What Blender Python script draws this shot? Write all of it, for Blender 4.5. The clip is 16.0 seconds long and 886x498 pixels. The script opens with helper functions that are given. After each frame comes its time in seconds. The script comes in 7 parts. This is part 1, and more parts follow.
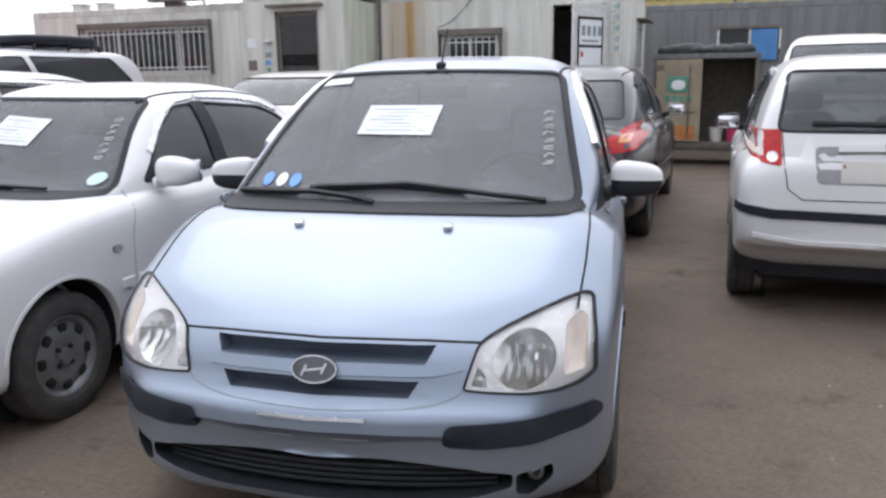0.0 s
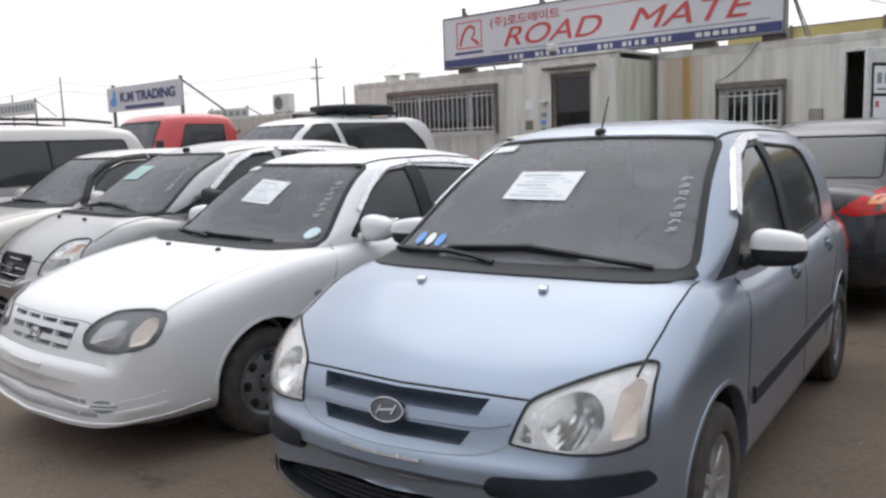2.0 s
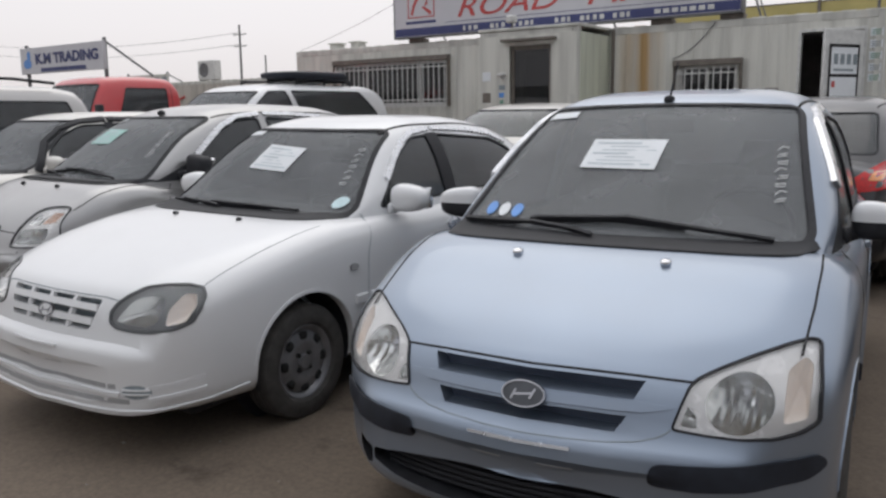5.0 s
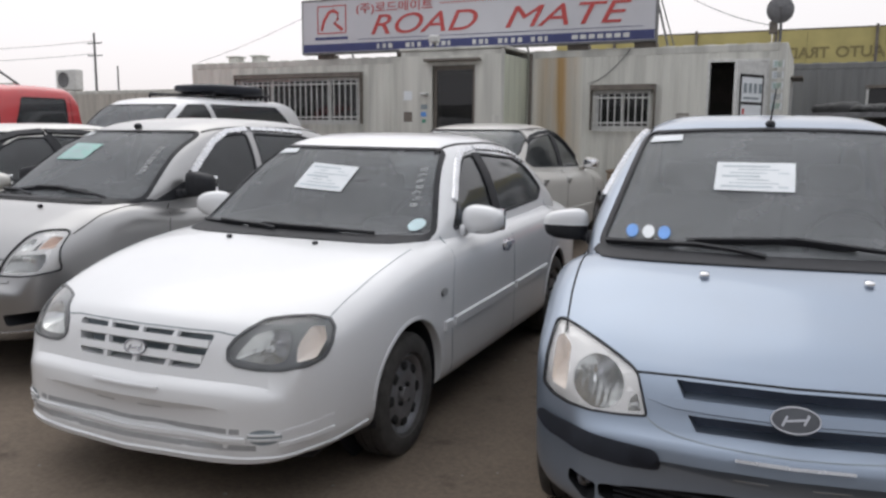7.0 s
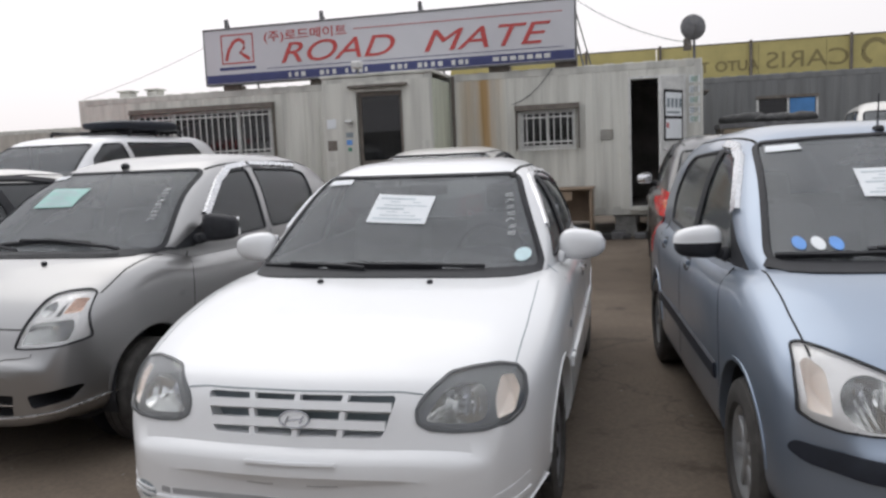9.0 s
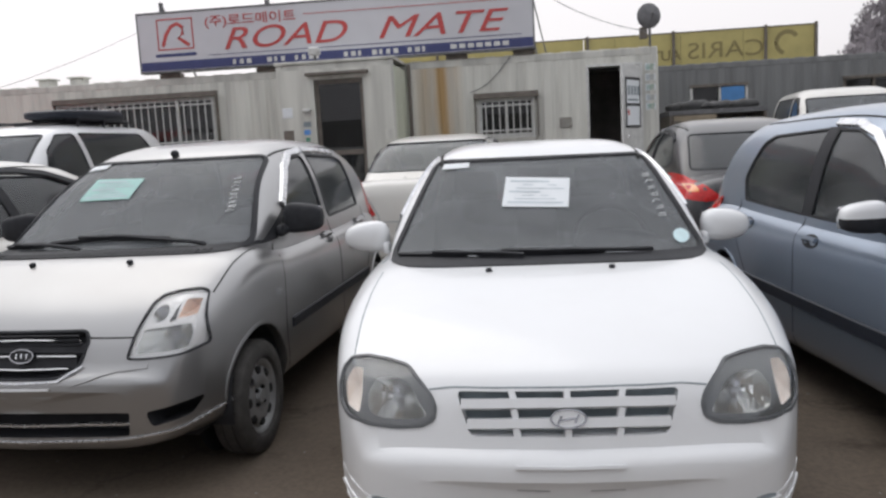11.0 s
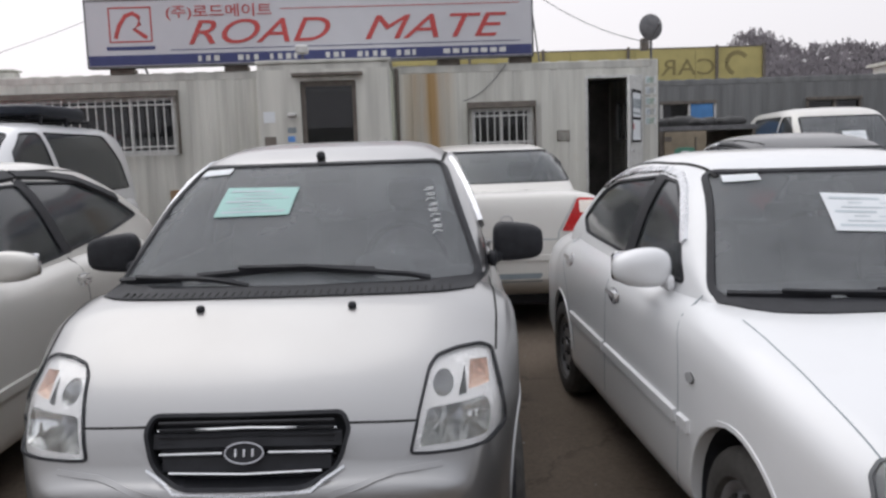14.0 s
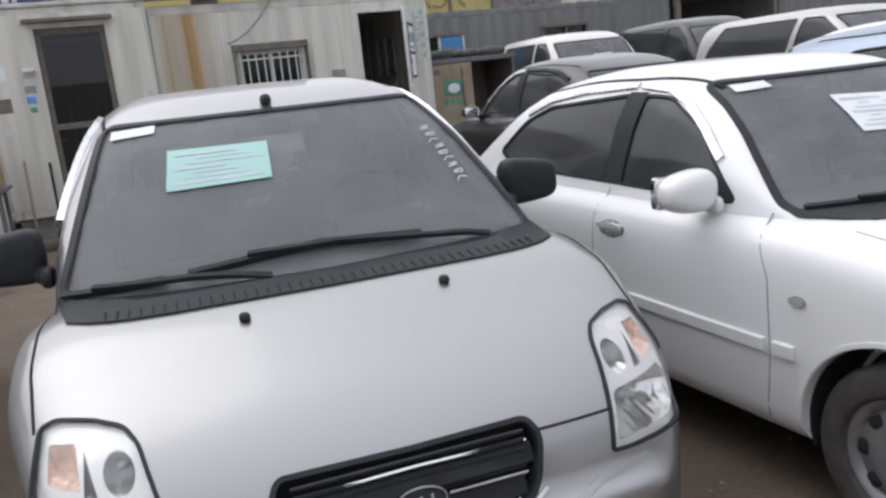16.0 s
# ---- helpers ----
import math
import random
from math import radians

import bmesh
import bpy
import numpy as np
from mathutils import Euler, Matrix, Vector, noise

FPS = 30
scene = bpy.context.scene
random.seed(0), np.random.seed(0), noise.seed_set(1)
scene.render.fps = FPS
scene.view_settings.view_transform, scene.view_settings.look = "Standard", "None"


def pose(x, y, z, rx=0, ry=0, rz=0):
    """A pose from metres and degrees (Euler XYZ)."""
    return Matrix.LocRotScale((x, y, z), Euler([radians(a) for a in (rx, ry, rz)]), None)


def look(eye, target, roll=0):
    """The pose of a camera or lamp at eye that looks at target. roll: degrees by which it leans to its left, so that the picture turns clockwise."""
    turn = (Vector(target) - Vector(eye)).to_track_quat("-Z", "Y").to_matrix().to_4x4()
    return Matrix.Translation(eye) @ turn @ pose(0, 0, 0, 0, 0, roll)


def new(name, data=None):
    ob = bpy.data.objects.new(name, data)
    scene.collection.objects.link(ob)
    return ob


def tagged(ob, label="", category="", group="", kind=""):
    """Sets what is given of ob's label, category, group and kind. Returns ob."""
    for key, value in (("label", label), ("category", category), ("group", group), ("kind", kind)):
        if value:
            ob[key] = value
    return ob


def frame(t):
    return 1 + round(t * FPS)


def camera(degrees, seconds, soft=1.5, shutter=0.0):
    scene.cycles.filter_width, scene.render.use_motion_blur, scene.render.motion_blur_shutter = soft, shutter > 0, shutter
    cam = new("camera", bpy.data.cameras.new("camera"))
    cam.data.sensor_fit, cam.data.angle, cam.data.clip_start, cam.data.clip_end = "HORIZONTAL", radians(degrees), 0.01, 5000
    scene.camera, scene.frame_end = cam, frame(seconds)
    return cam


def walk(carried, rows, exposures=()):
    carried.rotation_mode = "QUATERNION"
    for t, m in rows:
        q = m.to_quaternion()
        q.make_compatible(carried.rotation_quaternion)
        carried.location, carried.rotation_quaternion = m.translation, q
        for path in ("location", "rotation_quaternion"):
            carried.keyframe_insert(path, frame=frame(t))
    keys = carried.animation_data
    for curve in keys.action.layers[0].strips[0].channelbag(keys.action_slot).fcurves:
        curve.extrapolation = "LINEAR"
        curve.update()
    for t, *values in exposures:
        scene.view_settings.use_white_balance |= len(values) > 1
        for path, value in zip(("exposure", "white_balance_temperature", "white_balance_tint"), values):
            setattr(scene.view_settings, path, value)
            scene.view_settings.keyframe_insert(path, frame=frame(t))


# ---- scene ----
cam = camera(57.7, 16.0, 2.6)
PATH = [
    (0, (0.92, 0.597, 1.4), (0.27, 2.444, 0.991), -0.7),
    (0.5, (1.149, 0.717, 1.39), (0.274, 2.461, 0.949), -0.2),
    (1, (1.356, 0.771, 1.405), (0.254, 2.392, 1.009), -2.3),
    (1.5, (1.54, 0.773, 1.399), (0.243, 2.252, 1.037), -1.3),
    (2, (1.656, 0.78, 1.45), (0.342, 2.264, 1.186), -1.9),
    (2.5, (1.804, 0.819, 1.467), (0.404, 2.23, 1.243), -0.0),
    (3, (1.884, 0.849, 1.471), (0.443, 2.219, 1.251), -0.4),
    (5.5, (0.672, 0.367, 1.408), (-0.348, 2.053, 1.065), -0.1),
    (6, (0.409, 0.194, 1.439), (-0.513, 1.941, 1.123), 0.2),
    (6.5, (0.127, 0.142, 1.4), (-0.773, 1.898, 1.073), -0.9),
    (7, (-0.148, 0.064, 1.42), (-0.974, 1.863, 1.134), 0.4),
    (7.5, (-0.468, -0.045, 1.427), (-1.155, 1.811, 1.135), -2.7),
    (8, (-0.756, -0.075, 1.415), (-1.398, 1.802, 1.16), -0.7),
    (8.5, (-1.063, -0.041, 1.426), (-1.643, 1.859, 1.196), -1.1),
    (11, (-2.666, -0.022, 1.422), (-2.894, 1.948, 1.165), -3.1),
    (11.5, (-2.94, 0.031, 1.405), (-3.137, 2.009, 1.187), -1.1),
    (12, (-3.26, 0.14, 1.421), (-3.384, 2.123, 1.198), -1.3),
    (12.5, (-3.595, 0.259, 1.428), (-3.545, 2.241, 1.168), -2.6),
    (13, (-3.879, 0.414, 1.435), (-3.815, 2.395, 1.166), -1.4),
    (13.5, (-4.122, 0.691, 1.436), (-4.043, 2.677, 1.218), -1.4),
    (14, (-4.378, 0.914, 1.441), (-4.318, 2.899, 1.208), -1.9),
    (14.5, (-4.642, 1.112, 1.474), (-4.582, 3.094, 1.215), -4.0),
    (15, (-4.844, 1.355, 1.444), (-4.748, 3.329, 1.142), -5.0),
    (15.5, (-5.046, 1.565, 1.449), (-4.665, 3.489, 1.056), -3.2),
    (16, (-5.371, 1.701, 1.459), (-4.651, 3.521, 1.048), -6.2),
]
walk(cam, [(t, look(eye, target, roll)) for t, eye, target, roll in PATH],
     exposures=[(0, .52, 6250, 12), (1, .54, 6250, 12), (1.5, .39, 6350, 11), (2, .2, 6450, 10), (2.5, -.02, 6500, 10), (3, -.1, 6500, 10), (5.5, -.2, 6500, 10), (6, -.12, 6500, 10),
                (7, 0, 6500, 10), (8, .03, 6500, 10), (11, .03, 6500, 10), (13, .02, 6450, 11), (14.5, .02, 6450, 11), (15, .16, 6400, 11), (15.5, .2, 6350, 11), (16, .25, 6350, 11)])

# ---------- materials ----------
def nodes(name):
    m = bpy.data.materials.new(name)
    m.use_nodes = True
    return m, m.node_tree.nodes, m.node_tree.links, m.node_tree.nodes["Principled BSDF"]


def noisy(n, l, scale, detail=4.0, rough=0.6, coord="Object"):
    tc = n.new("ShaderNodeTexCoord")
    tx = n.new("ShaderNodeTexNoise")
    tx.inputs["Scale"].default_value, tx.inputs["Detail"].default_value, tx.inputs["Roughness"].default_value = scale, detail, rough
    l.new(tc.outputs[coord], tx.inputs["Vector"])
    return tx


def ramp(n, l, src, stops):
    r = n.new("ShaderNodeValToRGB")
    els = r.color_ramp.elements
    while len(els) < len(stops):
        els.new(0.5)
    for e, (p, c) in zip(els, stops):
        e.position = p
        e.color = (*c, 1) if len(c) == 3 else c
    l.new(src, r.inputs[0])
    return r


def blend(n, l, fac, a, b):
    x = n.new("ShaderNodeMix")
    x.data_type = "RGBA"
    for v, i in ((fac, 0), (a, 6), (b, 7)):
        if isinstance(v, bpy.types.NodeSocket):
            l.new(v, x.inputs[i])
        else:
            x.inputs[i].default_value = v if i == 0 else (*v, 1)
    return x.outputs[2]


def bump(n, l, src, bs, strength, dist):
    b = n.new("ShaderNodeBump")
    b.inputs["Strength"].default_value, b.inputs["Distance"].default_value = strength, dist
    l.new(src, b.inputs["Height"])
    l.new(b.outputs[0], bs.inputs["Normal"])


# ---------- light ----------
world = bpy.data.worlds.new("overcast")
scene.world = world
world.use_nodes = True
wn, wl = world.node_tree.nodes, world.node_tree.links
sky = wn.new("ShaderNodeTexSky")
sky.sky_type, sky.sun_disc = "NISHITA", False
sky.sun_elevation, sky.sun_rotation = radians(57), radians(320)
sky.dust_density, sky.air_density, sky.ozone_density = 6.0, 1.5, 1.0
wn["Background"].inputs[1].default_value = 0.1
# cloud cover: a pale veil, brighter round the hidden sun than on the far side
SUN_AT = Vector((-5, 6, 12))
wtc, wsep = wn.new("ShaderNodeTexCoord"), wn.new("ShaderNodeSeparateXYZ")
wl.new(wtc.outputs["Generated"], wsep.inputs[0])
veil = ramp(wn, wl, wsep.outputs[2], [(0.0, (9.4, 8.9, 8.9)), (0.10, (10.2, 9.9, 10.1)), (0.45, (10.4, 10.4, 10.8)), (1.0, (11.4, 11.5, 12.0))])
wl.new(blend(wn, wl, 0.94, (0, 0, 0), (0, 0, 0)).node.outputs[2], wn["Background"].inputs[0])
pale = wn["Background"].inputs[0].links[0].from_node
wl.new(sky.outputs[0], pale.inputs[6])
glow, aim = wn.new("ShaderNodeVectorMath"), wn.new("ShaderNodeMapRange")
glow.operation = "DOT_PRODUCT"
glow.inputs[1].default_value = SUN_AT.normalized()
wl.new(wtc.outputs["Generated"], glow.inputs[0])
aim.inputs[1].default_value, aim.inputs[2].default_value = -1.0, 1.0
wl.new(glow.outputs["Value"], aim.inputs[0])
lobe = ramp(wn, wl, aim.outputs[0], [(0.0, (.54, .56, .60)), (0.32, (.60, .62, .66)), (0.55, (.82, .83, .85)), (0.77, (1.0, 1.0, 1.0)), (0.92, (1.12, 1.12, 1.13)), (1.0, (1.25, 1.25, 1.25))])
thick = wn.new("ShaderNodeMix")
thick.data_type, thick.blend_type = "RGBA", "MULTIPLY"
thick.inputs[0].default_value = 1.0
wl.new(veil.outputs[0], thick.inputs[6])
wl.new(lobe.outputs[0], thick.inputs[7])
wl.new(thick.outputs[2], pale.inputs[7])
sun = new("sun", bpy.data.lights.new("sun", "SUN"))
sun.data.energy, sun.data.angle, sun.data.color = 0.5, radians(50), (1.0, 0.97, 0.93)
sun.matrix_world = look(SUN_AT, (0, 0, 0))



# ---------- surfaces ----------
def plain(name, col, rough=0.5, metal=0.0, vary=0.12, scale=14.0, coat=0.0, bumpy=0.0, spec=0.5):
    """A surface with soft blotches and fine grain."""
    m, n, l, bs = nodes(name)
    a = noisy(n, l, scale, 5.0)
    dark = tuple(c * (1 - vary) for c in col)
    lite = tuple(min(1, c * (1 + vary)) for c in col)
    r = ramp(n, l, a.outputs[0], [(0.3, dark), (0.7, lite)])
    l.new(r.outputs[0], bs.inputs["Base Color"])
    bs.inputs["Metallic"].default_value = metal
    rr = n.new("ShaderNodeMapRange")
    rr.inputs[3].default_value, rr.inputs[4].default_value = max(0, rough - 0.06), min(1, rough + 0.08)
    l.new(a.outputs[0], rr.inputs[0])
    l.new(rr.outputs[0], bs.inputs["Roughness"])
    bs.inputs["Coat Weight"].default_value = coat
    bs.inputs["Specular IOR Level"].default_value = spec
    if bumpy:
        f = noisy(n, l, scale * 12, 3.0)
        bump(n, l, f.outputs[0], bs, 0.4, bumpy)
    return m


def paint(name, col, metal=0.0, rough=0.34, dust=0.25):
    """Car paint under clear coat, with a film of road dust."""
    m, n, l, bs = nodes(name)
    big = noisy(n, l, 2.3, 5.0, 0.65)
    fine = noisy(n, l, 60.0, 3.0)
    dusty = tuple(0.7 * c + 0.3 * d for c, d in zip(col, (0.42, 0.38, 0.33)))
    f = ramp(n, l, big.outputs[0], [(0.45, (0, 0, 0)), (0.8, (dust,) * 3)])
    l.new(blend(n, l, f.outputs[0], col, dusty), bs.inputs["Base Color"])
    bs.inputs["Metallic"].default_value = metal
    r = n.new("ShaderNodeMapRange")
    r.inputs[3].default_value, r.inputs[4].default_value = rough - 0.08, rough + 0.14
    l.new(big.outputs[0], r.inputs[0])
    l.new(r.outputs[0], bs.inputs["Roughness"])
    bs.inputs["Coat Weight"].default_value = 0.7
    bs.inputs["Coat Roughness"].default_value = 0.09
    bump(n, l, fine.outputs[0], bs, 0.03, 0.001)
    return m


def glass(name, tint, rough=0.02, haze=0.07, gloss=1.0, film=(0.42, 0.46, 0.48)):
    """A thin pane: tinted straight-through light, a mirror sheen that grows towards grazing, a film of dust and painted
    haze.
    """
    m = bpy.data.materials.new(name)
    m.use_nodes = True
    n, l = m.node_tree.nodes, m.node_tree.links
    n.clear()
    out = n.new("ShaderNodeOutputMaterial")
    t, g, mx, lw = n.new("ShaderNodeBsdfTransparent"), n.new("ShaderNodeBsdfGlossy"), n.new("ShaderNodeMixShader"), n.new("ShaderNodeLayerWeight")
    t.inputs[0].default_value = (*tint, 1)
    g.inputs["Roughness"].default_value = rough
    g.inputs["Color"].default_value = (1, 1, 1, 1)
    lw.inputs["Blend"].default_value = 0.5
    pw, ma = n.new("ShaderNodeMath"), n.new("ShaderNodeMath")
    pw.operation, pw.inputs[1].default_value = "POWER", 5.0
    ma.operation, ma.inputs[1].default_value, ma.inputs[2].default_value = "MULTIPLY_ADD", 0.9*gloss, 0.045*gloss
    l.new(lw.outputs["Facing"], pw.inputs[0])
    l.new(pw.outputs[0], ma.inputs[0])
    l.new(ma.outputs[0], mx.inputs[0])
    l.new(t.outputs[0], mx.inputs[1])
    l.new(g.outputs[0], mx.inputs[2])
    dz, mx2 = n.new("ShaderNodeBsdfDiffuse"), n.new("ShaderNodeMixShader")
    dz.inputs[0].default_value = (*film, 1)
    a = noisy(n, l, 4.0, 5.0)
    f = ramp(n, l, a.outputs[0], [(0.3, (haze*0.6,) * 3), (0.8, (haze*1.3,) * 3)])
    l.new(f.outputs[0], mx2.inputs[0])
    l.new(mx.outputs[0], mx2.inputs[1])
    l.new(dz.outputs[0], mx2.inputs[2])
    l.new(mx2.outputs[0], out.inputs[0])
    return m


def chrome_flutes(name, col=(0.92, 0.92, 0.92), rough=0.22):
    """Moulded lamp reflector with flutes."""
    m, n, l, bs = nodes(name)
    tc, w = n.new("ShaderNodeTexCoord"), n.new("ShaderNodeTexWave")
    w.inputs["Scale"].default_value, w.inputs["Distortion"].default_value = 26.0, 5.0
    l.new(tc.outputs["Object"], w.inputs["Vector"])
    v = noisy(n, l, 30.0, 2.0)
    l.new(blend(n, l, v.outputs[0], col, tuple(c * 0.72 for c in col)), bs.inputs["Base Color"])
    bs.inputs["Metallic"].default_value, bs.inputs["Roughness"].default_value = 0.35, rough
    vo, ad = n.new("ShaderNodeTexVoronoi"), n.new("ShaderNodeMath")
    vo.inputs["Scale"].default_value = 52.0
    l.new(tc.outputs["Object"], vo.inputs["Vector"])
    ad.operation, ad.inputs[1].default_value = "MULTIPLY_ADD", 1.2
    l.new(vo.outputs["Distance"], ad.inputs[0])
    l.new(w.outputs[0], ad.inputs[2])
    bump(n, l, ad.outputs[0], bs, 0.75, 0.010)
    return m


BLUE = paint("light_blue_paint", (0.270, 0.325, 0.405), 0.7, 0.34)
WHITE = paint("white_paint", (0.755, 0.765, 0.775), 0.0, 0.3)
WARM_WHITE = paint("warm_white_paint", (0.66, 0.645, 0.605), 0.0, 0.34, 0.4)
SILVER = paint("silver_paint", (0.365, 0.365, 0.366), 0.9, 0.35)
VAN_SILVER = paint("grey_van_paint", (0.50, 0.49, 0.48), 0.4, 0.36)
DARK = paint("dark_grey_paint", (0.022, 0.022, 0.025), 0.3, 0.34, 0.25)
RED = paint("red_paint", (0.54, 0.045, 0.05), 0.0, 0.32)
# the pale film also paints part of the sky's reflection
GLASS = glass("windscreen_glass", (0.80, 0.825, 0.835), 0.3, haze=0.40, gloss=0.4, film=(0.30, 0.31, 0.32))
REAR = glass("rear_window_glass", (0.55, 0.57, 0.58), 0.2, haze=0.10)
TINT = glass("tinted_glass", (0.24, 0.24, 0.255), 0.10, haze=0.10)
WINK = plain("indicator_bowl", (0.90, 0.81, 0.73), 0.3, 0.0, 0.05, 20)
PEACH = plain("peach_indicator_bowl", (0.82, 0.60, 0.47), 0.25, 0.2, 0.2, 60)
MIRROR = plain("lamp_mirror", (0.70, 0.70, 0.68), 0.10, 1.0, 0.15, 50)
MASK_GREY = plain("grey_lamp_mask", (0.085, 0.088, 0.088), 0.35, 0.0, 0.15, 20)
BEZEL = plain("bright_lamp_bezel", (0.74, 0.72, 0.70), 0.25, 0.2, 0.08)
LAMP_RIM = plain("lamp_surround", (0.10, 0.105, 0.11), 0.35, 0.0, 0.15, 20)
PALE = plain("pale_sticker", (0.58, 0.74, 0.77), 0.6)
LENS = glass("clear_lens", (0.97, 0.975, 0.98), 0.03, haze=0.02)
LENS_RED = plain("red_lens", (0.50, 0.012, 0.012), 0.2, 0.0, 0.25, 40, 0.35, 0, 0.3)
LENS_AMBER = plain("amber_lens", (0.75, 0.25, 0.05), 0.15, 0.0, 0.2, 40, 1.0)
FLUTES = chrome_flutes("lamp_reflector", (0.96, 0.95, 0.94), 0.1)
CHROME = plain("chrome", (0.86, 0.86, 0.87), 0.1, 1.0, 0.05)
BRIGHT = plain("bright_steel_trim", (0.66, 0.67, 0.69), 0.26, 0.9, 0.08)
RIM = plain("wheel_paint", (0.24, 0.24, 0.25), 0.42, 0.5, 0.25, 9)
RIM_BRIGHT = plain("silver_wheel_cover", (0.36, 0.365, 0.37), 0.35, 0.5, 0.2, 9)
TYRE = plain("tyre_rubber", (0.052, 0.049, 0.046), 0.8, 0.0, 0.4, 18, 0, 0.002)
RUBBER = plain("black_plastic", (0.028, 0.029, 0.033), 0.55, 0.0, 0.25, 20, 0, 0.0008, 0.22)
STRIP = plain("slate_bumper_strip", (0.020, 0.024, 0.034), 0.5, 0.0, 0.2, 20, 0, 0.0008, 0.3)
# body blue as it looks in shade, painted on the slot backs
SLOT_SHADE = plain("shaded_slot_blue", (0.075, 0.095, 0.135), 0.5, 0.0, 0.15, 12)
BADGE = plain("badge_chrome", (0.42, 0.42, 0.44), 0.2, 1.0, 0.1)
GAP = plain("panel_gap", (0.012, 0.012, 0.012), 0.9)
CABIN = plain("grey_upholstery", (0.40, 0.39, 0.37), 0.9, 0.0, 0.2, 6)
DASH = plain("dashboard_plastic", (0.09, 0.09, 0.09), 0.6, 0.0, 0.2, 20, 0, 0.001)
PAPER = plain("paper", (0.76, 0.79, 0.81), 0.7, 0.0, 0.05, 5)
PAPER_GREEN = plain("pale_green_paper", (0.38, 0.60, 0.56), 0.7, 0.0, 0.05, 5)
INK = plain("print_grey", (0.25, 0.29, 0.31), 0.8)
FAINT = plain("faint_print", (0.52, 0.58, 0.61), 0.8)
CHALK = plain("white_marker", (0.75, 0.76, 0.76), 0.8)
HOOD_RUST = plain("rust", (0.25, 0.14, 0.07), 0.9, 0.0, 0.3, 30)
EMBLEM = plain("emblem_field", (0.09, 0.095, 0.105), 0.3, 0.5)
# plain grey, also painted shade for shallow recesses that are not cut
SHADE_GAP = plain("grey_and_recess_shade", (0.34, 0.345, 0.35), 0.6)


# ---------- geometry tools ----------
from mathutils.interpolate import poly_3d_calc


def part(name, bm, material, parent=None, label="", sharp=38):
    me = bpy.data.meshes.new(name)
    bmesh.ops.recalc_face_normals(bm, faces=bm.faces) if len(bm.faces) < 60000 else None
    bm.to_mesh(me)
    bm.free()
    return link(name, me, material, parent, label, sharp)


def link(name, me, material, parent=None, label="", sharp=38):
    if material:
        me.materials.clear()
        me.materials.append(material)
    me.shade_smooth()
    me.set_sharp_from_angle(angle=radians(sharp))
    ob = new(name, me)
    if parent:
        ob.parent = parent
    if label:
        tagged(ob, label)
    return ob


def thing(name, m, label, category, group=""):
    e = new(name)
    e.empty_display_size = 0.2
    e.matrix_world = m
    return tagged(e, label, category, group)


def pch(xs, ys, q):
    """Monotone cubic through the given points."""
    xs, ys, q = np.asarray(xs, float), np.asarray(ys, float), np.asarray(q, float)
    h, d = np.diff(xs), np.diff(ys) / np.diff(xs)
    m = np.zeros(len(xs))
    for i in range(1, len(xs) - 1):
        if d[i - 1] * d[i] > 0:
            w1, w2 = 2 * h[i] + h[i - 1], h[i] + 2 * h[i - 1]
            m[i] = (w1 + w2) / (w1 / d[i - 1] + w2 / d[i])
    m[0], m[-1] = d[0], d[-1]
    q = np.clip(q, xs[0], xs[-1])
    k = np.clip(np.searchsorted(xs, q) - 1, 0, len(h) - 1)
    t = (q - xs[k]) / h[k]
    return (2*t**3 - 3*t**2 + 1)*ys[k] + (t**3 - 2*t**2 + t)*h[k]*m[k] + (-2*t**3 + 3*t**2)*ys[k+1] + (t**3 - t**2)*h[k]*m[k+1]


def loft(loops, name="loft"):
    """A closed skin over a row of closed loops with the same number of points."""
    n, v, f = len(loops[0]), [], []
    for lp in loops:
        v += [tuple(p) for p in lp]
    for i in range(len(loops) - 1):
        for j in range(n):
            k = (j + 1) % n
            f.append((i*n + j, i*n + k, (i+1)*n + k, (i+1)*n + j))
    for i, flip in ((0, True), (len(loops) - 1, False)):
        c = len(v)
        v.append(tuple(np.mean([loops[i][j] for j in range(n)], axis=0)))
        for j in range(n):
            a, b = i*n + j, i*n + (j + 1) % n
            f.append((c, b, a) if flip else (c, a, b))
    me = bpy.data.meshes.new(name)
    me.from_pydata(v, [], f)
    bm = bmesh.new()
    bm.from_mesh(me)
    bmesh.ops.recalc_face_normals(bm, faces=bm.faces)
    bm.to_mesh(me)
    bm.free()
    return me


def cut(base, others, op="DIFFERENCE"):
    """The mesh base with the solid meshes taken away or added."""
    tmp = [new("tmp", base)]
    for o in others:
        t = new("tmp", o)
        tmp.append(t)
        md = tmp[0].modifiers.new("b", "BOOLEAN")
        md.object, md.operation, md.solver = t, op, "MANIFOLD"
    dg = bpy.context.evaluated_depsgraph_get()
    me = bpy.data.meshes.new_from_object(tmp[0].evaluated_get(dg), depsgraph=dg)
    for t in tmp:
        bpy.data.objects.remove(t)
    return me


class Skin:
    """A surface to lay panels on: nearest hits with smoothed normals."""
    def __init__(self, tree, vs, tris, normals):
        self.tree, self.vs, self.tris, self.normals = tree, vs, tris, normals

    def smooth(self, p, nrm, k):
        a, b, c = self.tris[k]
        w = poly_3d_calc([self.vs[a], self.vs[b], self.vs[c]], p)
        q = self.normals[a]*w[0] + self.normals[b]*w[1] + self.normals[c]*w[2]
        return q.normalized() if q.dot(nrm) > 0.8*q.length else nrm


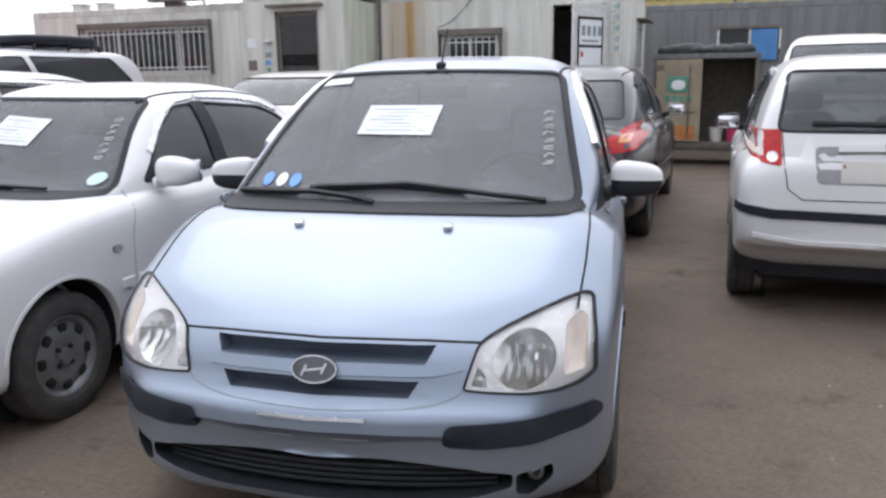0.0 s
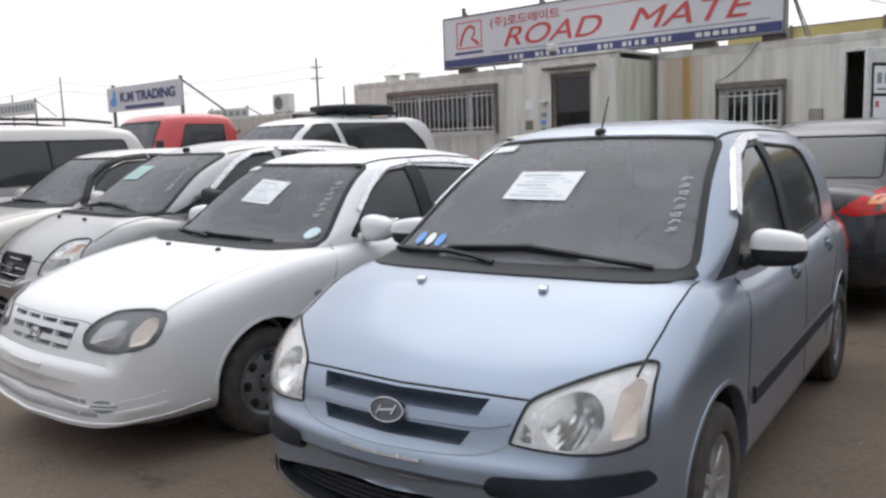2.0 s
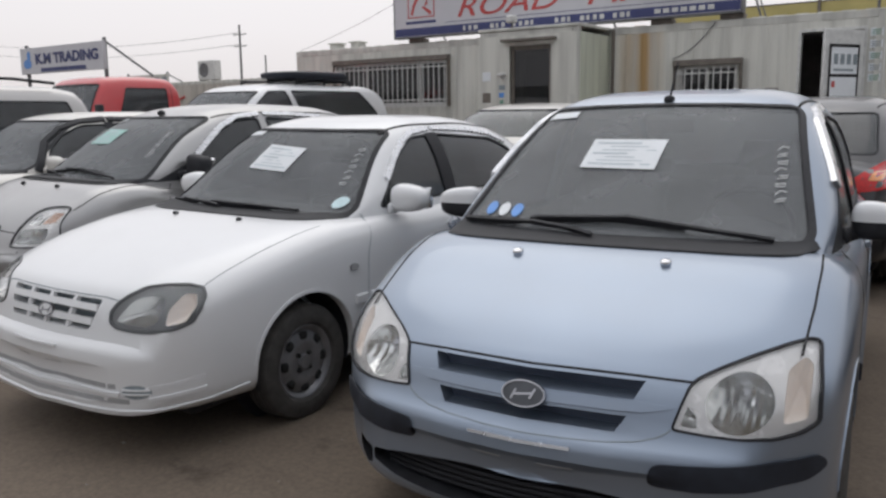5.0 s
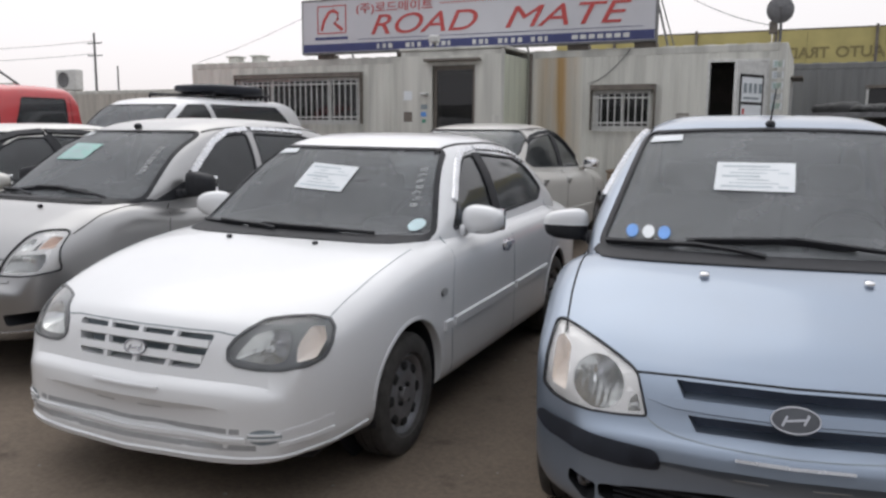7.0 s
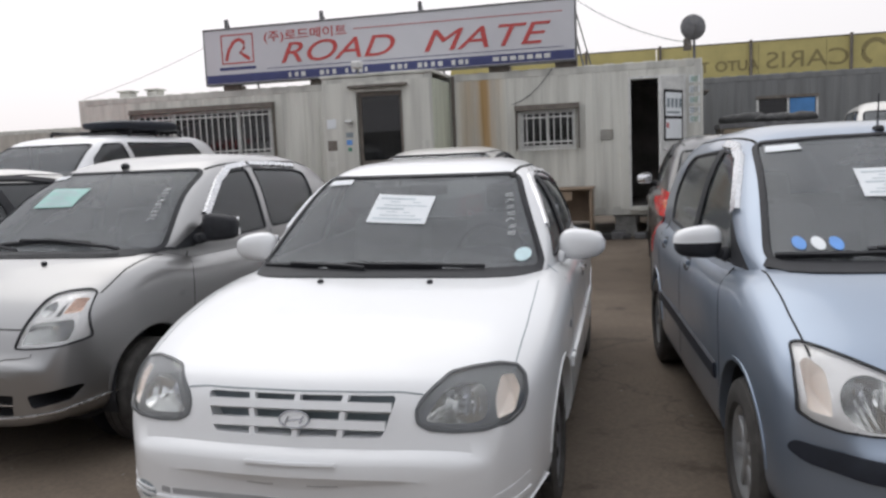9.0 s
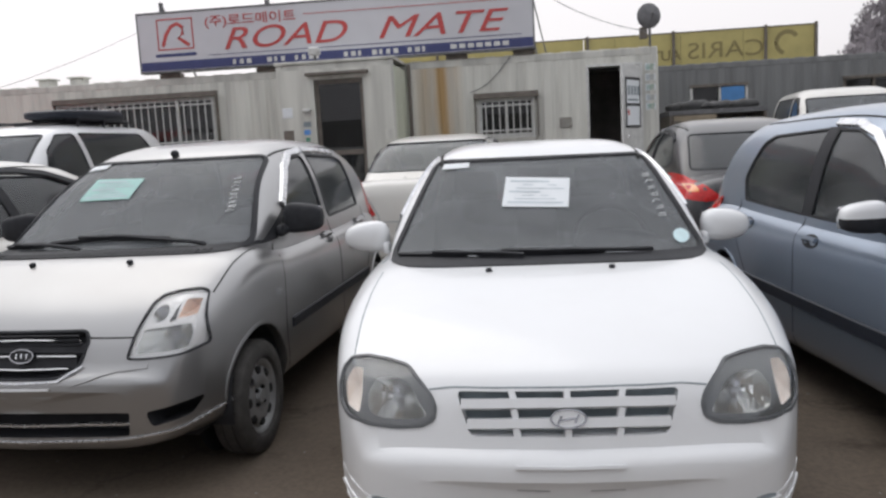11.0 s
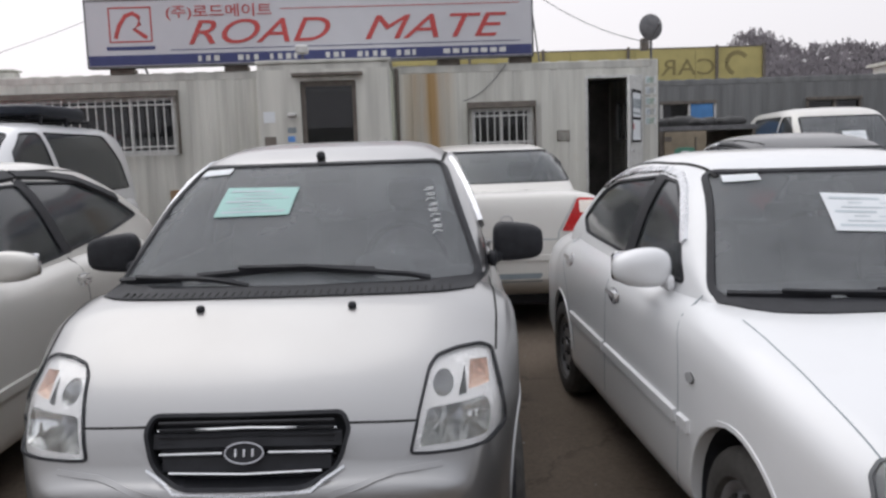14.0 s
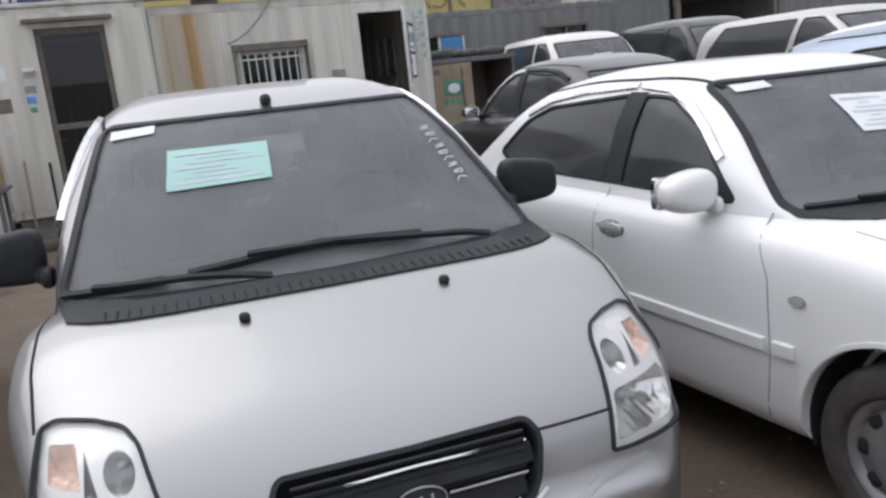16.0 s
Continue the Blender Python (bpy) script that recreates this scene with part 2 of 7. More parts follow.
def bvh(me):
    from mathutils.bvhtree import BVHTree
    me.calc_loop_triangles()
    vs, tris = [v.co.copy() for v in me.vertices], [tuple(t.vertices) for t in me.loop_triangles]
    acc = [Vector((0, 0, 0)) for _ in vs]
    for t in tris:
        nrm = (vs[t[1]] - vs[t[0]]).cross(vs[t[2]] - vs[t[0]])
        for i in t:
            acc[i] += nrm
    return Skin(BVHTree.FromPolygons(vs, tris), vs, tris, [a.normalized() for a in acc])


VIEWS = {  # (2D point -> ray start, ray direction)
    "F": (lambda a, b: Vector((a, -9, b)), Vector((0, 1, 0))),
    "R": (lambda a, b: Vector((a, 19, b)), Vector((0, -1, 0))),
    "S": (lambda a, b: Vector((9, a, b)), Vector((-1, 0, 0))),
    "L": (lambda a, b: Vector((-9, a, b)), Vector((1, 0, 0))),
    "T": (lambda a, b: Vector((a, b, 9)), Vector((0, 0, -1))),
}


def onto(tree, view, a, b):
    st, d = VIEWS[view][0](a, b), VIEWS[view][1]
    p, nrm, k, _ = tree.tree.ray_cast(st, d)
    if p is None:
        guess = st + d * (9.4 if view in "FSL" else 9)
        p, nrm, k, _ = tree.tree.find_nearest(guess)
    nrm = tree.smooth(p, nrm, k)
    if nrm.dot(d) > 0:
        nrm = -nrm
    return p, nrm


def rounded(poly, r, k=5):
    """The polygon with its corners rounded."""
    out, n = [], len(poly)
    for i in range(n):
        p, a, b = Vector(poly[i]), Vector(poly[i - 1]), Vector(poly[(i + 1) % n])
        u, w = a - p, b - p
        rr = min(r, u.length * 0.45, w.length * 0.45)
        s, e = p + u.normalized() * rr, p + w.normalized() * rr
        for j in range(k + 1):
            t = j / k
            out.append(tuple(s * (1-t)**2 + p * 2*t*(1-t) + e * t**2))
    return out


def ellipse(cx, cy, rx, ry, k=20, turn=0.0):
    c, s = math.cos(turn), math.sin(turn)
    pts = [(rx*math.cos(i*2*math.pi/k), ry*math.sin(i*2*math.pi/k)) for i in range(k)]
    return [(cx + x*c - y*s, cy + x*s + y*c) for x, y in pts]


def flip(poly):
    return [(-a, b) for a, b in poly][::-1]


def inside(poly, x, y):
    c, j = False, len(poly) - 1
    for i in range(len(poly)):
        (xi, yi), (xj, yj) = poly[i], poly[j]
        if (yi > y) != (yj > y) and x < (xj - xi)*(y - yi)/(yj - yi) + xi:
            c = not c
        j = i
    return c


def fill(poly, res, holes=()):
    """Triangles inside a polygon, with inner points on a grid."""
    from mathutils.geometry import delaunay_2d_cdt
    pts, edges = [], []
    for lp in (poly, *holes):
        base, dense = len(pts), []
        for i in range(len(lp)):
            a, b = Vector(lp[i]), Vector(lp[(i+1) % len(lp)])
            k = max(1, int((b - a).length / res))
            dense += [a.lerp(b, j/k) for j in range(k)]
        pts += dense
        edges += [(base + i, base + (i+1) % len(dense)) for i in range(len(dense))]
    xs, ys = [p[0] for p in poly], [p[1] for p in poly]
    x = min(xs) + res*0.5
    while x < max(xs):
        y = min(ys) + res*0.5
        while y < max(ys):
            if inside(poly, x, y) and min((Vector((x, y)) - p).length for p in pts[:len(pts)]) > res*0.5:
                pts.append(Vector((x, y)))
            y += res
        x += res
    v, _, f, _, _, _ = delaunay_2d_cdt([Vector(p[:2]) for p in pts], edges, [], 1, 1e-5)
    tri = []
    for t in f:
        c = sum((v[i] for i in t), Vector((0, 0))) / len(t)
        if inside(poly, c.x, c.y) and not any(inside(h, c.x, c.y) for h in holes):
            tri.append(t)
    return v, tri


def patch(name, poly, view, tree, material, parent, off=0.004, thick=0.008, res=0.03, label="", holes=()):
    """A panel of the outline poly that lies on the body."""
    v, tri = fill(poly, res, holes)
    top, bot, nrms = [], [], []
    for p in v:
        q, nrm = onto(tree, view, p.x, p.y)
        nrms.append(nrm)
        top.append(q + nrm*off)
        bot.append(q + nrm*(off - thick))
    d = VIEWS[view][1]
    bm = bmesh.new()
    lay = bm.verts.layers.float_vector.new("n")
    tv = [bm.verts.new(p) for p in top]
    bv = [bm.verts.new(p) for p in bot]
    bm.verts.ensure_lookup_table()
    count = {}
    for t in tri:
        nrm = (top[t[1]] - top[t[0]]).cross(top[t[2]] - top[t[0]])
        t = tuple(t) if nrm.dot(d) <= 0 else tuple(t)[::-1]
        bm.faces.new([tv[i] for i in t])
        bm.faces.new([bv[i] for i in t[::-1]])
        for i in range(3):
            a, b = t[i], t[(i+1) % 3]
            count[(a, b)] = 1
    for a, b in count:
        if (b, a) not in count:
            bm.faces.new([tv[b], tv[a], bv[a], bv[b]])
    for i, (a, b) in enumerate(zip(tv, bv)):
        a[lay], b[lay] = nrms[i], -nrms[i]
    loose = [x for x in bm.verts if not x.link_faces]
    bmesh.ops.delete(bm, geom=loose, context="VERTS")
    keep = [tuple(x[lay]) for x in bm.verts]
    bm.verts.layers.float_vector.remove(lay)
    me = bpy.data.meshes.new(name)
    bm.to_mesh(me)
    bm.free()
    ob = link(name, me, material, parent, label, 180)
    me.normals_split_custom_set_from_vertices(keep)
    return ob


def ribbon(name, path, view, tree, material, parent, width=0.006, off=0.002, thick=0.006, label="", res=0.03, taper=None):
    """A narrow strip along a path on the body."""
    pts = []
    for a, b in zip(path[:-1], path[1:]):
        a, b = Vector(a), Vector(b)
        k = max(1, int((b - a).length / res))
        pts += [a.lerp(b, j/k) for j in range(k)]
    pts.append(Vector(path[-1]))
    hit = [onto(tree, view, p[0], p[1]) for p in pts]
    bm, rows = bmesh.new(), []
    for i, (p, nrm) in enumerate(hit):
        tan = (hit[min(i+1, len(hit)-1)][0] - hit[max(i-1, 0)][0]).normalized()
        side = tan.cross(nrm).normalized()
        w = width/2 * (taper(i/(len(hit)-1)) if taper else 1)
        rows.append([bm.verts.new(p + side*w*s + nrm*o) for s, o in ((-1, off-thick), (-0.8, off), (0.8, off), (1, off-thick))])
    for r, s in zip(rows[:-1], rows[1:]):
        for j in range(4):
            bm.faces.new([r[j], r[(j+1) % 4], s[(j+1) % 4], s[j]])
    bm.faces.new(rows[0][::-1])
    bm.faces.new(rows[-1])
    return part(name, bm, material, parent, label, 50)


def prism(poly, view, d0, d1):
    """A solid of that outline between two depths along the view."""
    put = {"F": lambda a, b, d: (a, d, b), "S": lambda a, b, d: (d, a, b), "T": lambda a, b, d: (a, b, d)}[view]
    n = len(poly)
    v = [put(a, b, d) for d in (d0, d1) for a, b in poly]
    f = [(i, (i+1) % n, n + (i+1) % n, n + i) for i in range(n)]
    f += [tuple(range(n))[::-1], tuple(range(n, 2*n))]
    me = bpy.data.meshes.new("prism")
    me.from_pydata(v, [], f)
    bm = bmesh.new()
    bm.from_mesh(me)
    bmesh.ops.recalc_face_normals(bm, faces=bm.faces)
    bm.to_mesh(me)
    bm.free()
    return me


def box(bm, x0, x1, y0, y1, z0, z1, bev=0.0, seg=2, m=None):
    r = bmesh.ops.create_cube(bm, size=1)
    vs = r["verts"]
    for v in vs:
        v.co = Vector((x0 + (v.co.x + .5)*(x1-x0), y0 + (v.co.y + .5)*(y1-y0), z0 + (v.co.z + .5)*(z1-z0)))
    if bev:
        es = {e for v in vs for e in v.link_edges}
        r = bmesh.ops.bevel(bm, geom=list(es), offset=bev, segments=seg, affect="EDGES", profile=0.5)
        vs = list({v for f in r["faces"] for v in f.verts} | {v for v in vs if v.is_valid})
    if m:
        bmesh.ops.transform(bm, matrix=m, verts=vs)
    return vs


def lathe(bm, prof, k=36, axis="x"):
    """A turned shape: prof is (along, radius)."""
    rows = []
    for i in range(k):
        a = 2*math.pi*i/k
        rows.append([bm.verts.new((h, r*math.cos(a), r*math.sin(a)) if axis == "x" else (r*math.cos(a), h, r*math.sin(a)) if axis == "y" else (r*math.cos(a), r*math.sin(a), h)) for h, r in prof])
    for i in range(k):
        p, q = rows[i], rows[(i+1) % k]
        for j in range(len(prof) - 1):
            bm.faces.new([p[j], p[j+1], q[j+1], q[j]])
    bmesh.ops.remove_doubles(bm, verts=bm.verts, dist=0.0002)


def rod(bm, a, b, r, k=8, r2=None):
    a, b = Vector(a), Vector(b)
    d = b - a
    q = d.to_track_quat("Z", "Y").to_matrix().to_4x4()
    bmesh.ops.create_cone(bm, cap_ends=True, segments=k, radius1=r, radius2=r if r2 is None else r2, depth=d.length, matrix=Matrix.Translation((a+b)/2) @ q)


def blob(bm, c, size, n=3.0, m=None, k=20, j=12):
    """A rounded pebble: a superellipsoid."""
    def sp(v, e):
        return math.copysign(abs(v)**e, v)
    rows, e = [], 2/n
    for i in range(j + 1):
        ph = -math.pi/2 + math.pi*i/j
        rows.append([Vector((c[0] + size[0]*sp(math.cos(ph), e)*sp(math.cos(2*math.pi*q/k), e),
                             c[1] + size[1]*sp(math.cos(ph), e)*sp(math.sin(2*math.pi*q/k), e),
                             c[2] + size[2]*sp(math.sin(ph), e))) for q in range(k)])
    vs = [[bm.verts.new(m @ p if m else p) for p in r] for r in rows[1:-1]]
    lo, hi = rows[0][0], rows[-1][0]
    vlo, vhi = bm.verts.new(m @ lo if m else lo), bm.verts.new(m @ hi if m else hi)
    for r, s in zip(vs[:-1], vs[1:]):
        for q in range(k):
            bm.faces.new([r[q], r[(q+1) % k], s[(q+1) % k], s[q]])
    for q in range(k):
        bm.faces.new([vlo, vs[0][(q+1) % k], vs[0][q]])
        bm.faces.new([vhi, vs[-1][q], vs[-1][(q+1) % k]])


# ---------- cars ----------
def powr(v, e):
    return np.sign(v) * np.abs(v)**e


def lower_mesh(s):
    """The body below the windows, lofted from nose to tail."""
    L = s["L"]
    ys = [L*(0.5 - 0.5*math.cos(math.pi*i/84)) for i in range(85)]
    py, pH, pW, pb, pn = zip(*s["low"])
    H, W, zb, nn = (pch(py, c, ys) for c in (pH, pW, pb, pn))
    loops = []
    for y, h, w, b, n in zip(ys, H, W, zb, nn):
        zc = min(s.get("zc", 0.55), b + 0.62*(h - b))
        up = np.linspace(0, math.pi/2, 17)
        dn = np.linspace(-math.pi/2, 0, 9)[:-1]
        right = [(w*powr(math.cos(a), 2/7.0), zc + (zc-b)*powr(math.sin(a), 2/7.0)) for a in dn]
        right += [(w*powr(math.cos(a), 2/n), zc + (h-zc)*powr(math.sin(a), 2/n)) for a in up]
        loop = right + [(-x, z) for x, z in right[::-1][1:-1]]
        bow = s.get("nose", 0.0) * max(0.0, 1 - y/0.9)
        loops.append([(x, y + bow*(x/0.8)**2, z) for x, z in loop])
    return loft(loops)


def cabin_mesh(s, inner=False):
    """The roof and pillars, lofted from the cowl to the back."""
    c = s["cab"]
    y0, y1 = c[0][0], c[-1][0]
    py, pR, pW = zip(*c)
    ys = np.linspace(y0, y1, 60)
    R, W = pch(py, pR, ys), pch(py, pW, ys)
    zb, tum, n = s["belt"], s["tumble"], s.get("ncab", 7)
    top = max(pR)
    loops = []
    yc, zf = (y0+y1)/2, 0.955
    for y, r, w in zip(ys, R, W):
        r = max(r, zb + 0.012)
        up = np.linspace(0, math.pi/2, 17)
        right = []
        for a in up:
            z = zb + (r-zb)*powr(math.sin(a), 2/n)
            wz = w*(1 - tum*((z-zb)/(top-zb))**1.25)
            right.append((wz*powr(math.cos(a), 2/n), z))
        t = (y-y0)/(y1-y0)
        loop = []
        for x, z in right:
            u = (x/0.75)**2
            loop.append((x, y + s["bow"]*u*max(0, 1-t*2.2) - s.get("bowr", 0.1)*u*max(0, t*2.2-1.2), z - 0.02*u*(z-zb)/(top-zb)))
        if inner:
            loop = [(x*0.945, yc + (y-yc)*0.965, zb - 0.02 + (z-zb+0.02)*zf) for x, y, z in loop]
        base = 0.48 if inner else zb - 0.1
        x0, yb = loop[0][0], loop[0][1]
        full = [(x0, yb, base)] + loop + [(-x, y, z) for x, y, z in loop[::-1][1:]] + [(-x0, yb, base)]
        loops.append(full)
    return loft(loops)


def small_mesh(name, size, n, material):
    bm, me = bmesh.new(), bpy.data.meshes.new(name)
    blob(bm, (0, 0, 0), size, n, None, 10, 6)
    bm.to_mesh(me)
    bm.free()
    me.materials.append(material)
    return me


hole_mesh = small_mesh("rim_hole", (0.012, 0.024, 0.019), 3.4, GAP)
nut_mesh = small_mesh("wheel_nut", (0.016, 0.011, 0.011), 2.5, GAP)


def wheel(parent, x, y, r, side, rim=None, style="holes", width=0.17, rimr=0.18, near=True, z=0.0):
    """Tyre, rim and hub; side is +1 or -1 along x, towards the outside."""
    rim = rim or RIM
    w = width/2
    bm = bmesh.new()
    lathe(bm, [(-w*0.75, rimr), (-w*0.95, rimr+0.02), (-w, r-0.05), (-w*0.85, r-0.012), (-w*0.6, r), (-0.03, r), (-0.028, r-0.007), (-0.022, r-0.007), (-0.02, r),
               (0.02, r), (0.022, r-0.007), (0.028, r-0.007), (0.03, r), (w*0.6, r), (w*0.85, r-0.012), (w, r-0.05), (w*0.99, r-0.07), (w*0.95, rimr+0.012), (w*0.75, rimr)], 48)
    ob = part("tyre", bm, TYRE, parent)
    ob.matrix_basis = pose(x, y, r+z, 0, 0, 0 if side > 0 else 180)
    bm = bmesh.new()
    d = w*0.72
    lathe(bm, [(d*0.2, rimr), (d, rimr+0.004), (d*1.08, rimr-0.004), (d*0.95, rimr-0.02), (d*0.55, rimr-0.035)], 40)
    if style == "holes":
        lathe(bm, [(d*0.72, rimr-0.03), (d*0.95, 0.11), (d*0.98, 0.085), (d*0.8, 0.06), (d*0.8, 0.036), (d*1.1, 0.033), (d*1.14, 0.0)], 40)
    else:
        lathe(bm, [(d*0.2, rimr-0.01), (d*0.2, 0.0)], 30)
        lathe(bm, [(d*0.75, 0.06), (d*0.95, 0.045), (d*1.0, 0.0)], 24)
        for i in range(7 if style == "spokes" else 5):
            a = 2*math.pi*i/(7 if style == "spokes" else 5)
            box(bm, d*0.45, d*0.93, -0.021, 0.021, 0.03, rimr-0.01, 0.006, 1, Matrix.Rotation(a, 4, "X"))
    rm = part("rim", bm, rim, ob)
    if style == "holes" and near:
        for i in range(8):
            h = link("rim_hole", hole_mesh, None, ob)
            h.matrix_basis = Matrix.Rotation(2*math.pi*i/8, 4, "X") @ pose(d*0.86, 0, 0.128)
        for i in range(4):
            h = link("wheel_nut", nut_mesh, None, ob)
            h.matrix_basis = Matrix.Rotation(2*math.pi*(i+.5)/4, 4, "X") @ pose(d*0.84, 0, 0.05)
    return ob


def seat(parent, x, y, zb=0.9, w=0.24):
    bm = bmesh.new()
    box(bm, -w, w, -0.09, 0.09, -0.45, 0.22, 0.07, 3, pose(x, y, zb, -14))
    box(bm, -w, w, -0.5, 0.02, -0.56, -0.38, 0.06, 3, pose(x, y, zb))
    box(bm, -0.13, 0.13, -0.05, 0.05, 0.25, 0.40, 0.045, 3, pose(x, y, zb, -14))
    for s in (-0.06, 0.06):
        rod(bm, (x+s, y+0.05, zb+0.18), (x+s, y+0.07, zb+0.28), 0.008)
    return part("seat", bm, CABIN, parent)


def interior(c, s):
    y0, y1, zb = s["cab"][0][0], s["cab"][-1][0], s["belt"]
    wi = s["cab"][2][2]*0.93
    bm = bmesh.new()
    box(bm, -wi, wi, y0+0.3, y1-0.2, 0.485, zb+0.01)
    up = [f for f in bm.faces if f.normal.z > 0.9]
    bmesh.ops.delete(bm, geom=up, context="FACES")
    part("cabin_lining", bm, CABIN, c)
    bm = bmesh.new()
    yd = s.get("dash", y0+0.28)
    box(bm, -wi, wi, yd, yd+0.42, 0.6, zb+0.035, 0.05, 3)
    blob(bm, (0.36, yd+0.33, zb+0.05), (0.2, 0.12, 0.06), 2.5)
    part("dashboard", bm, DASH, c)
    bm = bmesh.new()
    m = pose(0.36, yd+0.6, zb+0.03, 62)
    for i in range(28):
        a, b = 2*math.pi*i/28, 2*math.pi*(i+1)/28
        rod(bm, m @ Vector((0.185*math.cos(a), 0.185*math.sin(a), 0)), m @ Vector((0.185*math.cos(b), 0.185*math.sin(b), 0)), 0.014, 6)
    box(bm, -0.07, 0.07, -0.06, 0.06, -0.03, 0.02, 0.02, 2, m)
    box(bm, -0.18, 0.18, -0.02, 0.02, -0.015, 0.01, 0.008, 1, m)
    box(bm, -0.02, 0.02, -0.18, 0, -0.015, 0.01, 0.008, 1, m)
    part("steering_wheel", bm, DASH, c)
    for x in (-0.36, 0.36):
        seat(c, x, yd+1.15, zb)
    bm = bmesh.new()
    yr = s.get("rear_seat", y1-0.75)
    box(bm, -wi+0.03, wi-0.03, -0.09, 0.09, -0.4, 0.14, 0.06, 3, pose(0, yr, zb, -14))
    for x in (-0.35, 0.35):
        box(bm, x-0.12, x+0.12, -0.05, 0.04, 0.16, 0.27, 0.04, 2, pose(0, yr, zb, -14))
    part("rear_seat", bm, CABIN, c)
    bm = bmesh.new()
    zt = max(p[1] for p in s["cab"])
    ym = s.get("mirror_y", y0+0.98)
    box(bm, -0.11, 0.11, -0.02, 0.02, -0.03, 0.03, 0.015, 2, pose(0, ym, zt-0.17))
    part("rear_view_mirror", bm, DASH, c)


def ground_z(y):
    """The yard falls away a little towards the lane."""
    return -0.06 * min(1.0, max(0.0, (12.5 - y) / 9.0))


def car(s, m, label, group="", category="car", name="car"):
    """Body shell, glass, wheels and cabin by the measures in s. Returns the thing and the surface to lay details on."""
    c = thing(name, m, label, category, group)
    low, cab = lower_mesh(s), cabin_mesh(s)
    solid = cut(low, [cab], "UNION")
    tree, ctree = bvh(solid), bvh(cab)
    drop = {y: (ground_z((m @ Vector((0, y, 0))).y) - m.translation.z) / m.to_scale().z for y in s["axles"]}
    inner = cabin_mesh(s, True)
    solid.materials.clear()
    for me in (solid, inner):
        for mt in (s["paint"], CABIN, RUBBER, FLUTES):
            me.materials.append(mt)
    inner.polygons.foreach_set("material_index", [1]*len(inner.polygons))
    cutters = [inner]
    hw = max(p[2] for p in s["low"])
    for y in s["axles"]:
        for sx in (-1, 1):
            poly = ellipse(y, s["r"]+s.get("archz", 0.03)+drop[y]*0.6, s["arch"], s["arch"]*0.98, 36)
            cutters.append(prism(poly, "S", *sorted((sx*(hw-0.24), sx*(hw+0.3)))))
    ws = s.get("ws")
    if ws:
        cutters.append(prism(rounded(ws, 0.05), "F", s["cab"][0][0]-0.4, s["ws_to"]))
    for w in s.get("side", ()):
        cutters.append(prism(rounded(w, 0.035), "S", -1.2, 1.2))
    if s.get("rw"):
        cutters.append(prism(rounded(s["rw"], 0.06), "F", s["rw_from"], s["L"]+0.6))
    for poly, depth, *kind in s.get("holes", ()):
        hole = prism(poly, "F", -0.4, depth)
        for mt in (s["paint"], CABIN, RUBBER, FLUTES):
            hole.materials.append(mt)
        hole.polygons.foreach_set("material_index", [kind[0] if kind else 2]*len(hole.polygons))
        cutters.append(hole)
    body = cut(solid, cutters)
    link("body", body, None, c, "", 32)
    gl = s.get("tint", TINT)
    if ws:
        patch("windscreen", rounded(ws, 0.05), "F", ctree, GLASS, c, -0.004, 0.005, 0.06)
        ring(c, "windscreen_seal", ws, "F", ctree, 0.034, 0.05)
    for w in s.get("side", ()):
        for v in "SL":
            patch("side_window", rounded(w, 0.035), v, ctree, gl, c, -0.006, 0.004, 0.07)
            ring(c, "window_seal", w, v, ctree, 0.016, 0.035)
    if s.get("rw"):
        patch("rear_window", rounded(s["rw"], 0.06), "R", ctree, s.get("rtint", gl), c, -0.004, 0.005, 0.06)
        ring(c, "rear_window_seal", s["rw"], "R", ctree, 0.02, 0.05)
    for y in s["axles"]:
        for sx in (-1, 1):
            wheel(c, sx*(hw-s.get("inset", 0.11)), y, s["r"], sx, s.get("rim"), s.get("style", "holes"), near=s.get("near", False), z=drop[y])
            bm = bmesh.new()
            k = 20
            rr = s["arch"] - 0.006
            for i in range(k):
                a0, a1 = -0.3 + (math.pi+0.6)*i/k, -0.3 + (math.pi+0.6)*(i+1)/k
                q = [(sx*x, y + rr*math.cos(a), s["r"]+s.get("archz", 0.03)+drop[y]*0.6 + rr*math.sin(a)) for a in (a0, a1) for x in (hw-0.235, hw-0.04)]
                bm.faces.new([bm.verts.new(q[j]) for j in (0, 1, 3, 2)])
            lathe_y = [bm.verts.new((sx*(hw-0.232), y + rr*math.cos(2*math.pi*i/24), s["r"] + rr*math.sin(2*math.pi*i/24))) for i in range(24)]
            bm.faces.new(lathe_y)
            part("wheel_arch_liner", bm, RUBBER, c)
            if s.get("near"):
                ra, za = s["arch"] + 0.010, s["r"] + s.get("archz", 0.03) + drop[y]*0.6
                arc = [(y - ra*math.cos(a), za + ra*0.98*math.sin(a)) for a in np.linspace(0.12, math.pi - 0.12, 22)]
                ribbon("arch_lip", arc, "S" if sx > 0 else "L", tree, s["paint"], c, 0.018, 0.004, 0.012, "", 0.2)
    interior(c, s)
    # sump and floor pan, dark
    bm = bmesh.new()
    box(bm, -hw*0.8, hw*0.8, 0.3, s["L"]-0.3, 0.16, 0.3, 0.03, 1)
    part("floor_pan", bm, RUBBER, c)
    return c, tree, ctree


def ring(c, name, poly, view, tree, w, r, material=None, off=0.003):
    """A seal round a window."""
    p = rounded(poly, r)
    return ribbon(name, p + [p[0]], view, tree, material or RUBBER, c, w, off, 0.012, "", 0.05)


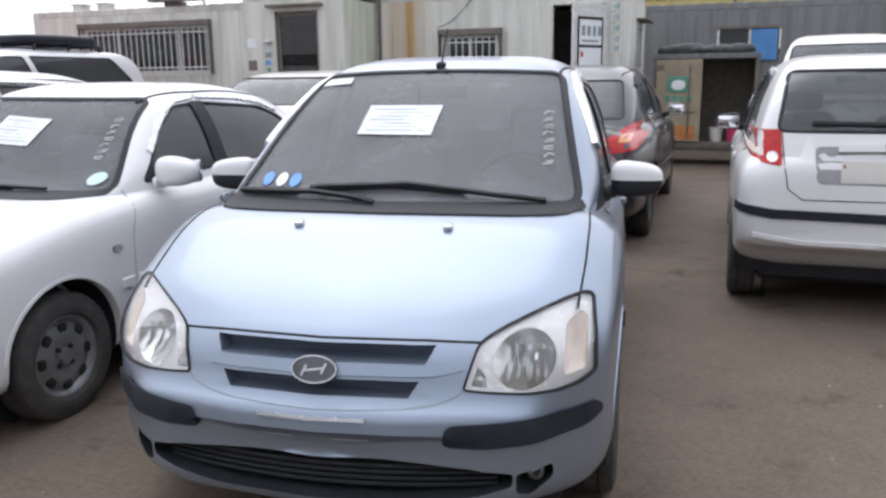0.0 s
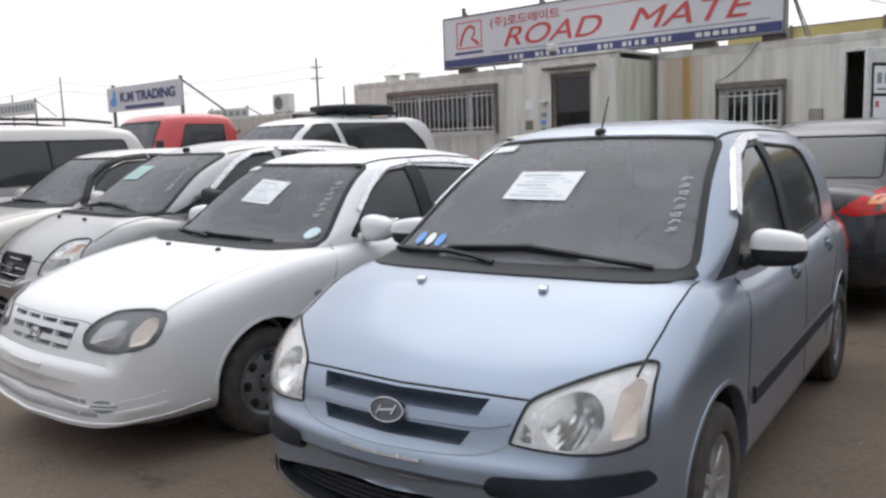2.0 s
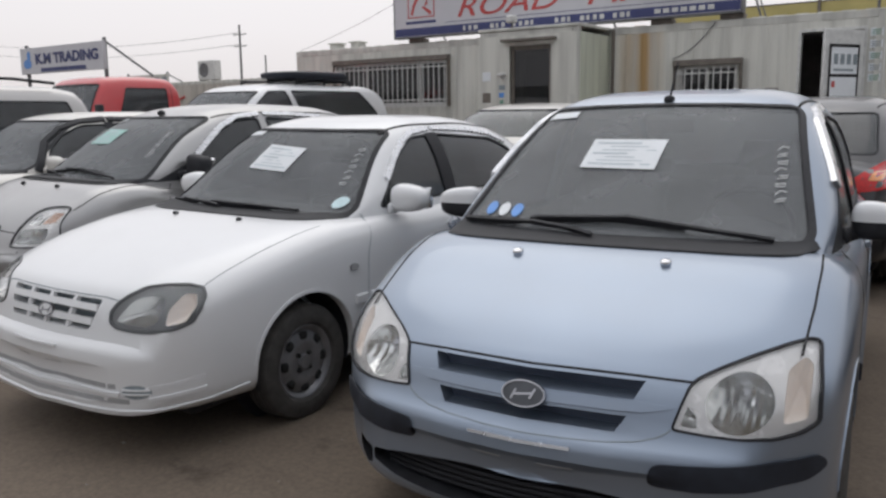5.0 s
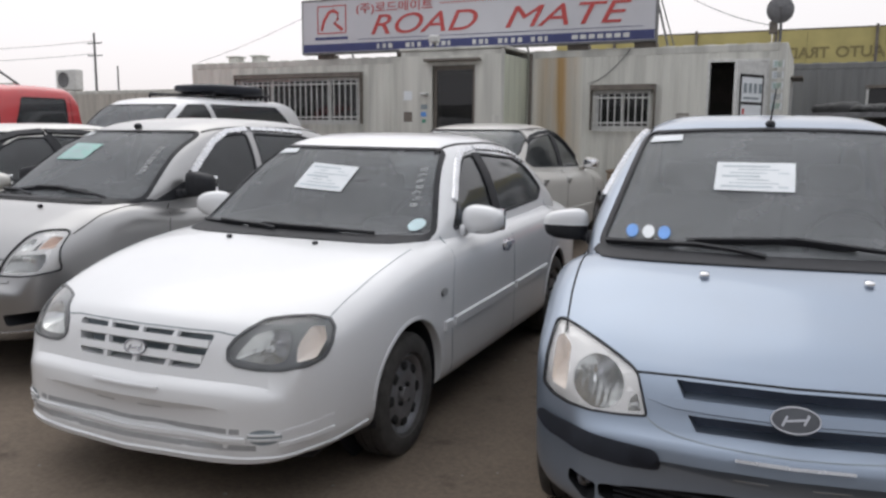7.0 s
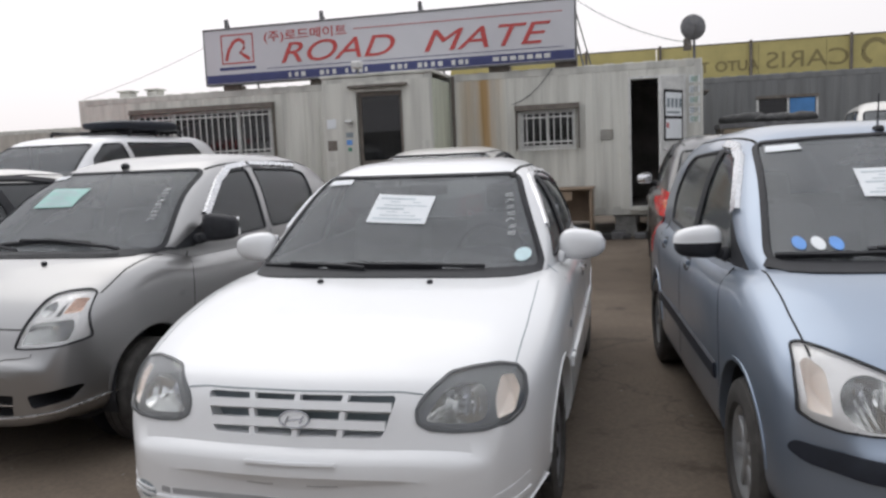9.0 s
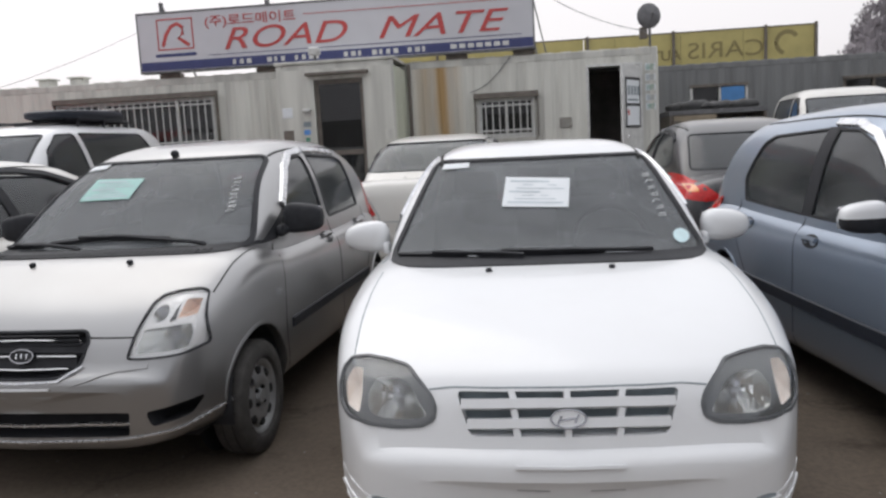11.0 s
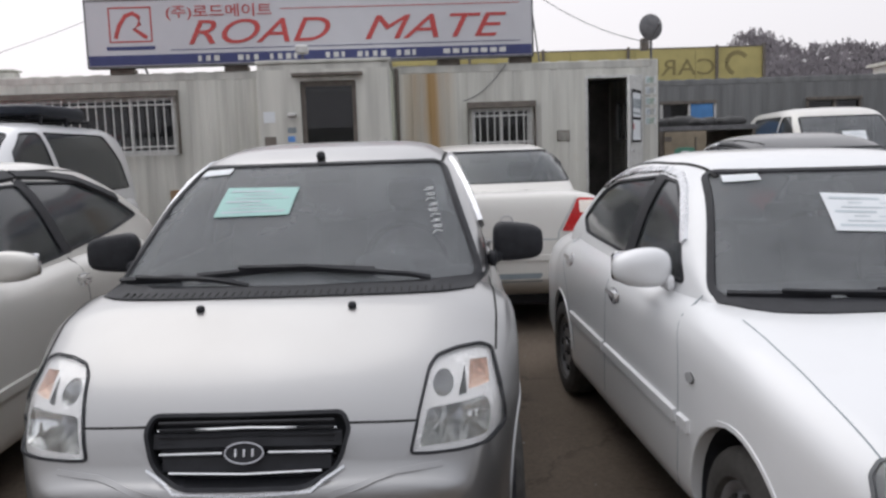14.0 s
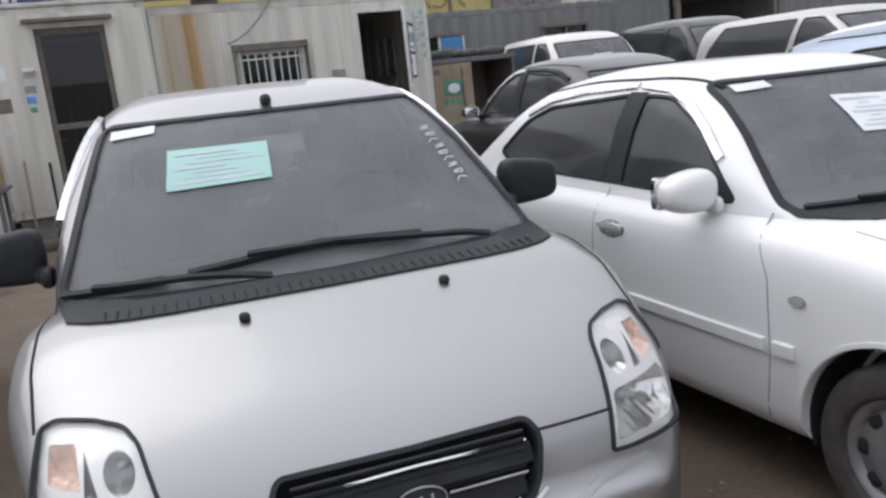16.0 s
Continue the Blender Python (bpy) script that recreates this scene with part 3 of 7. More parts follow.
# measures: low = (y, top, half width, underside, squareness); cab = (y, roof, half width)
HATCH_LAMP = rounded([(.408, .592), (.425, .65), (.442, .704), (.464, .72), (.515, .743), (.587, .77), (.662, .793), (.715, .803), (.742, .795), (.755, .705), (.758, .612), (.718, .590), (.657, .577), (.583, .575), (.495, .582)], .012, 3)
HATCH_SLOT_UP = [(-.303, .658), (.303, .658), (.327, .704), (-.327, .704)]
HATCH_SLOT_LOW = [(-.262, .572), (.262, .572), (.29, .615), (-.29, .615)]
HATCH_INTAKE = rounded([(-.545, .322), (-.45, .302), (-.25, .286), (.25, .286), (.45, .302), (.545, .322), (.548, .360), (.45, .380), (.2, .394), (-.2, .394), (-.45, .380), (-.548, .360)], .015)
HATCH_FOG = rounded([(.555, .358), (.648, .368), (.652, .328), (.59, .288), (.555, .30)], .012)
HATCH = dict(L=3.81, paint=BLUE, axles=(0.79, 3.215), r=0.285, arch=0.325, inset=0.09, belt=0.90, tumble=0.24, bow=0.16, zc=0.56, nose=0.20,
    low=[(0, .485, .47, .30, 6), (.012, .535, .56, .265, 6), (.04, .556, .63, .243, 6), (.06, .60, .65, .235, 5), (.08, .655, .69, .23, 4.9), (.11, .70, .73, .225, 4.9), (.16, .738, .775, .215, 5.0), (.25, .795, .803, .20, 5.6), (.43, .875, .817, .18, 6.2),
         (.63, .948, .825, .18, 6.6), (.85, .982, .83, .18, 7.2), (1.3, .95, .832, .18, 7), (3.0, .97, .83, .18, 7), (3.5, .98, .81, .26, 6), (3.7, .96, .79, .38, 6), (3.78, .90, .75, .42, 5), (3.81, .66, .70, .45, 5)],
    cab=[(.78, .966, .70), (.96, 1.064, .735), (1.157, 1.192, .76), (1.355, 1.316, .77), (1.52, 1.402, .772), (1.66, 1.464, .772), (1.80, 1.506, .772), (2.25, 1.540, .77), (2.9, 1.522, .765), (3.3, 1.492, .75), (3.48, 1.45, .74), (3.60, 1.36, .735), (3.71, 1.16, .72), (3.79, .92, .69)],
    ws=[(-.672, .985), (.672, .985), (.545, 1.447), (.28, 1.460), (0, 1.464), (-.28, 1.460), (-.545, 1.447)], ws_to=1.84,
    side=[[(1.24, .95), (2.12, .96), (2.12, 1.41), (1.90, 1.40), (1.68, 1.325), (1.45, 1.17)], [(2.2, .962), (3.05, .985), (3.14, 1.12), (3.0, 1.335), (2.88, 1.38), (2.2, 1.412)]],
    rw=[(-.60, 1.08), (.60, 1.08), (.55, 1.425), (-.55, 1.425)], rw_from=3.2, rear_seat=2.85,
    holes=[(HATCH_LAMP, .6, 3), (flip(HATCH_LAMP), .6, 3), (HATCH_SLOT_UP, .195, 0), (HATCH_SLOT_LOW, .14, 0), (HATCH_INTAKE, .2), (HATCH_FOG, .3), (flip(HATCH_FOG), .3)])
SEDAN_LAMP = rounded([(.405, .628), (.412, .59), (.45, .570), (.53, .562), (.62, .564), (.70, .577), (.735, .60), (.745, .65), (.735, .70), (.708, .728), (.65, .740), (.57, .738), (.50, .729), (.455, .695), (.42, .66)], .012, 3)
SEDAN_GRILLE = rounded([(-.298, .546), (.298, .546), (.34, .674), (-.34, .674)], .02)
SEDAN = dict(L=4.25, paint=WHITE, axles=(0.88, 3.32), r=0.28, arch=0.315, belt=0.88, tumble=0.27, bow=0.18, zc=0.54, nose=0.14, inset=0.11,
    low=[(0, .43, .46, .26, 6), (.008, .478, .56, .22, 6), (.030, .500, .62, .20, 6), (.056, .514, .655, .20, 5.6), (.066, .545, .662, .20, 4.8), (.085, .612, .68, .195, 4.4), (.11, .668, .695, .19, 4.2), (.15, .712, .72, .19, 4.1), (.24, .75, .758, .18, 4.8), (.4, .80, .79, .18, 5.6),
         (.7, .865, .822, .18, 6.6), (1.0, .912, .83, .18, 7.0), (1.2, .93, .833, .18, 7.2), (1.6, .938, .835, .18, 7.5), (3.2, .965, .83, .18, 7), (3.6, .96, .80, .18, 4.5), (4.1, .94, .74, .22, 4), (4.2, .88, .69, .26, 4), (4.25, .6, .6, .3, 4)],
    cab=[(1.05, .905, .69), (1.17, .935, .715), (1.27, .99, .73), (1.455, 1.125, .75), (1.60, 1.235, .757), (1.80, 1.355, .757), (1.95, 1.402, .757), (2.2, 1.430, .757), (2.5, 1.436, .757), (2.95, 1.398, .75), (3.25, 1.315, .735), (3.5, 1.18, .71), (3.75, 1.02, .68), (3.9, .905, .64)],
    ws=[(-.705, .93), (.705, .93), (.522, 1.35), (-.522, 1.35)], ws_to=1.93,
    side=[[(1.55, .95), (2.22, .97), (2.20, 1.318), (2.03, 1.305), (1.80, 1.19)], [(2.30, .972), (3.15, .995), (3.31, 1.06), (3.10, 1.215), (2.9, 1.28), (2.29, 1.322)]],
    rw=[(-.60, .98), (.60, .98), (.52, 1.285), (-.52, 1.285)], rw_from=2.95, rear_seat=2.9)
MINI_LAMP = rounded([(.463, .577), (.49, .69), (.516, .782), (.54, .806), (.60, .818), (.672, .82), (.708, .806), (.728, .722), (.741, .64), (.741, .60), (.682, .582), (.597, .576), (.517, .574)], .012, 3)
MINI_GRILLE = rounded([(-.18, .512), (.18, .512), (.262, .555), (.292, .655), (.272, .692), (-.272, .692), (-.292, .655), (-.262, .555)], .04)
MINI_INTAKE = rounded([(-.475, .266), (.475, .266), (.483, .365), (-.483, .365)], .012)
MINI_SIDE = rounded([(.565, .297), (.69, .318), (.725, .385), (.545, .362)], .02)
MINI = dict(L=3.495, paint=SILVER, axles=(0.68, 3.05), r=0.275, arch=0.31, belt=0.90, tumble=0.22, bow=0.16, zc=0.55, nose=0.09, inset=0.09,
    low=[(0, .46, .47, .26, 6), (.012, .51, .56, .22, 6), (.042, .532, .63, .20, 5.6), (.06, .57, .65, .20, 5), (.08, .63, .668, .195, 4.8), (.11, .68, .69, .19, 4.8), (.16, .735, .715, .19, 5), (.25, .80, .745, .18, 5.4), (.43, .88, .785, .18, 6.2),
         (.57, .932, .808, .18, 6.8), (.8, .960, .815, .18, 7.4), (1.2, .93, .815, .18, 6), (2.8, .96, .812, .18, 6), (3.2, .98, .77, .19, 5), (3.4, .95, .71, .22, 4.5), (3.47, .85, .65, .26, 4), (3.495, .6, .57, .32, 4)],
    cab=[(.73, .935, .69), (.95, 1.078, .725), (1.113, 1.192, .742), (1.25, 1.282, .748), (1.40, 1.353, .75), (1.50, 1.394, .75), (1.60, 1.43, .75), (1.75, 1.464, .75), (2.1, 1.494, .75), (2.7, 1.478, .745), (3.05, 1.42, .73), (3.24, 1.33, .715), (3.37, 1.13, .70), (3.45, .93, .66)],
    ws=[(-.70, .95), (.70, .95), (.548, 1.388), (-.548, 1.388)], ws_to=1.68,
    side=[[(1.2, .955), (2.02, .97), (2.02, 1.375), (1.8, 1.36), (1.6, 1.27), (1.4, 1.11)], [(2.1, .973), (2.85, .995), (2.82, 1.32), (2.7, 1.35), (2.1, 1.377)]],
    rw=[(-.56, 1.0), (.56, 1.0), (.50, 1.35), (-.50, 1.35)], rw_from=2.85, rear_seat=2.6,
    holes=[(MINI_LAMP, .6, 3), (flip(MINI_LAMP), .6, 3), (MINI_GRILLE, .17), (MINI_INTAKE, .13), (MINI_SIDE, .3), (flip(MINI_SIDE), .3)])


def scaled(s, **kw):
    d = dict(s)
    d.update(kw)
    return d


LARGE = scaled(SEDAN, L=4.5, axles=(0.9, 3.56), r=0.30, arch=0.335,
    low=[(y*1.06 if y < 4.2 else y+0.25, h*1.04, w*1.03, b, n) for y, h, w, b, n in SEDAN["low"]],
    cab=[(y*1.06, h*1.045, w*1.03) for y, h, w in SEDAN["cab"]], belt=0.915,
    ws=[(x*1.03, z*1.045) for x, z in SEDAN["ws"]], ws_to=2.16,
    side=[[(y*1.06, z*1.045) for y, z in w] for w in SEDAN["side"]],
    rw=[(x*1.02, z*1.05) for x, z in SEDAN["rw"]], rw_from=3.15, rear_seat=3.1)
SEDAN["holes"] = [(SEDAN_LAMP, .6, 3), (flip(SEDAN_LAMP), .6, 3), (SEDAN_GRILLE, .17, 0)]
SLEEK = scaled(LARGE, cab=[(1.12, .95, .71), (1.28, .995, .74), (1.45, 1.09, .76), (1.65, 1.235, .775), (1.85, 1.365, .78), (2.05, 1.448, .78), (2.4, 1.487, .78), (2.8, 1.492, .78), (3.2, 1.465, .77), (3.6, 1.365, .75), (3.9, 1.235, .73), (4.15, 1.10, .70), (4.3, 1.0, .66)],
    side=[[(1.60, .95), (2.42, .99), (2.30, 1.365), (2.05, 1.36), (1.85, 1.28), (1.68, 1.14)], [(2.50, 1.0), (3.2, 1.05), (3.75, 1.11), (3.5, 1.22), (3.0, 1.355), (2.37, 1.375)]],
    ws=[(-.725, .975), (.725, .975), (.535, 1.405), (-.535, 1.405)], ws_to=2.05, rw_from=3.5, rw=[(-.58, 1.06), (.58, 1.06), (.5, 1.36), (-.5, 1.36)])
BOXY = scaled(LARGE, low=[p for p in LARGE["low"] if p[0] < 3.3] + [(3.4, 1.02, .855, .18, 7), (3.85, 1.09, .84, .2, 7), (4.3, 1.095, .82, .28, 6.5), (4.42, 1.07, .80, .34, 6), (4.47, .98, .78, .38, 6), (4.5, .72, .74, .42, 6)],
    cab=[p for p in LARGE["cab"] if p[0] < 3.0] + [(3.127, 1.478, .77), (3.35, 1.44, .76), (3.55, 1.35, .745), (3.80, 1.19, .72), (3.98, 1.08, .69)],
    rw=[(-.66, 1.155), (.66, 1.155), (.58, 1.425), (-.58, 1.425)], rw_from=3.2)
LARGE_LAMP = [(x*1.03, z*1.04) for x, z in SEDAN_LAMP]
LARGE["holes"] = SLEEK["holes"] = BOXY["holes"] = [(LARGE_LAMP, .6, 3), (flip(LARGE_LAMP), .6, 3)]
VAN = dict(L=4.7, paint=VAN_SILVER, axles=(0.85, 3.65), r=0.32, arch=0.36, belt=1.02, tumble=0.13, bow=0.16, bowr=0.05, zc=0.6, nose=0.04, ncab=9,
    low=[(0, .55, .55, .32, 4), (.03, .75, .66, .25, 4), (.1, .87, .75, .22, 4), (.3, .97, .83, .2, 4.5), (.8, 1.06, .88, .2, 5), (1.2, 1.04, .90, .2, 6), (4.3, 1.05, .89, .22, 7), (4.6, 1.03, .85, .25, 6), (4.7, .8, .8, .32, 5)],
    cab=[(.55, 1.06, .78), (.75, 1.2, .82), (1.05, 1.5, .84), (1.4, 1.72, .85), (1.7, 1.79, .85), (2.4, 1.82, .85), (4.0, 1.81, .85), (4.4, 1.76, .84), (4.56, 1.5, .83), (4.68, 1.06, .82)],
    ws=[(-.74, 1.12), (.74, 1.12), (.65, 1.68), (-.65, 1.68)], ws_to=1.9,
    side=[[(1.2, 1.08), (1.95, 1.08), (1.95, 1.62), (1.5, 1.62)], [(2.03, 1.08), (4.38, 1.12), (4.2, 1.62), (2.03, 1.62)]],
    rw=[(-.62, 1.1), (.62, 1.1), (.6, 1.62), (-.6, 1.62)], rw_from=4.1, rear_seat=3.4)
WAGON = scaled(VAN, paint=WHITE,
    cab=[(.92, 1.09, .76), (1.12, 1.25, .80), (1.42, 1.52, .82), (1.70, 1.72, .83), (1.98, 1.82, .83), (2.5, 1.865, .83), (4.1, 1.86, .83), (4.42, 1.80, .82), (4.58, 1.6, .81), (4.68, 1.06, .80)],
    low=[(0, .55, .60, .38, 4), (.03, .75, .72, .3, 4), (.1, .90, .80, .27, 4), (.3, .99, .86, .25, 5), (.8, 1.05, .88, .25, 5), (1.3, 1.06, .89, .25, 6), (4.3, 1.05, .88, .25, 7), (4.6, 1.03, .85, .28, 6), (4.7, .8, .8, .35, 5)],
    ws=[(-.70, 1.16), (.70, 1.16), (.63, 1.73), (-.63, 1.73)], ws_to=2.1,
    side=[[(1.50, 1.10), (2.52, 1.10), (2.27, 1.74), (1.95, 1.73), (1.68, 1.55)], [(2.64, 1.10), (4.40, 1.13), (4.25, 1.42), (3.88, 1.75), (2.38, 1.745)]], dash=1.3)


# ---------- fittings that several cars share ----------
def both(fn):
    """Runs fn for the right and the left side with the sign and the side's view."""
    for sx, v in ((1, "S"), (-1, "L")):
        fn(sx, v)


def mx(poly, sx):
    return poly if sx > 0 else flip(poly)


def mirror_dish(name, outline, view, tree, material, parent, deep=0.03, off=0.012, flute=0.0):
    """A hollow mirror behind an opening of the lamp's mask, pressed with upright flutes."""
    d = VIEWS[view][1]
    pts = []
    for a, b in zip(outline, outline[1:] + outline[:1]):
        a, b = Vector(a), Vector(b)
        k = max(1, int((b - a).length / 0.005))
        pts += [a.lerp(b, j/k) for j in range(k)]
    edge = []
    for p in pts:
        q, n = onto(tree, view, p.x, p.y)
        edge.append(q - n*off)
    mid = sum(edge, Vector()) / len(edge)
    far = max(e.dot(d) for e in edge) + deep
    bm, rows = bmesh.new(), []
    for s in (1, .95, .89, .82, .74, .66, .58, .5, .42, .34, .26, .18, .1):
        row = []
        for e in edge:
            p = mid + (e - mid)*s
            out = far - (far - e.dot(d))*s**2.2
            if flute and s < .93 and p.z < mid.z + 0.022:
                out += flute*math.cos(p.x*2*math.pi/0.022)
            row.append(bm.verts.new(p + d*(out - p.dot(d))))
        rows.append(row)
    for r, q in zip(rows[:-1], rows[1:]):
        for i in range(len(r)):
            bm.faces.new([r[i], r[(i+1) % len(r)], q[(i+1) % len(r)], q[i]])
    bm.faces.new(rows[-1])
    return part(name, bm, material, parent, "", 60), mid + d*(far - mid.dot(d))


def head_lamp(c, tree, poly, openings, mask=None, seal=None, view="F", rim=0.008):
    """A clear lens over a moulded mask with its mirrors. openings: (outline, material, depth, flutes, bulb radius)."""
    lens = patch("headlight", poly, view, tree, LENS, c, 0.003, 0.004, 0.04, "clear moulded headlight")
    patch("lamp_mask", poly, view, tree, mask or BEZEL, lens, -0.009, 0.004, 0.02, "", [o[0] for o in openings])
    d = VIEWS[view][1]
    for outline, material, deep, flute, bulb in openings:
        _, low = mirror_dish("indicator" if material in (WINK, PEACH) else "lamp_mirror", outline, view, tree, material, lens, deep, 0.011, flute)
        if bulb:
            bm = bmesh.new()
            lathe(bm, [(0.004, bulb*1.25), (-0.016, bulb*1.15), (-0.02, bulb*0.8), (-0.026, bulb*0.55), (-0.03, 0.0)], 18, "y")
            part("bulb_shield", bm, BADGE, lens).matrix_basis = Matrix.Translation(low)
    ribbon("lamp_seal", poly + [poly[0]], view, tree, seal or RUBBER, lens, rim, 0.005, 0.01, "", 0.03)
    return lens


def wing_mirror(c, sx, x, y, z, size, cap, base, root, n=3.0, split=None):
    """A door mirror on a stalk; cap: its cover's material."""
    bm = bmesh.new()
    blob(bm, (0, 0, 0), size, n, None, 24, 14)
    for v in bm.verts:
        v.co.z *= 1 - 0.18*(v.co.x/size[0])*(1 if v.co.z > 0 else 0.6)
    ob = part("wing_mirror", bm, cap if split is None else base, c)
    ob.matrix_basis = pose(sx*x, y, z, 0, 0, 0) @ Matrix.Diagonal((sx, 1, 1, 1))
    if split is not None:
        bm = bmesh.new()
        blob(bm, (0, 0, 0), tuple(s*1.03 for s in size), n, None, 24, 14)
        for v in bm.verts:
            v.co.z *= 1 - 0.18*(v.co.x/size[0])*(1 if v.co.z > 0 else 0.6)
            v.co.z = max(v.co.z, split)
        part("mirror_cover", bm, cap, ob, "bright mirror cover")
    bm = bmesh.new()
    box(bm, -size[0]*0.86, size[0]*0.86, size[1]*0.8, size[1]*1.06, -size[2]*0.8, size[2]*0.75, 0.02, 2)
    part("mirror_glass", bm, CHROME, ob)
    bm = bmesh.new()
    q = [Vector((-(x - root[0]), root[1]-y, root[2]-z)), Vector((-size[0]*0.5, 0, -size[2]*0.55))]
    rod(bm, q[0], q[1], 0.03, 10, 0.022)
    blob(bm, q[0], (0.02, 0.05, 0.032), 3, None, 12, 8)
    part("mirror_foot", bm, base, ob)


def wiper(c, tree, blade, arm):
    ob = ribbon("wiper", arm, "F", tree, RUBBER, c, 0.016, 0.030, 0.014, "", 0.06)
    ribbon("wiper_blade", blade, "F", tree, RUBBER, ob, 0.020, 0.018, 0.018, "", 0.06)


def sheet(c, tree, poly, material, rows=7, name="paper_notice", label="printed paper notice on the windscreen"):
    """A printed sheet in the windscreen, with lines too small to read."""
    ob = patch(name, poly, "F", tree, material, c, 0.002, 0.002, 0.05, label)
    (a, b, cc, d) = [Vector(p) for p in poly]
    for i in range(rows):
        t = 0.14 + 0.72*i/(rows-1)
        l, r = a.lerp(d, t), b.lerp(cc, t)
        u0, u1 = 0.08 + 0.1*((i*7) % 3), 0.92 - 0.12*((i*5) % 4)
        h = (d - a) * (0.016 if i % 3 else 0.028)
        p = [l.lerp(r, u0) - h, l.lerp(r, u1) - h, l.lerp(r, u1) + h, l.lerp(r, u0) + h]
        patch("print_line", [tuple(x) for x in p], "F", tree, FAINT, ob, 0.003, 0.001, 0.08)
    return ob


def scrawl(c, tree, x0, z0, x1, z1, n):
    """A column of marker strokes on the glass."""
    for i in range(n):
        t = (i + 0.5)/n
        x, z, k = x0 + (x1-x0)*t, z0 + (z1-z0)*t, (z1-z0)/n*0.36
        sl = 0.014 if i % 2 else -0.01
        form = [[(-.014, -.5), (-.004, .6), (.013, .1)], [(-.013, .2), (.012, .5), (.010, -.5), (-.012, -.3)], [(-.012, -.4), (.012, -.1), (-.008, .4), (.013, .6)]][(i*7 + n) % 3]
        ribbon("marker_stroke", [(x + a*1.4 + sl*.2, z + b*k*1.25) for a, b in form], "F", tree, CHALK, c, 0.0042, 0.003, 0.003, "", 0.03)


def pillar_cover(c, ct, poly):
    """Black film on the pillar between the door windows."""
    both(lambda sx, v: patch("pillar_cover", poly, v, ct, RUBBER, c, 0.004, 0.006, 0.07))


def side_lines(c, tree, doors, material=None, width=0.006):
    """Shut lines of the doors: paths in the side view."""
    for p in doors:
        both(lambda sx, v: ribbon("door_gap", p, v, tree, material or GAP, c, width, 0.0012, 0.004))


def door_handle(c, tree, y, z, material, ring_mat=None):
    def one(sx, v):
        ob = patch("door_handle", ellipse(y, z, 0.085, 0.035), v, tree, ring_mat or RUBBER, c, 0.002, 0.004, 0.04)
        ribbon("handle_grip", [(y-0.075, z+0.008), (y, z+0.013), (y+0.075, z+0.008)], v, tree, material, ob, 0.024, 0.022, 0.02, "", 0.03)
    both(one)


def emblem(c, tree, view, x, z, rx, rz, field=None, name="emblem", lift=0.0):
    ob = patch(name, ellipse(x, z, rx, rz, 28), view, tree, field or RUBBER, c, 0.010 + lift, 0.014 + lift, 0.03)
    p = ellipse(x, z, rx, rz, 32)
    ribbon("emblem_rim", p + [p[0]], view, tree, BADGE, ob, 0.006, 0.014 + lift, 0.012 + lift, "", 0.02)
    return ob


def tail_lamp(c, tree, poly, inner=None, view="R"):
    for sx in (1, -1):
        lamp = patch("tail_lamp", mx(poly, sx), view, tree, LENS_RED, c, 0.008, 0.02, 0.05, "red tail lamp")
        if inner:
            patch("reversing_lamp", mx(inner[0], sx), view, tree, inner[1], lamp, 0.011, 0.006, 0.04)


def plate_bar(c, tree, view, z0, z1, w, material):
    ribbon("plate_holder", [(-w, z1), (w, z1)], view, tree, material, c, 0.012, 0.012, 0.014)
    ribbon("plate_holder_edge", [(-w, z0), (-w*.4, z0)], view, tree, SHADE_GAP, c, 0.004, 0.002, 0.004)
    ribbon("plate_holder_edge", [(w*.35, z0), (w, z0)], view, tree, SHADE_GAP, c, 0.004, 0.002, 0.004)


def grid_back(c, poly, depth, name="grille_backing", material=None):
    """The dark bottom of an opening."""
    bm = bmesh.new()
    v, tri = fill(poly, 0.2)
    vs = [bm.verts.new((p.x, depth, p.y)) for p in v]
    for t in tri:
        bm.faces.new([vs[i] for i in t])
    part(name, bm, material or RUBBER, c)


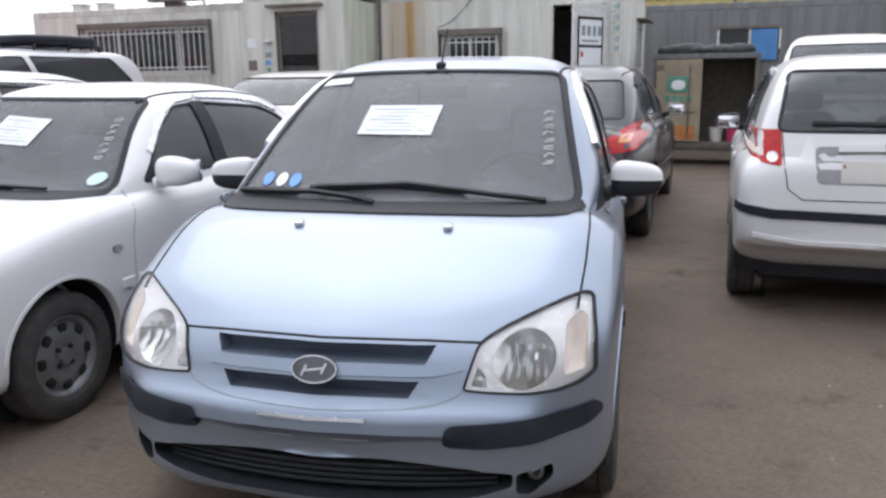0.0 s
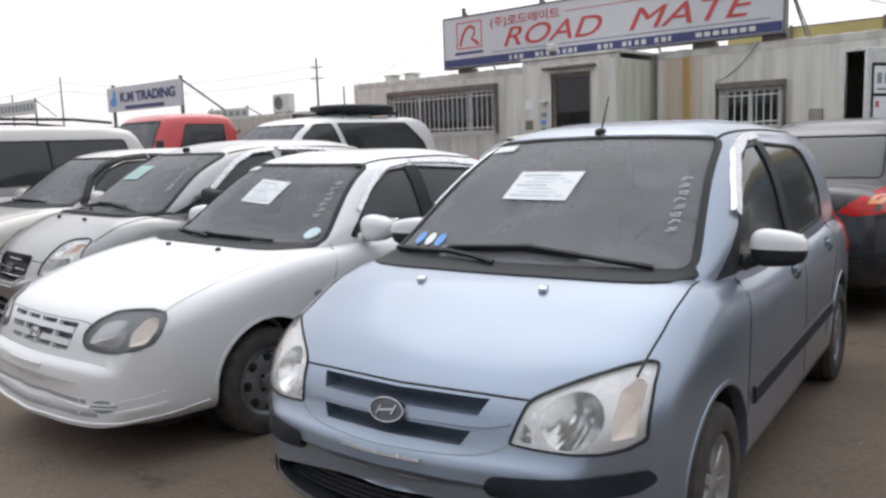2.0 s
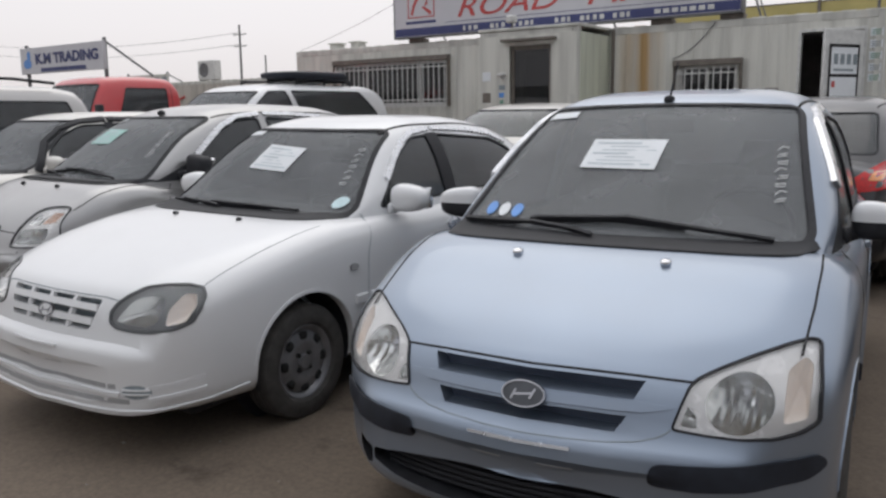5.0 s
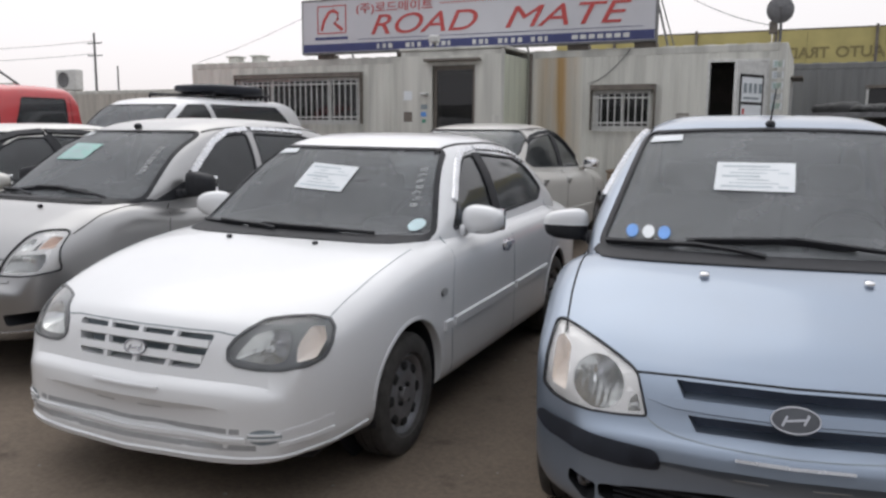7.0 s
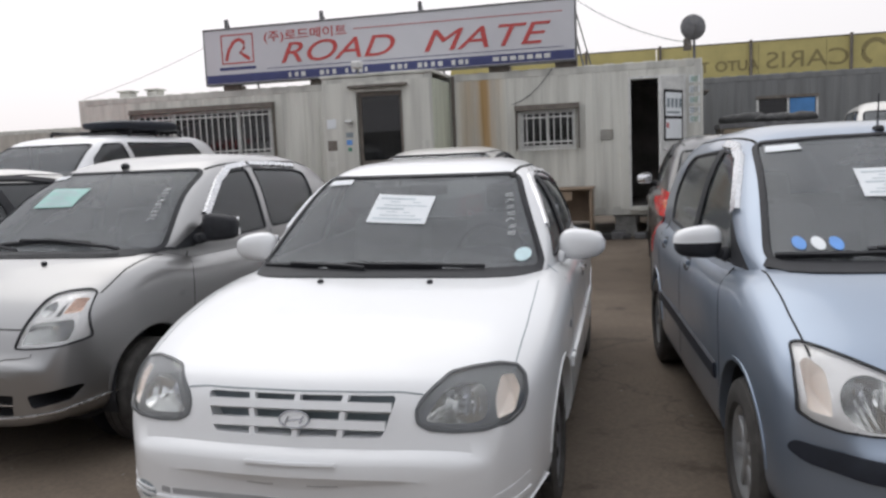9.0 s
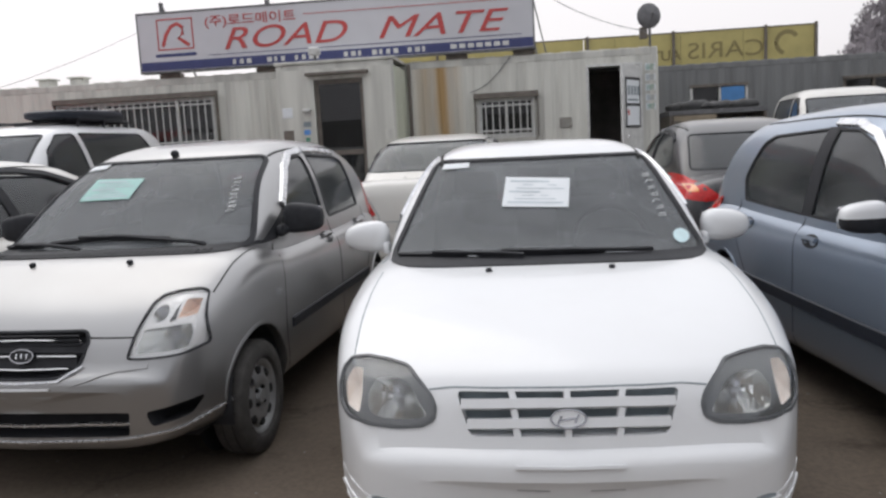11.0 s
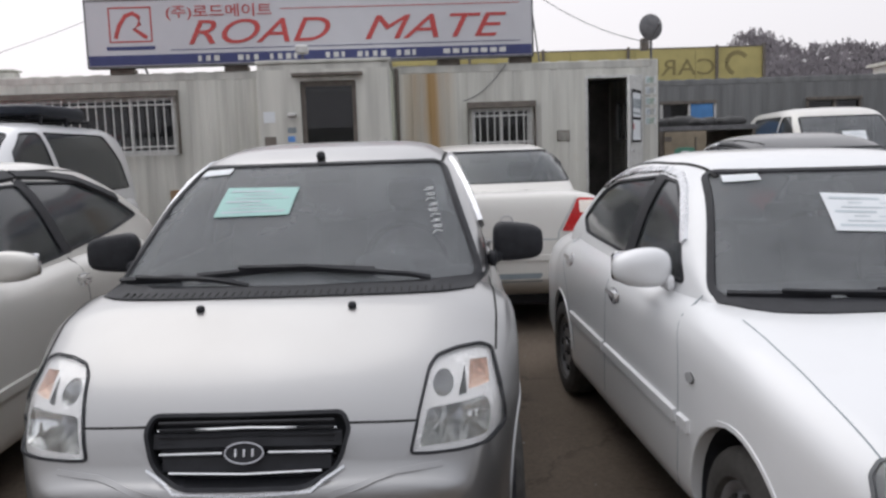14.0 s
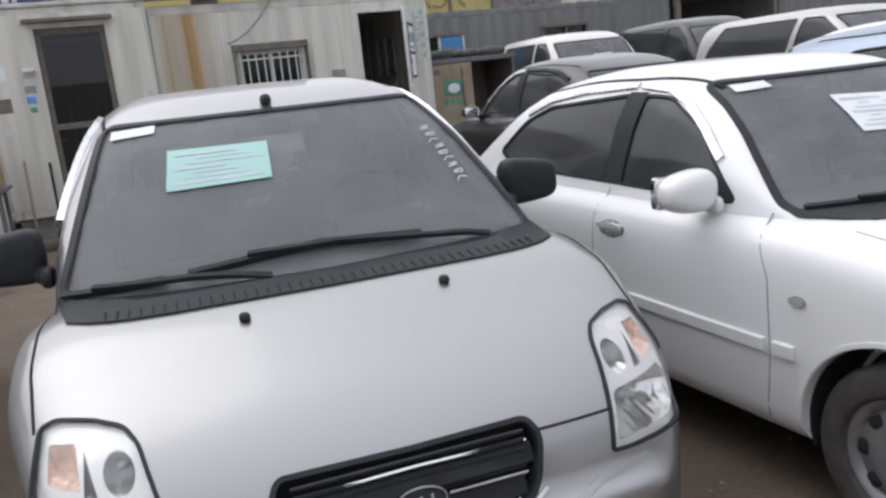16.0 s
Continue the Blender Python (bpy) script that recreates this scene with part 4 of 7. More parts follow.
def hatch_details(c, t, ct, near=True):
    """Front of the light blue hatchback and its fellow."""
    p = HATCH["paint"]
    for sx in (1, -1):
        head_lamp(c, t, mx(HATCH_LAMP, sx), [(mx(ellipse(.570, .662, .085, .077, 30), sx), MIRROR, .035, .003, .016),
            (mx(rounded([(.678, .612), (.738, .622), (.736, .752), (.712, .772), (.674, .742)], .012), sx), WINK, .008, 0, 0), (mx(rounded([(.428, .602), (.472, .597), (.466, .63), (.444, .655)], .008), sx), MIRROR, .015, 0, 0)])
        patch("bumper_strip", mx(rounded([(.356, .446), (.60, .446), (.735, .460), (.775, .488), (.764, .520), (.60, .514), (.368, .510)], .03), sx), "F", t, STRIP, c, 0.012, 0.02, 0.04, "dark slate bumper strip")
        grid_back(c, mx(HATCH_FOG, sx), .295, "fog_lamp_recess")
        bm = bmesh.new()
        lathe(bm, [(-0.004, .027), (0.0, .029), (0.006, .027), (0.02, .018), (0.026, .006), (0.026, 0.0)], 22, "y")
        fog = part("fog_lamp", bm, BADGE, c, "small round fog lamp in a black recess")
        fog.matrix_basis = pose(sx*.60, .20, .330)
        bm = bmesh.new()
        lathe(bm, [(0.0, .027), (-0.004, .02), (-0.006, 0.0)], 22, "y")
        part("fog_lamp_lens", bm, LENS, fog)
        ribbon("bonnet_gap", mx([(.70, .36), (.712, .55), (.714, .75), (.705, .93)], sx), "T", t, GAP, c, 0.008, 0.002, 0.005)
    # slot backs carry painted shade, not a plastic of their own
    grid_back(c, HATCH_SLOT_UP, .185, material=SLOT_SHADE)
    grid_back(c, HATCH_SLOT_LOW, .132, material=SLOT_SHADE)
    grid_back(c, HATCH_INTAKE, .195, "intake_backing")
    ribbon("bonnet_front_gap", [(-.445, .708), (-.3, .714), (.3, .714), (.445, .708)], "F", t, GAP, c, 0.008, 0.002, 0.005)
    for s in (1, -1):
        ribbon("grille_edge_gap", [(s*.414, .598), (s*.398, .582), (s*.37, .567), (s*.32, .555), (s*.24, .547), (s*.12, .543), (0, .542)], "F", t, INK, c, 0.005, 0.001, 0.003)
    ribbon("grille_bar", [(-.405, .646), (-.36, .641), (-.2, .638), (0, .637), (.2, .638), (.36, .641), (.405, .646)], "F", t, p, c, 0.036, 0.010, 0.028, taper=lambda u: min(1.0, 0.25 + 9*min(u, 1-u)))
    for i, z in enumerate((.315, .333, .351, .369)):
        bm = bmesh.new()
        w = .50 if z < .36 else .44
        row = [(w*(k/5 - 1), .055 + .2*(w*(k/5 - 1)/.8)**2, z) for k in range(11)]
        for a, b in zip(row[:-1], row[1:]):
            rod(bm, a, b, 0.006, 6)
        part("intake_slat", bm, RUBBER, c)
    e = emblem(c, t, "F", 0, .635, .064, .033, EMBLEM, lift=.012)
    ribbon("emblem_mark", [(-.035, .618), (-.022, .645)], "F", t, BADGE, e, 0.009, 0.013 + .012*(p is BLUE), 0.006)
    ribbon("emblem_mark", [(-.028, .631), (.028, .639)], "F", t, BADGE, e, 0.008, 0.013 + .012*(p is BLUE), 0.006)
    ribbon("emblem_mark", [(.022, .625), (.035, .651)], "F", t, BADGE, e, 0.009, 0.013 + .012*(p is BLUE), 0.006)
    plate_bar(c, t, "F", .455, .520, .155, BRIGHT)
    patch("cowl", [(-.69, .968), (.69, .968), (.675, .990), (-.675, .990)], "F", t, RUBBER, c, 0.006, 0.012, 0.05)
    wiper(c, ct, [(-.33, 1.022), (0, 1.038), (.26, 1.022)], [(-.30, 1.018), (.05, 1.034), (.30, 1.01), (.55, .985)])
    wiper(c, ct, [(-.64, 1.003), (-.38, 1.012)], [(-.62, .996), (-.3, 1.004), (-.05, .985)])
    for s in (1, -1):
        bm = bmesh.new()
        blob(bm, (0, 0, 0), (0.018, 0.022, 0.012), 2.5, None, 12, 8)
        q, n = onto(t, "T", s*.26, .624)
        part("washer_jet", bm, CHROME, c).matrix_basis = Matrix.Translation(q + n*0.006)
        wing_mirror(c, s, .87, 1.37, 1.025, (.10, .055, .068), WHITE if near else p, RUBBER, (.755, 1.36, .97), 3.2, 0.0)
        v = "S" if s > 0 else "L"
        ribbon("window_visor", [(1.38, 1.15), (1.55, 1.275), (1.72, 1.375), (1.92, 1.428), (2.15, 1.44)], v, ct, BRIGHT, c, 0.05, 0.02, 0.02, "bright window visor")
        patch("mirror_triangle", [(1.06, .94), (1.24, .94), (1.38, 1.11)], v, ct, RUBBER, c, 0.003, 0.008, 0.05)
        ribbon("roof_gutter", [(s*.53, 1.72), (s*.545, 2.2), (s*.54, 2.9), (s*.52, 3.2)], "T", ct, GAP, c, 0.016, 0.002, 0.006)
        ribbon("side_moulding", [(1.18, .50), (2.86, .52)], v, t, STRIP, c, 0.075, 0.012, 0.016, "dark slate side moulding")
        patch("tail_lamp", [(3.45, .73), (3.68, .73), (3.66, .95), (3.5, .98)], v, t, LENS_RED, c, 0.004, 0.01, 0.06, "red tail lamp")
    side_lines(c, t, [[(1.13, .24), (1.11, .55), (1.14, .80), (1.22, .93)], [(2.16, .24), (2.16, .95)], [(2.72, .40), (2.92, .66), (3.02, .80), (3.12, .98)], [(1.13, .24), (2.72, .26)]])
    pillar_cover(c, ct, [(2.10, .955), (2.22, .957), (2.22, 1.42), (2.10, 1.418)])
    door_handle(c, t, 1.98, .845, p)
    door_handle(c, t, 2.82, .86, p)
    bm = bmesh.new()
    blob(bm, (0, 0, 0), (0.022, 0.04, 0.02), 2.5, None, 14, 8)
    rod(bm, (0, 0.01, 0.01), (0.02, 0.05, 0.165), 0.0045, 8, 0.003)
    q, n = onto(ct, "T", 0, 1.72)
    part("aerial", bm, RUBBER, c).matrix_basis = Matrix.Translation(q)


def sedan_details(c, t, ct):
    p = SEDAN["paint"]
    for sx in (1, -1):
        head_lamp(c, t, mx(SEDAN_LAMP, sx), [(mx(rounded([(.432, .598), (.50, .588), (.59, .585), (.632, .602), (.638, .655), (.61, .702), (.545, .708), (.492, .69), (.46, .64)], .02), sx), MIRROR, .03, .003, .018),
            (mx(rounded([(.666, .592), (.722, .602), (.732, .668), (.705, .712), (.664, .716), (.656, .655)], .012), sx), WINK, .008, 0, 0)], MASK_GREY, LAMP_RIM, rim=0.012)
        ribbon("bonnet_gap", mx([(.70, .34), (.712, .6), (.712, .85), (.705, 1.1)], sx), "T", t, INK, c, 0.005, 0.001, 0.004)
        patch("fog_vent", mx(ellipse(.585, .322, .055, .030), sx), "F", t, INK, c, 0.001, 0.006, 0.03)
        for k in (-.009, .009):
            ribbon("fog_vent_bar", mx([(.535, .322+k), (.635, .322+k)], sx), "F", t, p, c, 0.009, 0.008, 0.01)
        ribbon("bumper_crease", mx([(.62, .335), (.70, .348), (.75, .365)], sx), "F", t, p, c, 0.02, 0.003, 0.012)
        ribbon("bumper_crease", mx([(.63, .29), (.70, .30), (.75, .312)], sx), "F", t, p, c, 0.02, 0.006, 0.012)
        wing_mirror(c, sx, .862, 1.64, 1.0, (.112, .07, .074), p, p, (.765, 1.63, .945), 2.6)
        v = "S" if sx > 0 else "L"
        ribbon("window_visor", [(1.66, 1.09), (1.78, 1.19), (1.92, 1.283), (2.05, 1.33), (2.24, 1.35)], v, ct, BRIGHT, c, 0.038, 0.012, 0.014, "bright window visor")
        ribbon("window_visor", [(2.27, 1.351), (2.65, 1.337), (2.92, 1.305), (3.1, 1.245)], v, ct, BRIGHT, c, 0.034, 0.012, 0.014, "bright window visor")
        ribbon("roof_gutter", [(sx*.495, 1.84), (sx*.515, 2.3), (sx*.51, 2.9), (sx*.49, 3.15)], "T", ct, GAP, c, 0.02, 0.002, 0.006)
        ribbon("side_moulding", [(1.33, .525), (2.26, .54)], v, t, p, c, 0.05, 0.014, 0.018)
        ribbon("side_moulding", [(2.30, .54), (2.98, .55)], v, t, p, c, 0.05, 0.014, 0.018)
        ribbon("side_moulding", [(1.21, .523), (1.295, .524)], v, t, p, c, 0.05, 0.014, 0.018)
        ob = patch("side_indicator", ellipse(1.20, .695, .03, .016), v, t, SHADE_GAP, c, 0.010, 0.012, 0.03)
    grid_back(c, SEDAN_GRILLE, .165, material=INK)
    for z, w in ((.639, .325), (.582, .307)):
        ribbon("grille_bar", [(-w, z), (-w*.5, z+.003), (0, z+.004), (w*.5, z+.003), (w, z)], "F", t, p, c, 0.036, 0.006, 0.024)
    for z in (.667, .612, .556):
        for x in (-.172, 0, .172):
            k = x*(.9 + .6*(z-.55))
            ribbon("grille_stud", [(k*.98, z-.014), (k*1.02, z+.014)], "F", t, p, c, 0.024, 0.002, 0.02)
    e = emblem(c, t, "F", 0, .598, .052, .026, p)
    ribbon("emblem_mark", [(-.032, .582), (-.02, .606)], "F", t, BADGE, e, 0.008, 0.013 + .012*(p is BLUE), 0.006)
    ribbon("emblem_mark", [(-.026, .593), (.026, .599)], "F", t, BADGE, e, 0.007, 0.013 + .012*(p is BLUE), 0.006)
    ribbon("emblem_mark", [(.02, .586), (.032, .61)], "F", t, BADGE, e, 0.008, 0.013 + .012*(p is BLUE), 0.006)
    ribbon("bonnet_front_gap", [(-.425, .676), (-.35, .684), (.35, .684), (.425, .676)], "F", t, INK, c, 0.006, 0.002, 0.005)
    plate_bar(c, t, "F", .397, .473, .16, p)
    # flat grey strips paint the shade of the bumper's grooves
    for z, w in ((.335, .50), (.275, .56)):
        ribbon("bumper_slot", [(-w, z+.005), (-w*.6, z), (0, z-.002), (w*.6, z), (w, z+.005)], "F", t, SHADE_GAP, c, 0.026, 0.001, 0.008)
    ribbon("bumper_rib", [(-.52, .31), (0, .304), (.52, .31)], "F", t, p, c, 0.02, 0.012, 0.02)
    ribbon("bumper_lip", [(-.785, .282), (-.74, .258), (-.66, .241), (-.5, .230), (0, .224), (.5, .230), (.66, .241), (.74, .258), (.785, .282)], "F", t, p, c, 0.026, 0.010, 0.026, taper=lambda u: min(1.0, 0.2 + 7*min(u, 1-u)))
    patch("cowl", [(-.70, .919), (.70, .919), (.70, .937), (-.70, .937)], "F", t, RUBBER, c, 0.005, 0.012, 0.05)
    wiper(c, ct, [(-.30, .945), (.25, .945)], [(-.2, .945), (.1, .942), (.45, .932)])
    wiper(c, ct, [(-.66, .94), (-.35, .945)], [(-.5, .943), (-.2, .937), (-.1, .93)])
    for s in (1, -1):
        bm = bmesh.new()
        blob(bm, (0, 0, 0), (0.013, 0.016, 0.01), 2.5, None, 12, 8)
        q, n = onto(t, "T", s*.25, .99)
        part("washer_jet", bm, RUBBER, c).matrix_basis = Matrix.Translation(q + n*0.005)
    side_lines(c, t, [[(1.33, .24), (1.31, .5), (1.32, .75), (1.40, .93)], [(2.30, .24), (2.28, .6), (2.26, .95)], [(2.92, .36), (3.05, .6), (3.2, .78), (3.32, .97)], [(1.33, .24), (2.92, .25)]], INK, .005)
    pillar_cover(c, ct, [(2.20, .965), (2.32, .967), (2.305, 1.33), (2.185, 1.326)])
    door_handle(c, t, 2.14, .805, CHROME, BRIGHT)
    door_handle(c, t, 3.08, .845, CHROME, BRIGHT)


def mini_details(c, t, ct):
    p = MINI["paint"]
    for sx in (1, -1):
        head_lamp(c, t, mx(MINI_LAMP, sx), [(mx(ellipse(.560, .747, .031, .033, 24), sx), MIRROR, .02, 0, .010), (mx(rounded([(.634, .724), (.703, .731), (.697, .789), (.641, .793)], .006), sx), PEACH, .015, 0, 0),
            (mx(rounded([(.488, .592), (.696, .604), (.706, .66), (.69, .702), (.60, .696), (.514, .690)], .014), sx), MIRROR, .03, .003, .016), (mx(rounded([(.603, .712), (.630, .716), (.625, .785)], .004), sx), MIRROR, .012, 0, 0)], rim=0.010)
        ribbon("bonnet_gap", mx([(.722, .40), (.732, .55), (.732, .75), (.722, .90)], sx), "T", t, GAP, c, 0.008, 0.002, 0.005)
        ribbon("bonnet_front_gap", mx([(.29, .665), (.40, .662), (.485, .66)], sx), "F", t, GAP, c, 0.008, 0.002, 0.005)
        grid_back(c, mx(MINI_SIDE, sx), .29, "intake_backing")
        ribbon("bumper_crease", mx([(.24, .49), (.42, .535), (.55, .545)], sx), "F", t, p, c, 0.02, 0.006, 0.012)
        wing_mirror(c, sx, .858, 1.28, 1.04, (.105, .06, .078), RUBBER, RUBBER, (.75, 1.22, .98), 4.0)
        v = "S" if sx > 0 else "L"
        ribbon("window_visor", [(1.36, 1.11), (1.5, 1.215), (1.64, 1.31), (1.82, 1.382), (2.04, 1.40)], v, ct, BRIGHT, c, 0.05, 0.02, 0.02, "bright window visor")
        ribbon("window_visor", [(2.09, 1.402), (2.4, 1.395), (2.7, 1.375)], v, ct, BRIGHT, c, 0.04, 0.018, 0.02, "bright window visor")
        patch("mirror_triangle", [(1.0, .935), (1.19, .94), (1.36, 1.09)], v, ct, RUBBER, c, 0.003, 0.008, 0.05)
        ribbon("roof_gutter", [(sx*.545, 1.62), (sx*.56, 2.1), (sx*.55, 2.7), (sx*.53, 3.0)], "T", ct, GAP, c, 0.018, 0.002, 0.006)
        ribbon("side_moulding", [(1.10, .50), (2.70, .52)], v, t, RUBBER, c, 0.06, 0.012, 0.016, "dark side moulding")
        patch("side_indicator", ellipse(.93, .70, .03, .02), v, t, LENS, c, 0.012, 0.012, 0.03)
        patch("tail_lamp", [(3.2, .80), (3.36, .80), (3.34, 1.08), (3.22, 1.2)], v, t, LENS_RED, c, 0.004, 0.01, 0.06, "red tail lamp")
    grid_back(c, MINI_GRILLE, .165)
    bm = bmesh.new()
    for i in range(9):
        z = .518 + .02*i
        rod(bm, (-.25, .10, z), (.25, .10, z), 0.005, 6)
    part("grille_mesh", bm, RUBBER, c)
    ribbon("grille_rim", MINI_GRILLE + [MINI_GRILLE[0]], "F", t, RUBBER, c, 0.015, 0.005, 0.02)
    ribbon("grille_trim", [(-.278, .555), (-.19, .504), (0, .497), (.19, .504), (.278, .555)], "F", t, BRIGHT, c, 0.010, 0.010, 0.012)
    for pth in ([(-.255, .655), (0, .662), (.255, .655)], [(-.245, .596), (-.065, .599)], [(.065, .599), (.245, .596)], [(-.215, .548), (0, .545), (.215, .548)]):
        ribbon("grille_bar", pth, "F", t, CHROME, c, 0.006, 0.004, 0.012)
    ribbon("grille_core", [(-.27, .63), (0, .635), (.27, .63)], "F", t, RUBBER, c, 0.05, -0.012, 0.012)
    ribbon("grille_core", [(-.24, .57), (0, .57), (.24, .57)], "F", t, RUBBER, c, 0.05, -0.012, 0.012)
    e = emblem(c, t, "F", 0, .598, .054, .027, RUBBER)
    for x in (-.024, 0, .024):
        ribbon("emblem_mark", [(x, .588), (x, .608)], "F", t, BRIGHT, e, 0.008, 0.013, 0.006)
    plate_bar(c, t, "F", .435, .472, .15, WHITE)
    grid_back(c, MINI_INTAKE, .125, "intake_backing")
    ribbon("intake_bar", [(-.483, .317), (0, .313), (.483, .317)], "F", t, BRIGHT, c, 0.010, 0.0, 0.02)
    ribbon("bumper_lip", [(-.80, .315), (-.66, .272), (-.45, .253), (0, .246), (.45, .253), (.66, .272), (.80, .315)], "F", t, BRIGHT, c, 0.009, 0.008, 0.015)
    patch("cowl", [(-.715, .941), (.715, .941), (.702, .957), (-.702, .957)], "F", t, RUBBER, c, 0.006, 0.012, 0.05)
    for i in range(42):
        x = -.57 + i*.028
        ribbon("cowl_slat", [(x, .943), (x, .950)], "F", t, GAP, c, 0.006, 0.007, 0.006)
    wiper(c, ct, [(-.36, .985), (0, 1.01), (.30, .99)], [(-.2, 1.0), (.05, 1.0), (.42, .965), (.5, .955)])
    wiper(c, ct, [(-.68, .965), (-.42, .98)], [(-.6, .97), (-.35, .97), (-.15, .955)])
    for s in (1, -1):
        bm = bmesh.new()
        blob(bm, (0, 0, 0), (0.014, 0.016, 0.012), 2.5, None, 12, 8)
        q, n = onto(t, "T", s*.254, .535)
        part("washer_jet", bm, RUBBER, c).matrix_basis = Matrix.Translation(q + n*0.006)
    side_lines(c, t, [[(1.04, .24), (1.02, .5), (1.05, .8), (1.12, .92)], [(2.06, .24), (2.06, .96)], [(2.6, .4), (2.78, .66), (2.86, .8), (2.93, .98)], [(1.04, .24), (2.6, .25)]])
    door_handle(c, t, 1.92, .86, p)
    door_handle(c, t, 2.66, .87, p)
    bm = bmesh.new()
    blob(bm, (0, 0, 0.012), (0.02, 0.035, 0.022), 2.2, None, 14, 8)
    q, n = onto(ct, "T", 0, 1.545)
    part("aerial_base", bm, RUBBER, c).matrix_basis = Matrix.Translation(q)


def rear_details(c, t, L, mat, plate=True, lamp=None, inner=None, up=0.0):
    """Boot lid, lamps and bumper of a saloon seen from behind."""
    tail_lamp(c, t, lamp or rounded([(.50, .66), (.74, .66), (.76, .86), (.60, .88), (.52, .84)], .03), inner)
    for sx in (1, -1):
        ribbon("boot_gap", [(sx*(.49 + up*.7), .92 + up*1.4), (sx*(.485 - up*.9), .70 + up*.9), (sx*.40, .64 + up)], "R", t, INK if up else GAP, c, 0.008, 0.002, 0.005)
    ribbon("boot_gap", [(-.40, .64 + up), (.40, .64 + up)], "R", t, INK if up else GAP, c, 0.008, 0.002, 0.005)
    ribbon("bumper_strip", [(-.76, .50 + up), (0, .50 + up), (.76, .50 + up)], "R", t, STRIP if mat is DARK else mat, c, 0.05, 0.012, 0.02)
    if plate:
        patch("plate_recess", rounded([(-.27, .40), (.27, .40), (.27, .47), (-.27, .47)], .01), "R", t, GAP if mat is DARK else INK, c, 0.002, 0.006, 0.06)
    emblem(c, t, "R", 0, .80 + up, .045, .03, mat if up else BRIGHT)


def large_details(c, t, ct, p, sleek=False):
    """Fittings of the larger saloons: lamps, grille, mirrors, visors, handles, shut lines."""
    for sx in (1, -1):
        head_lamp(c, t, mx(LARGE_LAMP, sx), [(mx(ellipse(.56, .68, .068, .062, 26), sx), MIRROR, .03, .003, .014), (mx(rounded([(.668, .64), (.728, .652), (.745, .715), (.685, .74)], .02), sx), WINK, .008, 0, 0)])
        v = "S" if sx > 0 else "L"
        ribbon("bonnet_gap", mx([(.50, .22), (.63, .43), (.71, .75), (.72, 1.1)], sx), "T", t, GAP, c, 0.008, 0.002, 0.005)
        wing_mirror(c, sx, .90, 1.60, 1.03, (.095, .06, .066), p, RUBBER if p is DARK else p, (.775, 1.60, .97), 2.8)
        if sleek:
            ribbon("window_visor", [(1.52, .96), (1.58, 1.06), (1.70, 1.21), (1.86, 1.325), (2.05, 1.392), (2.31, 1.412)], v, ct, RUBBER, c, 0.075, 0.018, 0.02, "dark window visor")
            ribbon("window_visor", [(2.34, 1.412), (2.7, 1.402), (3.0, 1.37), (3.5, 1.235)], v, ct, RUBBER, c, 0.06, 0.018, 0.02, "dark window visor")
        else:
            ribbon("window_visor", [(1.73, 1.11), (1.87, 1.22), (2.04, 1.33), (2.17, 1.385), (2.37, 1.405)], v, ct, RUBBER if p is not DARK else BRIGHT, c, 0.045, 0.018, 0.02, "window visor")
            ribbon("window_visor", [(2.42, 1.406), (2.81, 1.39), (3.1, 1.355), (3.29, 1.29)], v, ct, RUBBER, c, 0.04, 0.018, 0.02, "window visor")
        ribbon("roof_gutter", [(sx*.515, 2.05), (sx*.53, 2.5), (sx*.525, 3.05), (sx*.50, 3.3)], "T", ct, GAP, c, 0.018, 0.002, 0.006)
        ribbon("side_moulding", [(1.3, .50), (3.15, .525)], v, t, p, c, 0.05, 0.014, 0.018)
        patch("side_indicator", ellipse(1.08, .68, .03, .016), v, t, SHADE_GAP, c, 0.012, 0.012, 0.03)
    ribbon("grille_bar", [(-.33, .62), (0, .625), (.33, .62)], "F", t, BRIGHT, c, 0.06, 0.008, 0.02)
    ribbon("grille_slot", [(-.31, .62), (0, .625), (.31, .62)], "F", t, GAP, c, 0.03, 0.011, 0.006)
    plate_bar(c, t, "F", .43, .49, .17, p)
    ribbon("bumper_slot", [(-.5, .30), (0, .295), (.5, .30)], "F", t, GAP, c, 0.06, 0.001, 0.008)
    patch("cowl", [(-.73, .955), (.73, .955), (.715, .982), (-.715, .982)], "F", t, RUBBER, c, 0.005, 0.012, 0.05)
    wiper(c, ct, [(-.30, 1.0), (.25, 1.0)], [(-.2, 1.0), (.1, .995), (.45, .98)])
    wiper(c, ct, [(-.66, .99), (-.35, 1.0)], [(-.5, .995), (-.2, .985), (-.1, .975)])
    side_lines(c, t, [[(1.28, .24), (1.25, .5), (1.28, .8), (1.4, .92)], [(2.50, .24), (2.47, .6), (2.44, .97)], [(3.05, .4), (3.2, .64), (3.36, .82), (3.48, .96)], [(1.28, .24), (3.05, .25)]])
    pillar_cover(c, ct, [(2.41, .985), (2.51, .99), (2.385, 1.39), (2.285, 1.385)] if sleek else [(2.335, 1.005), (2.46, 1.01), (2.445, 1.39), (2.315, 1.385)])
    door_handle(c, t, 2.42, .85, p if sleek else CHROME, BRIGHT)
    door_handle(c, t, 3.28, .87, p if sleek else CHROME, BRIGHT)


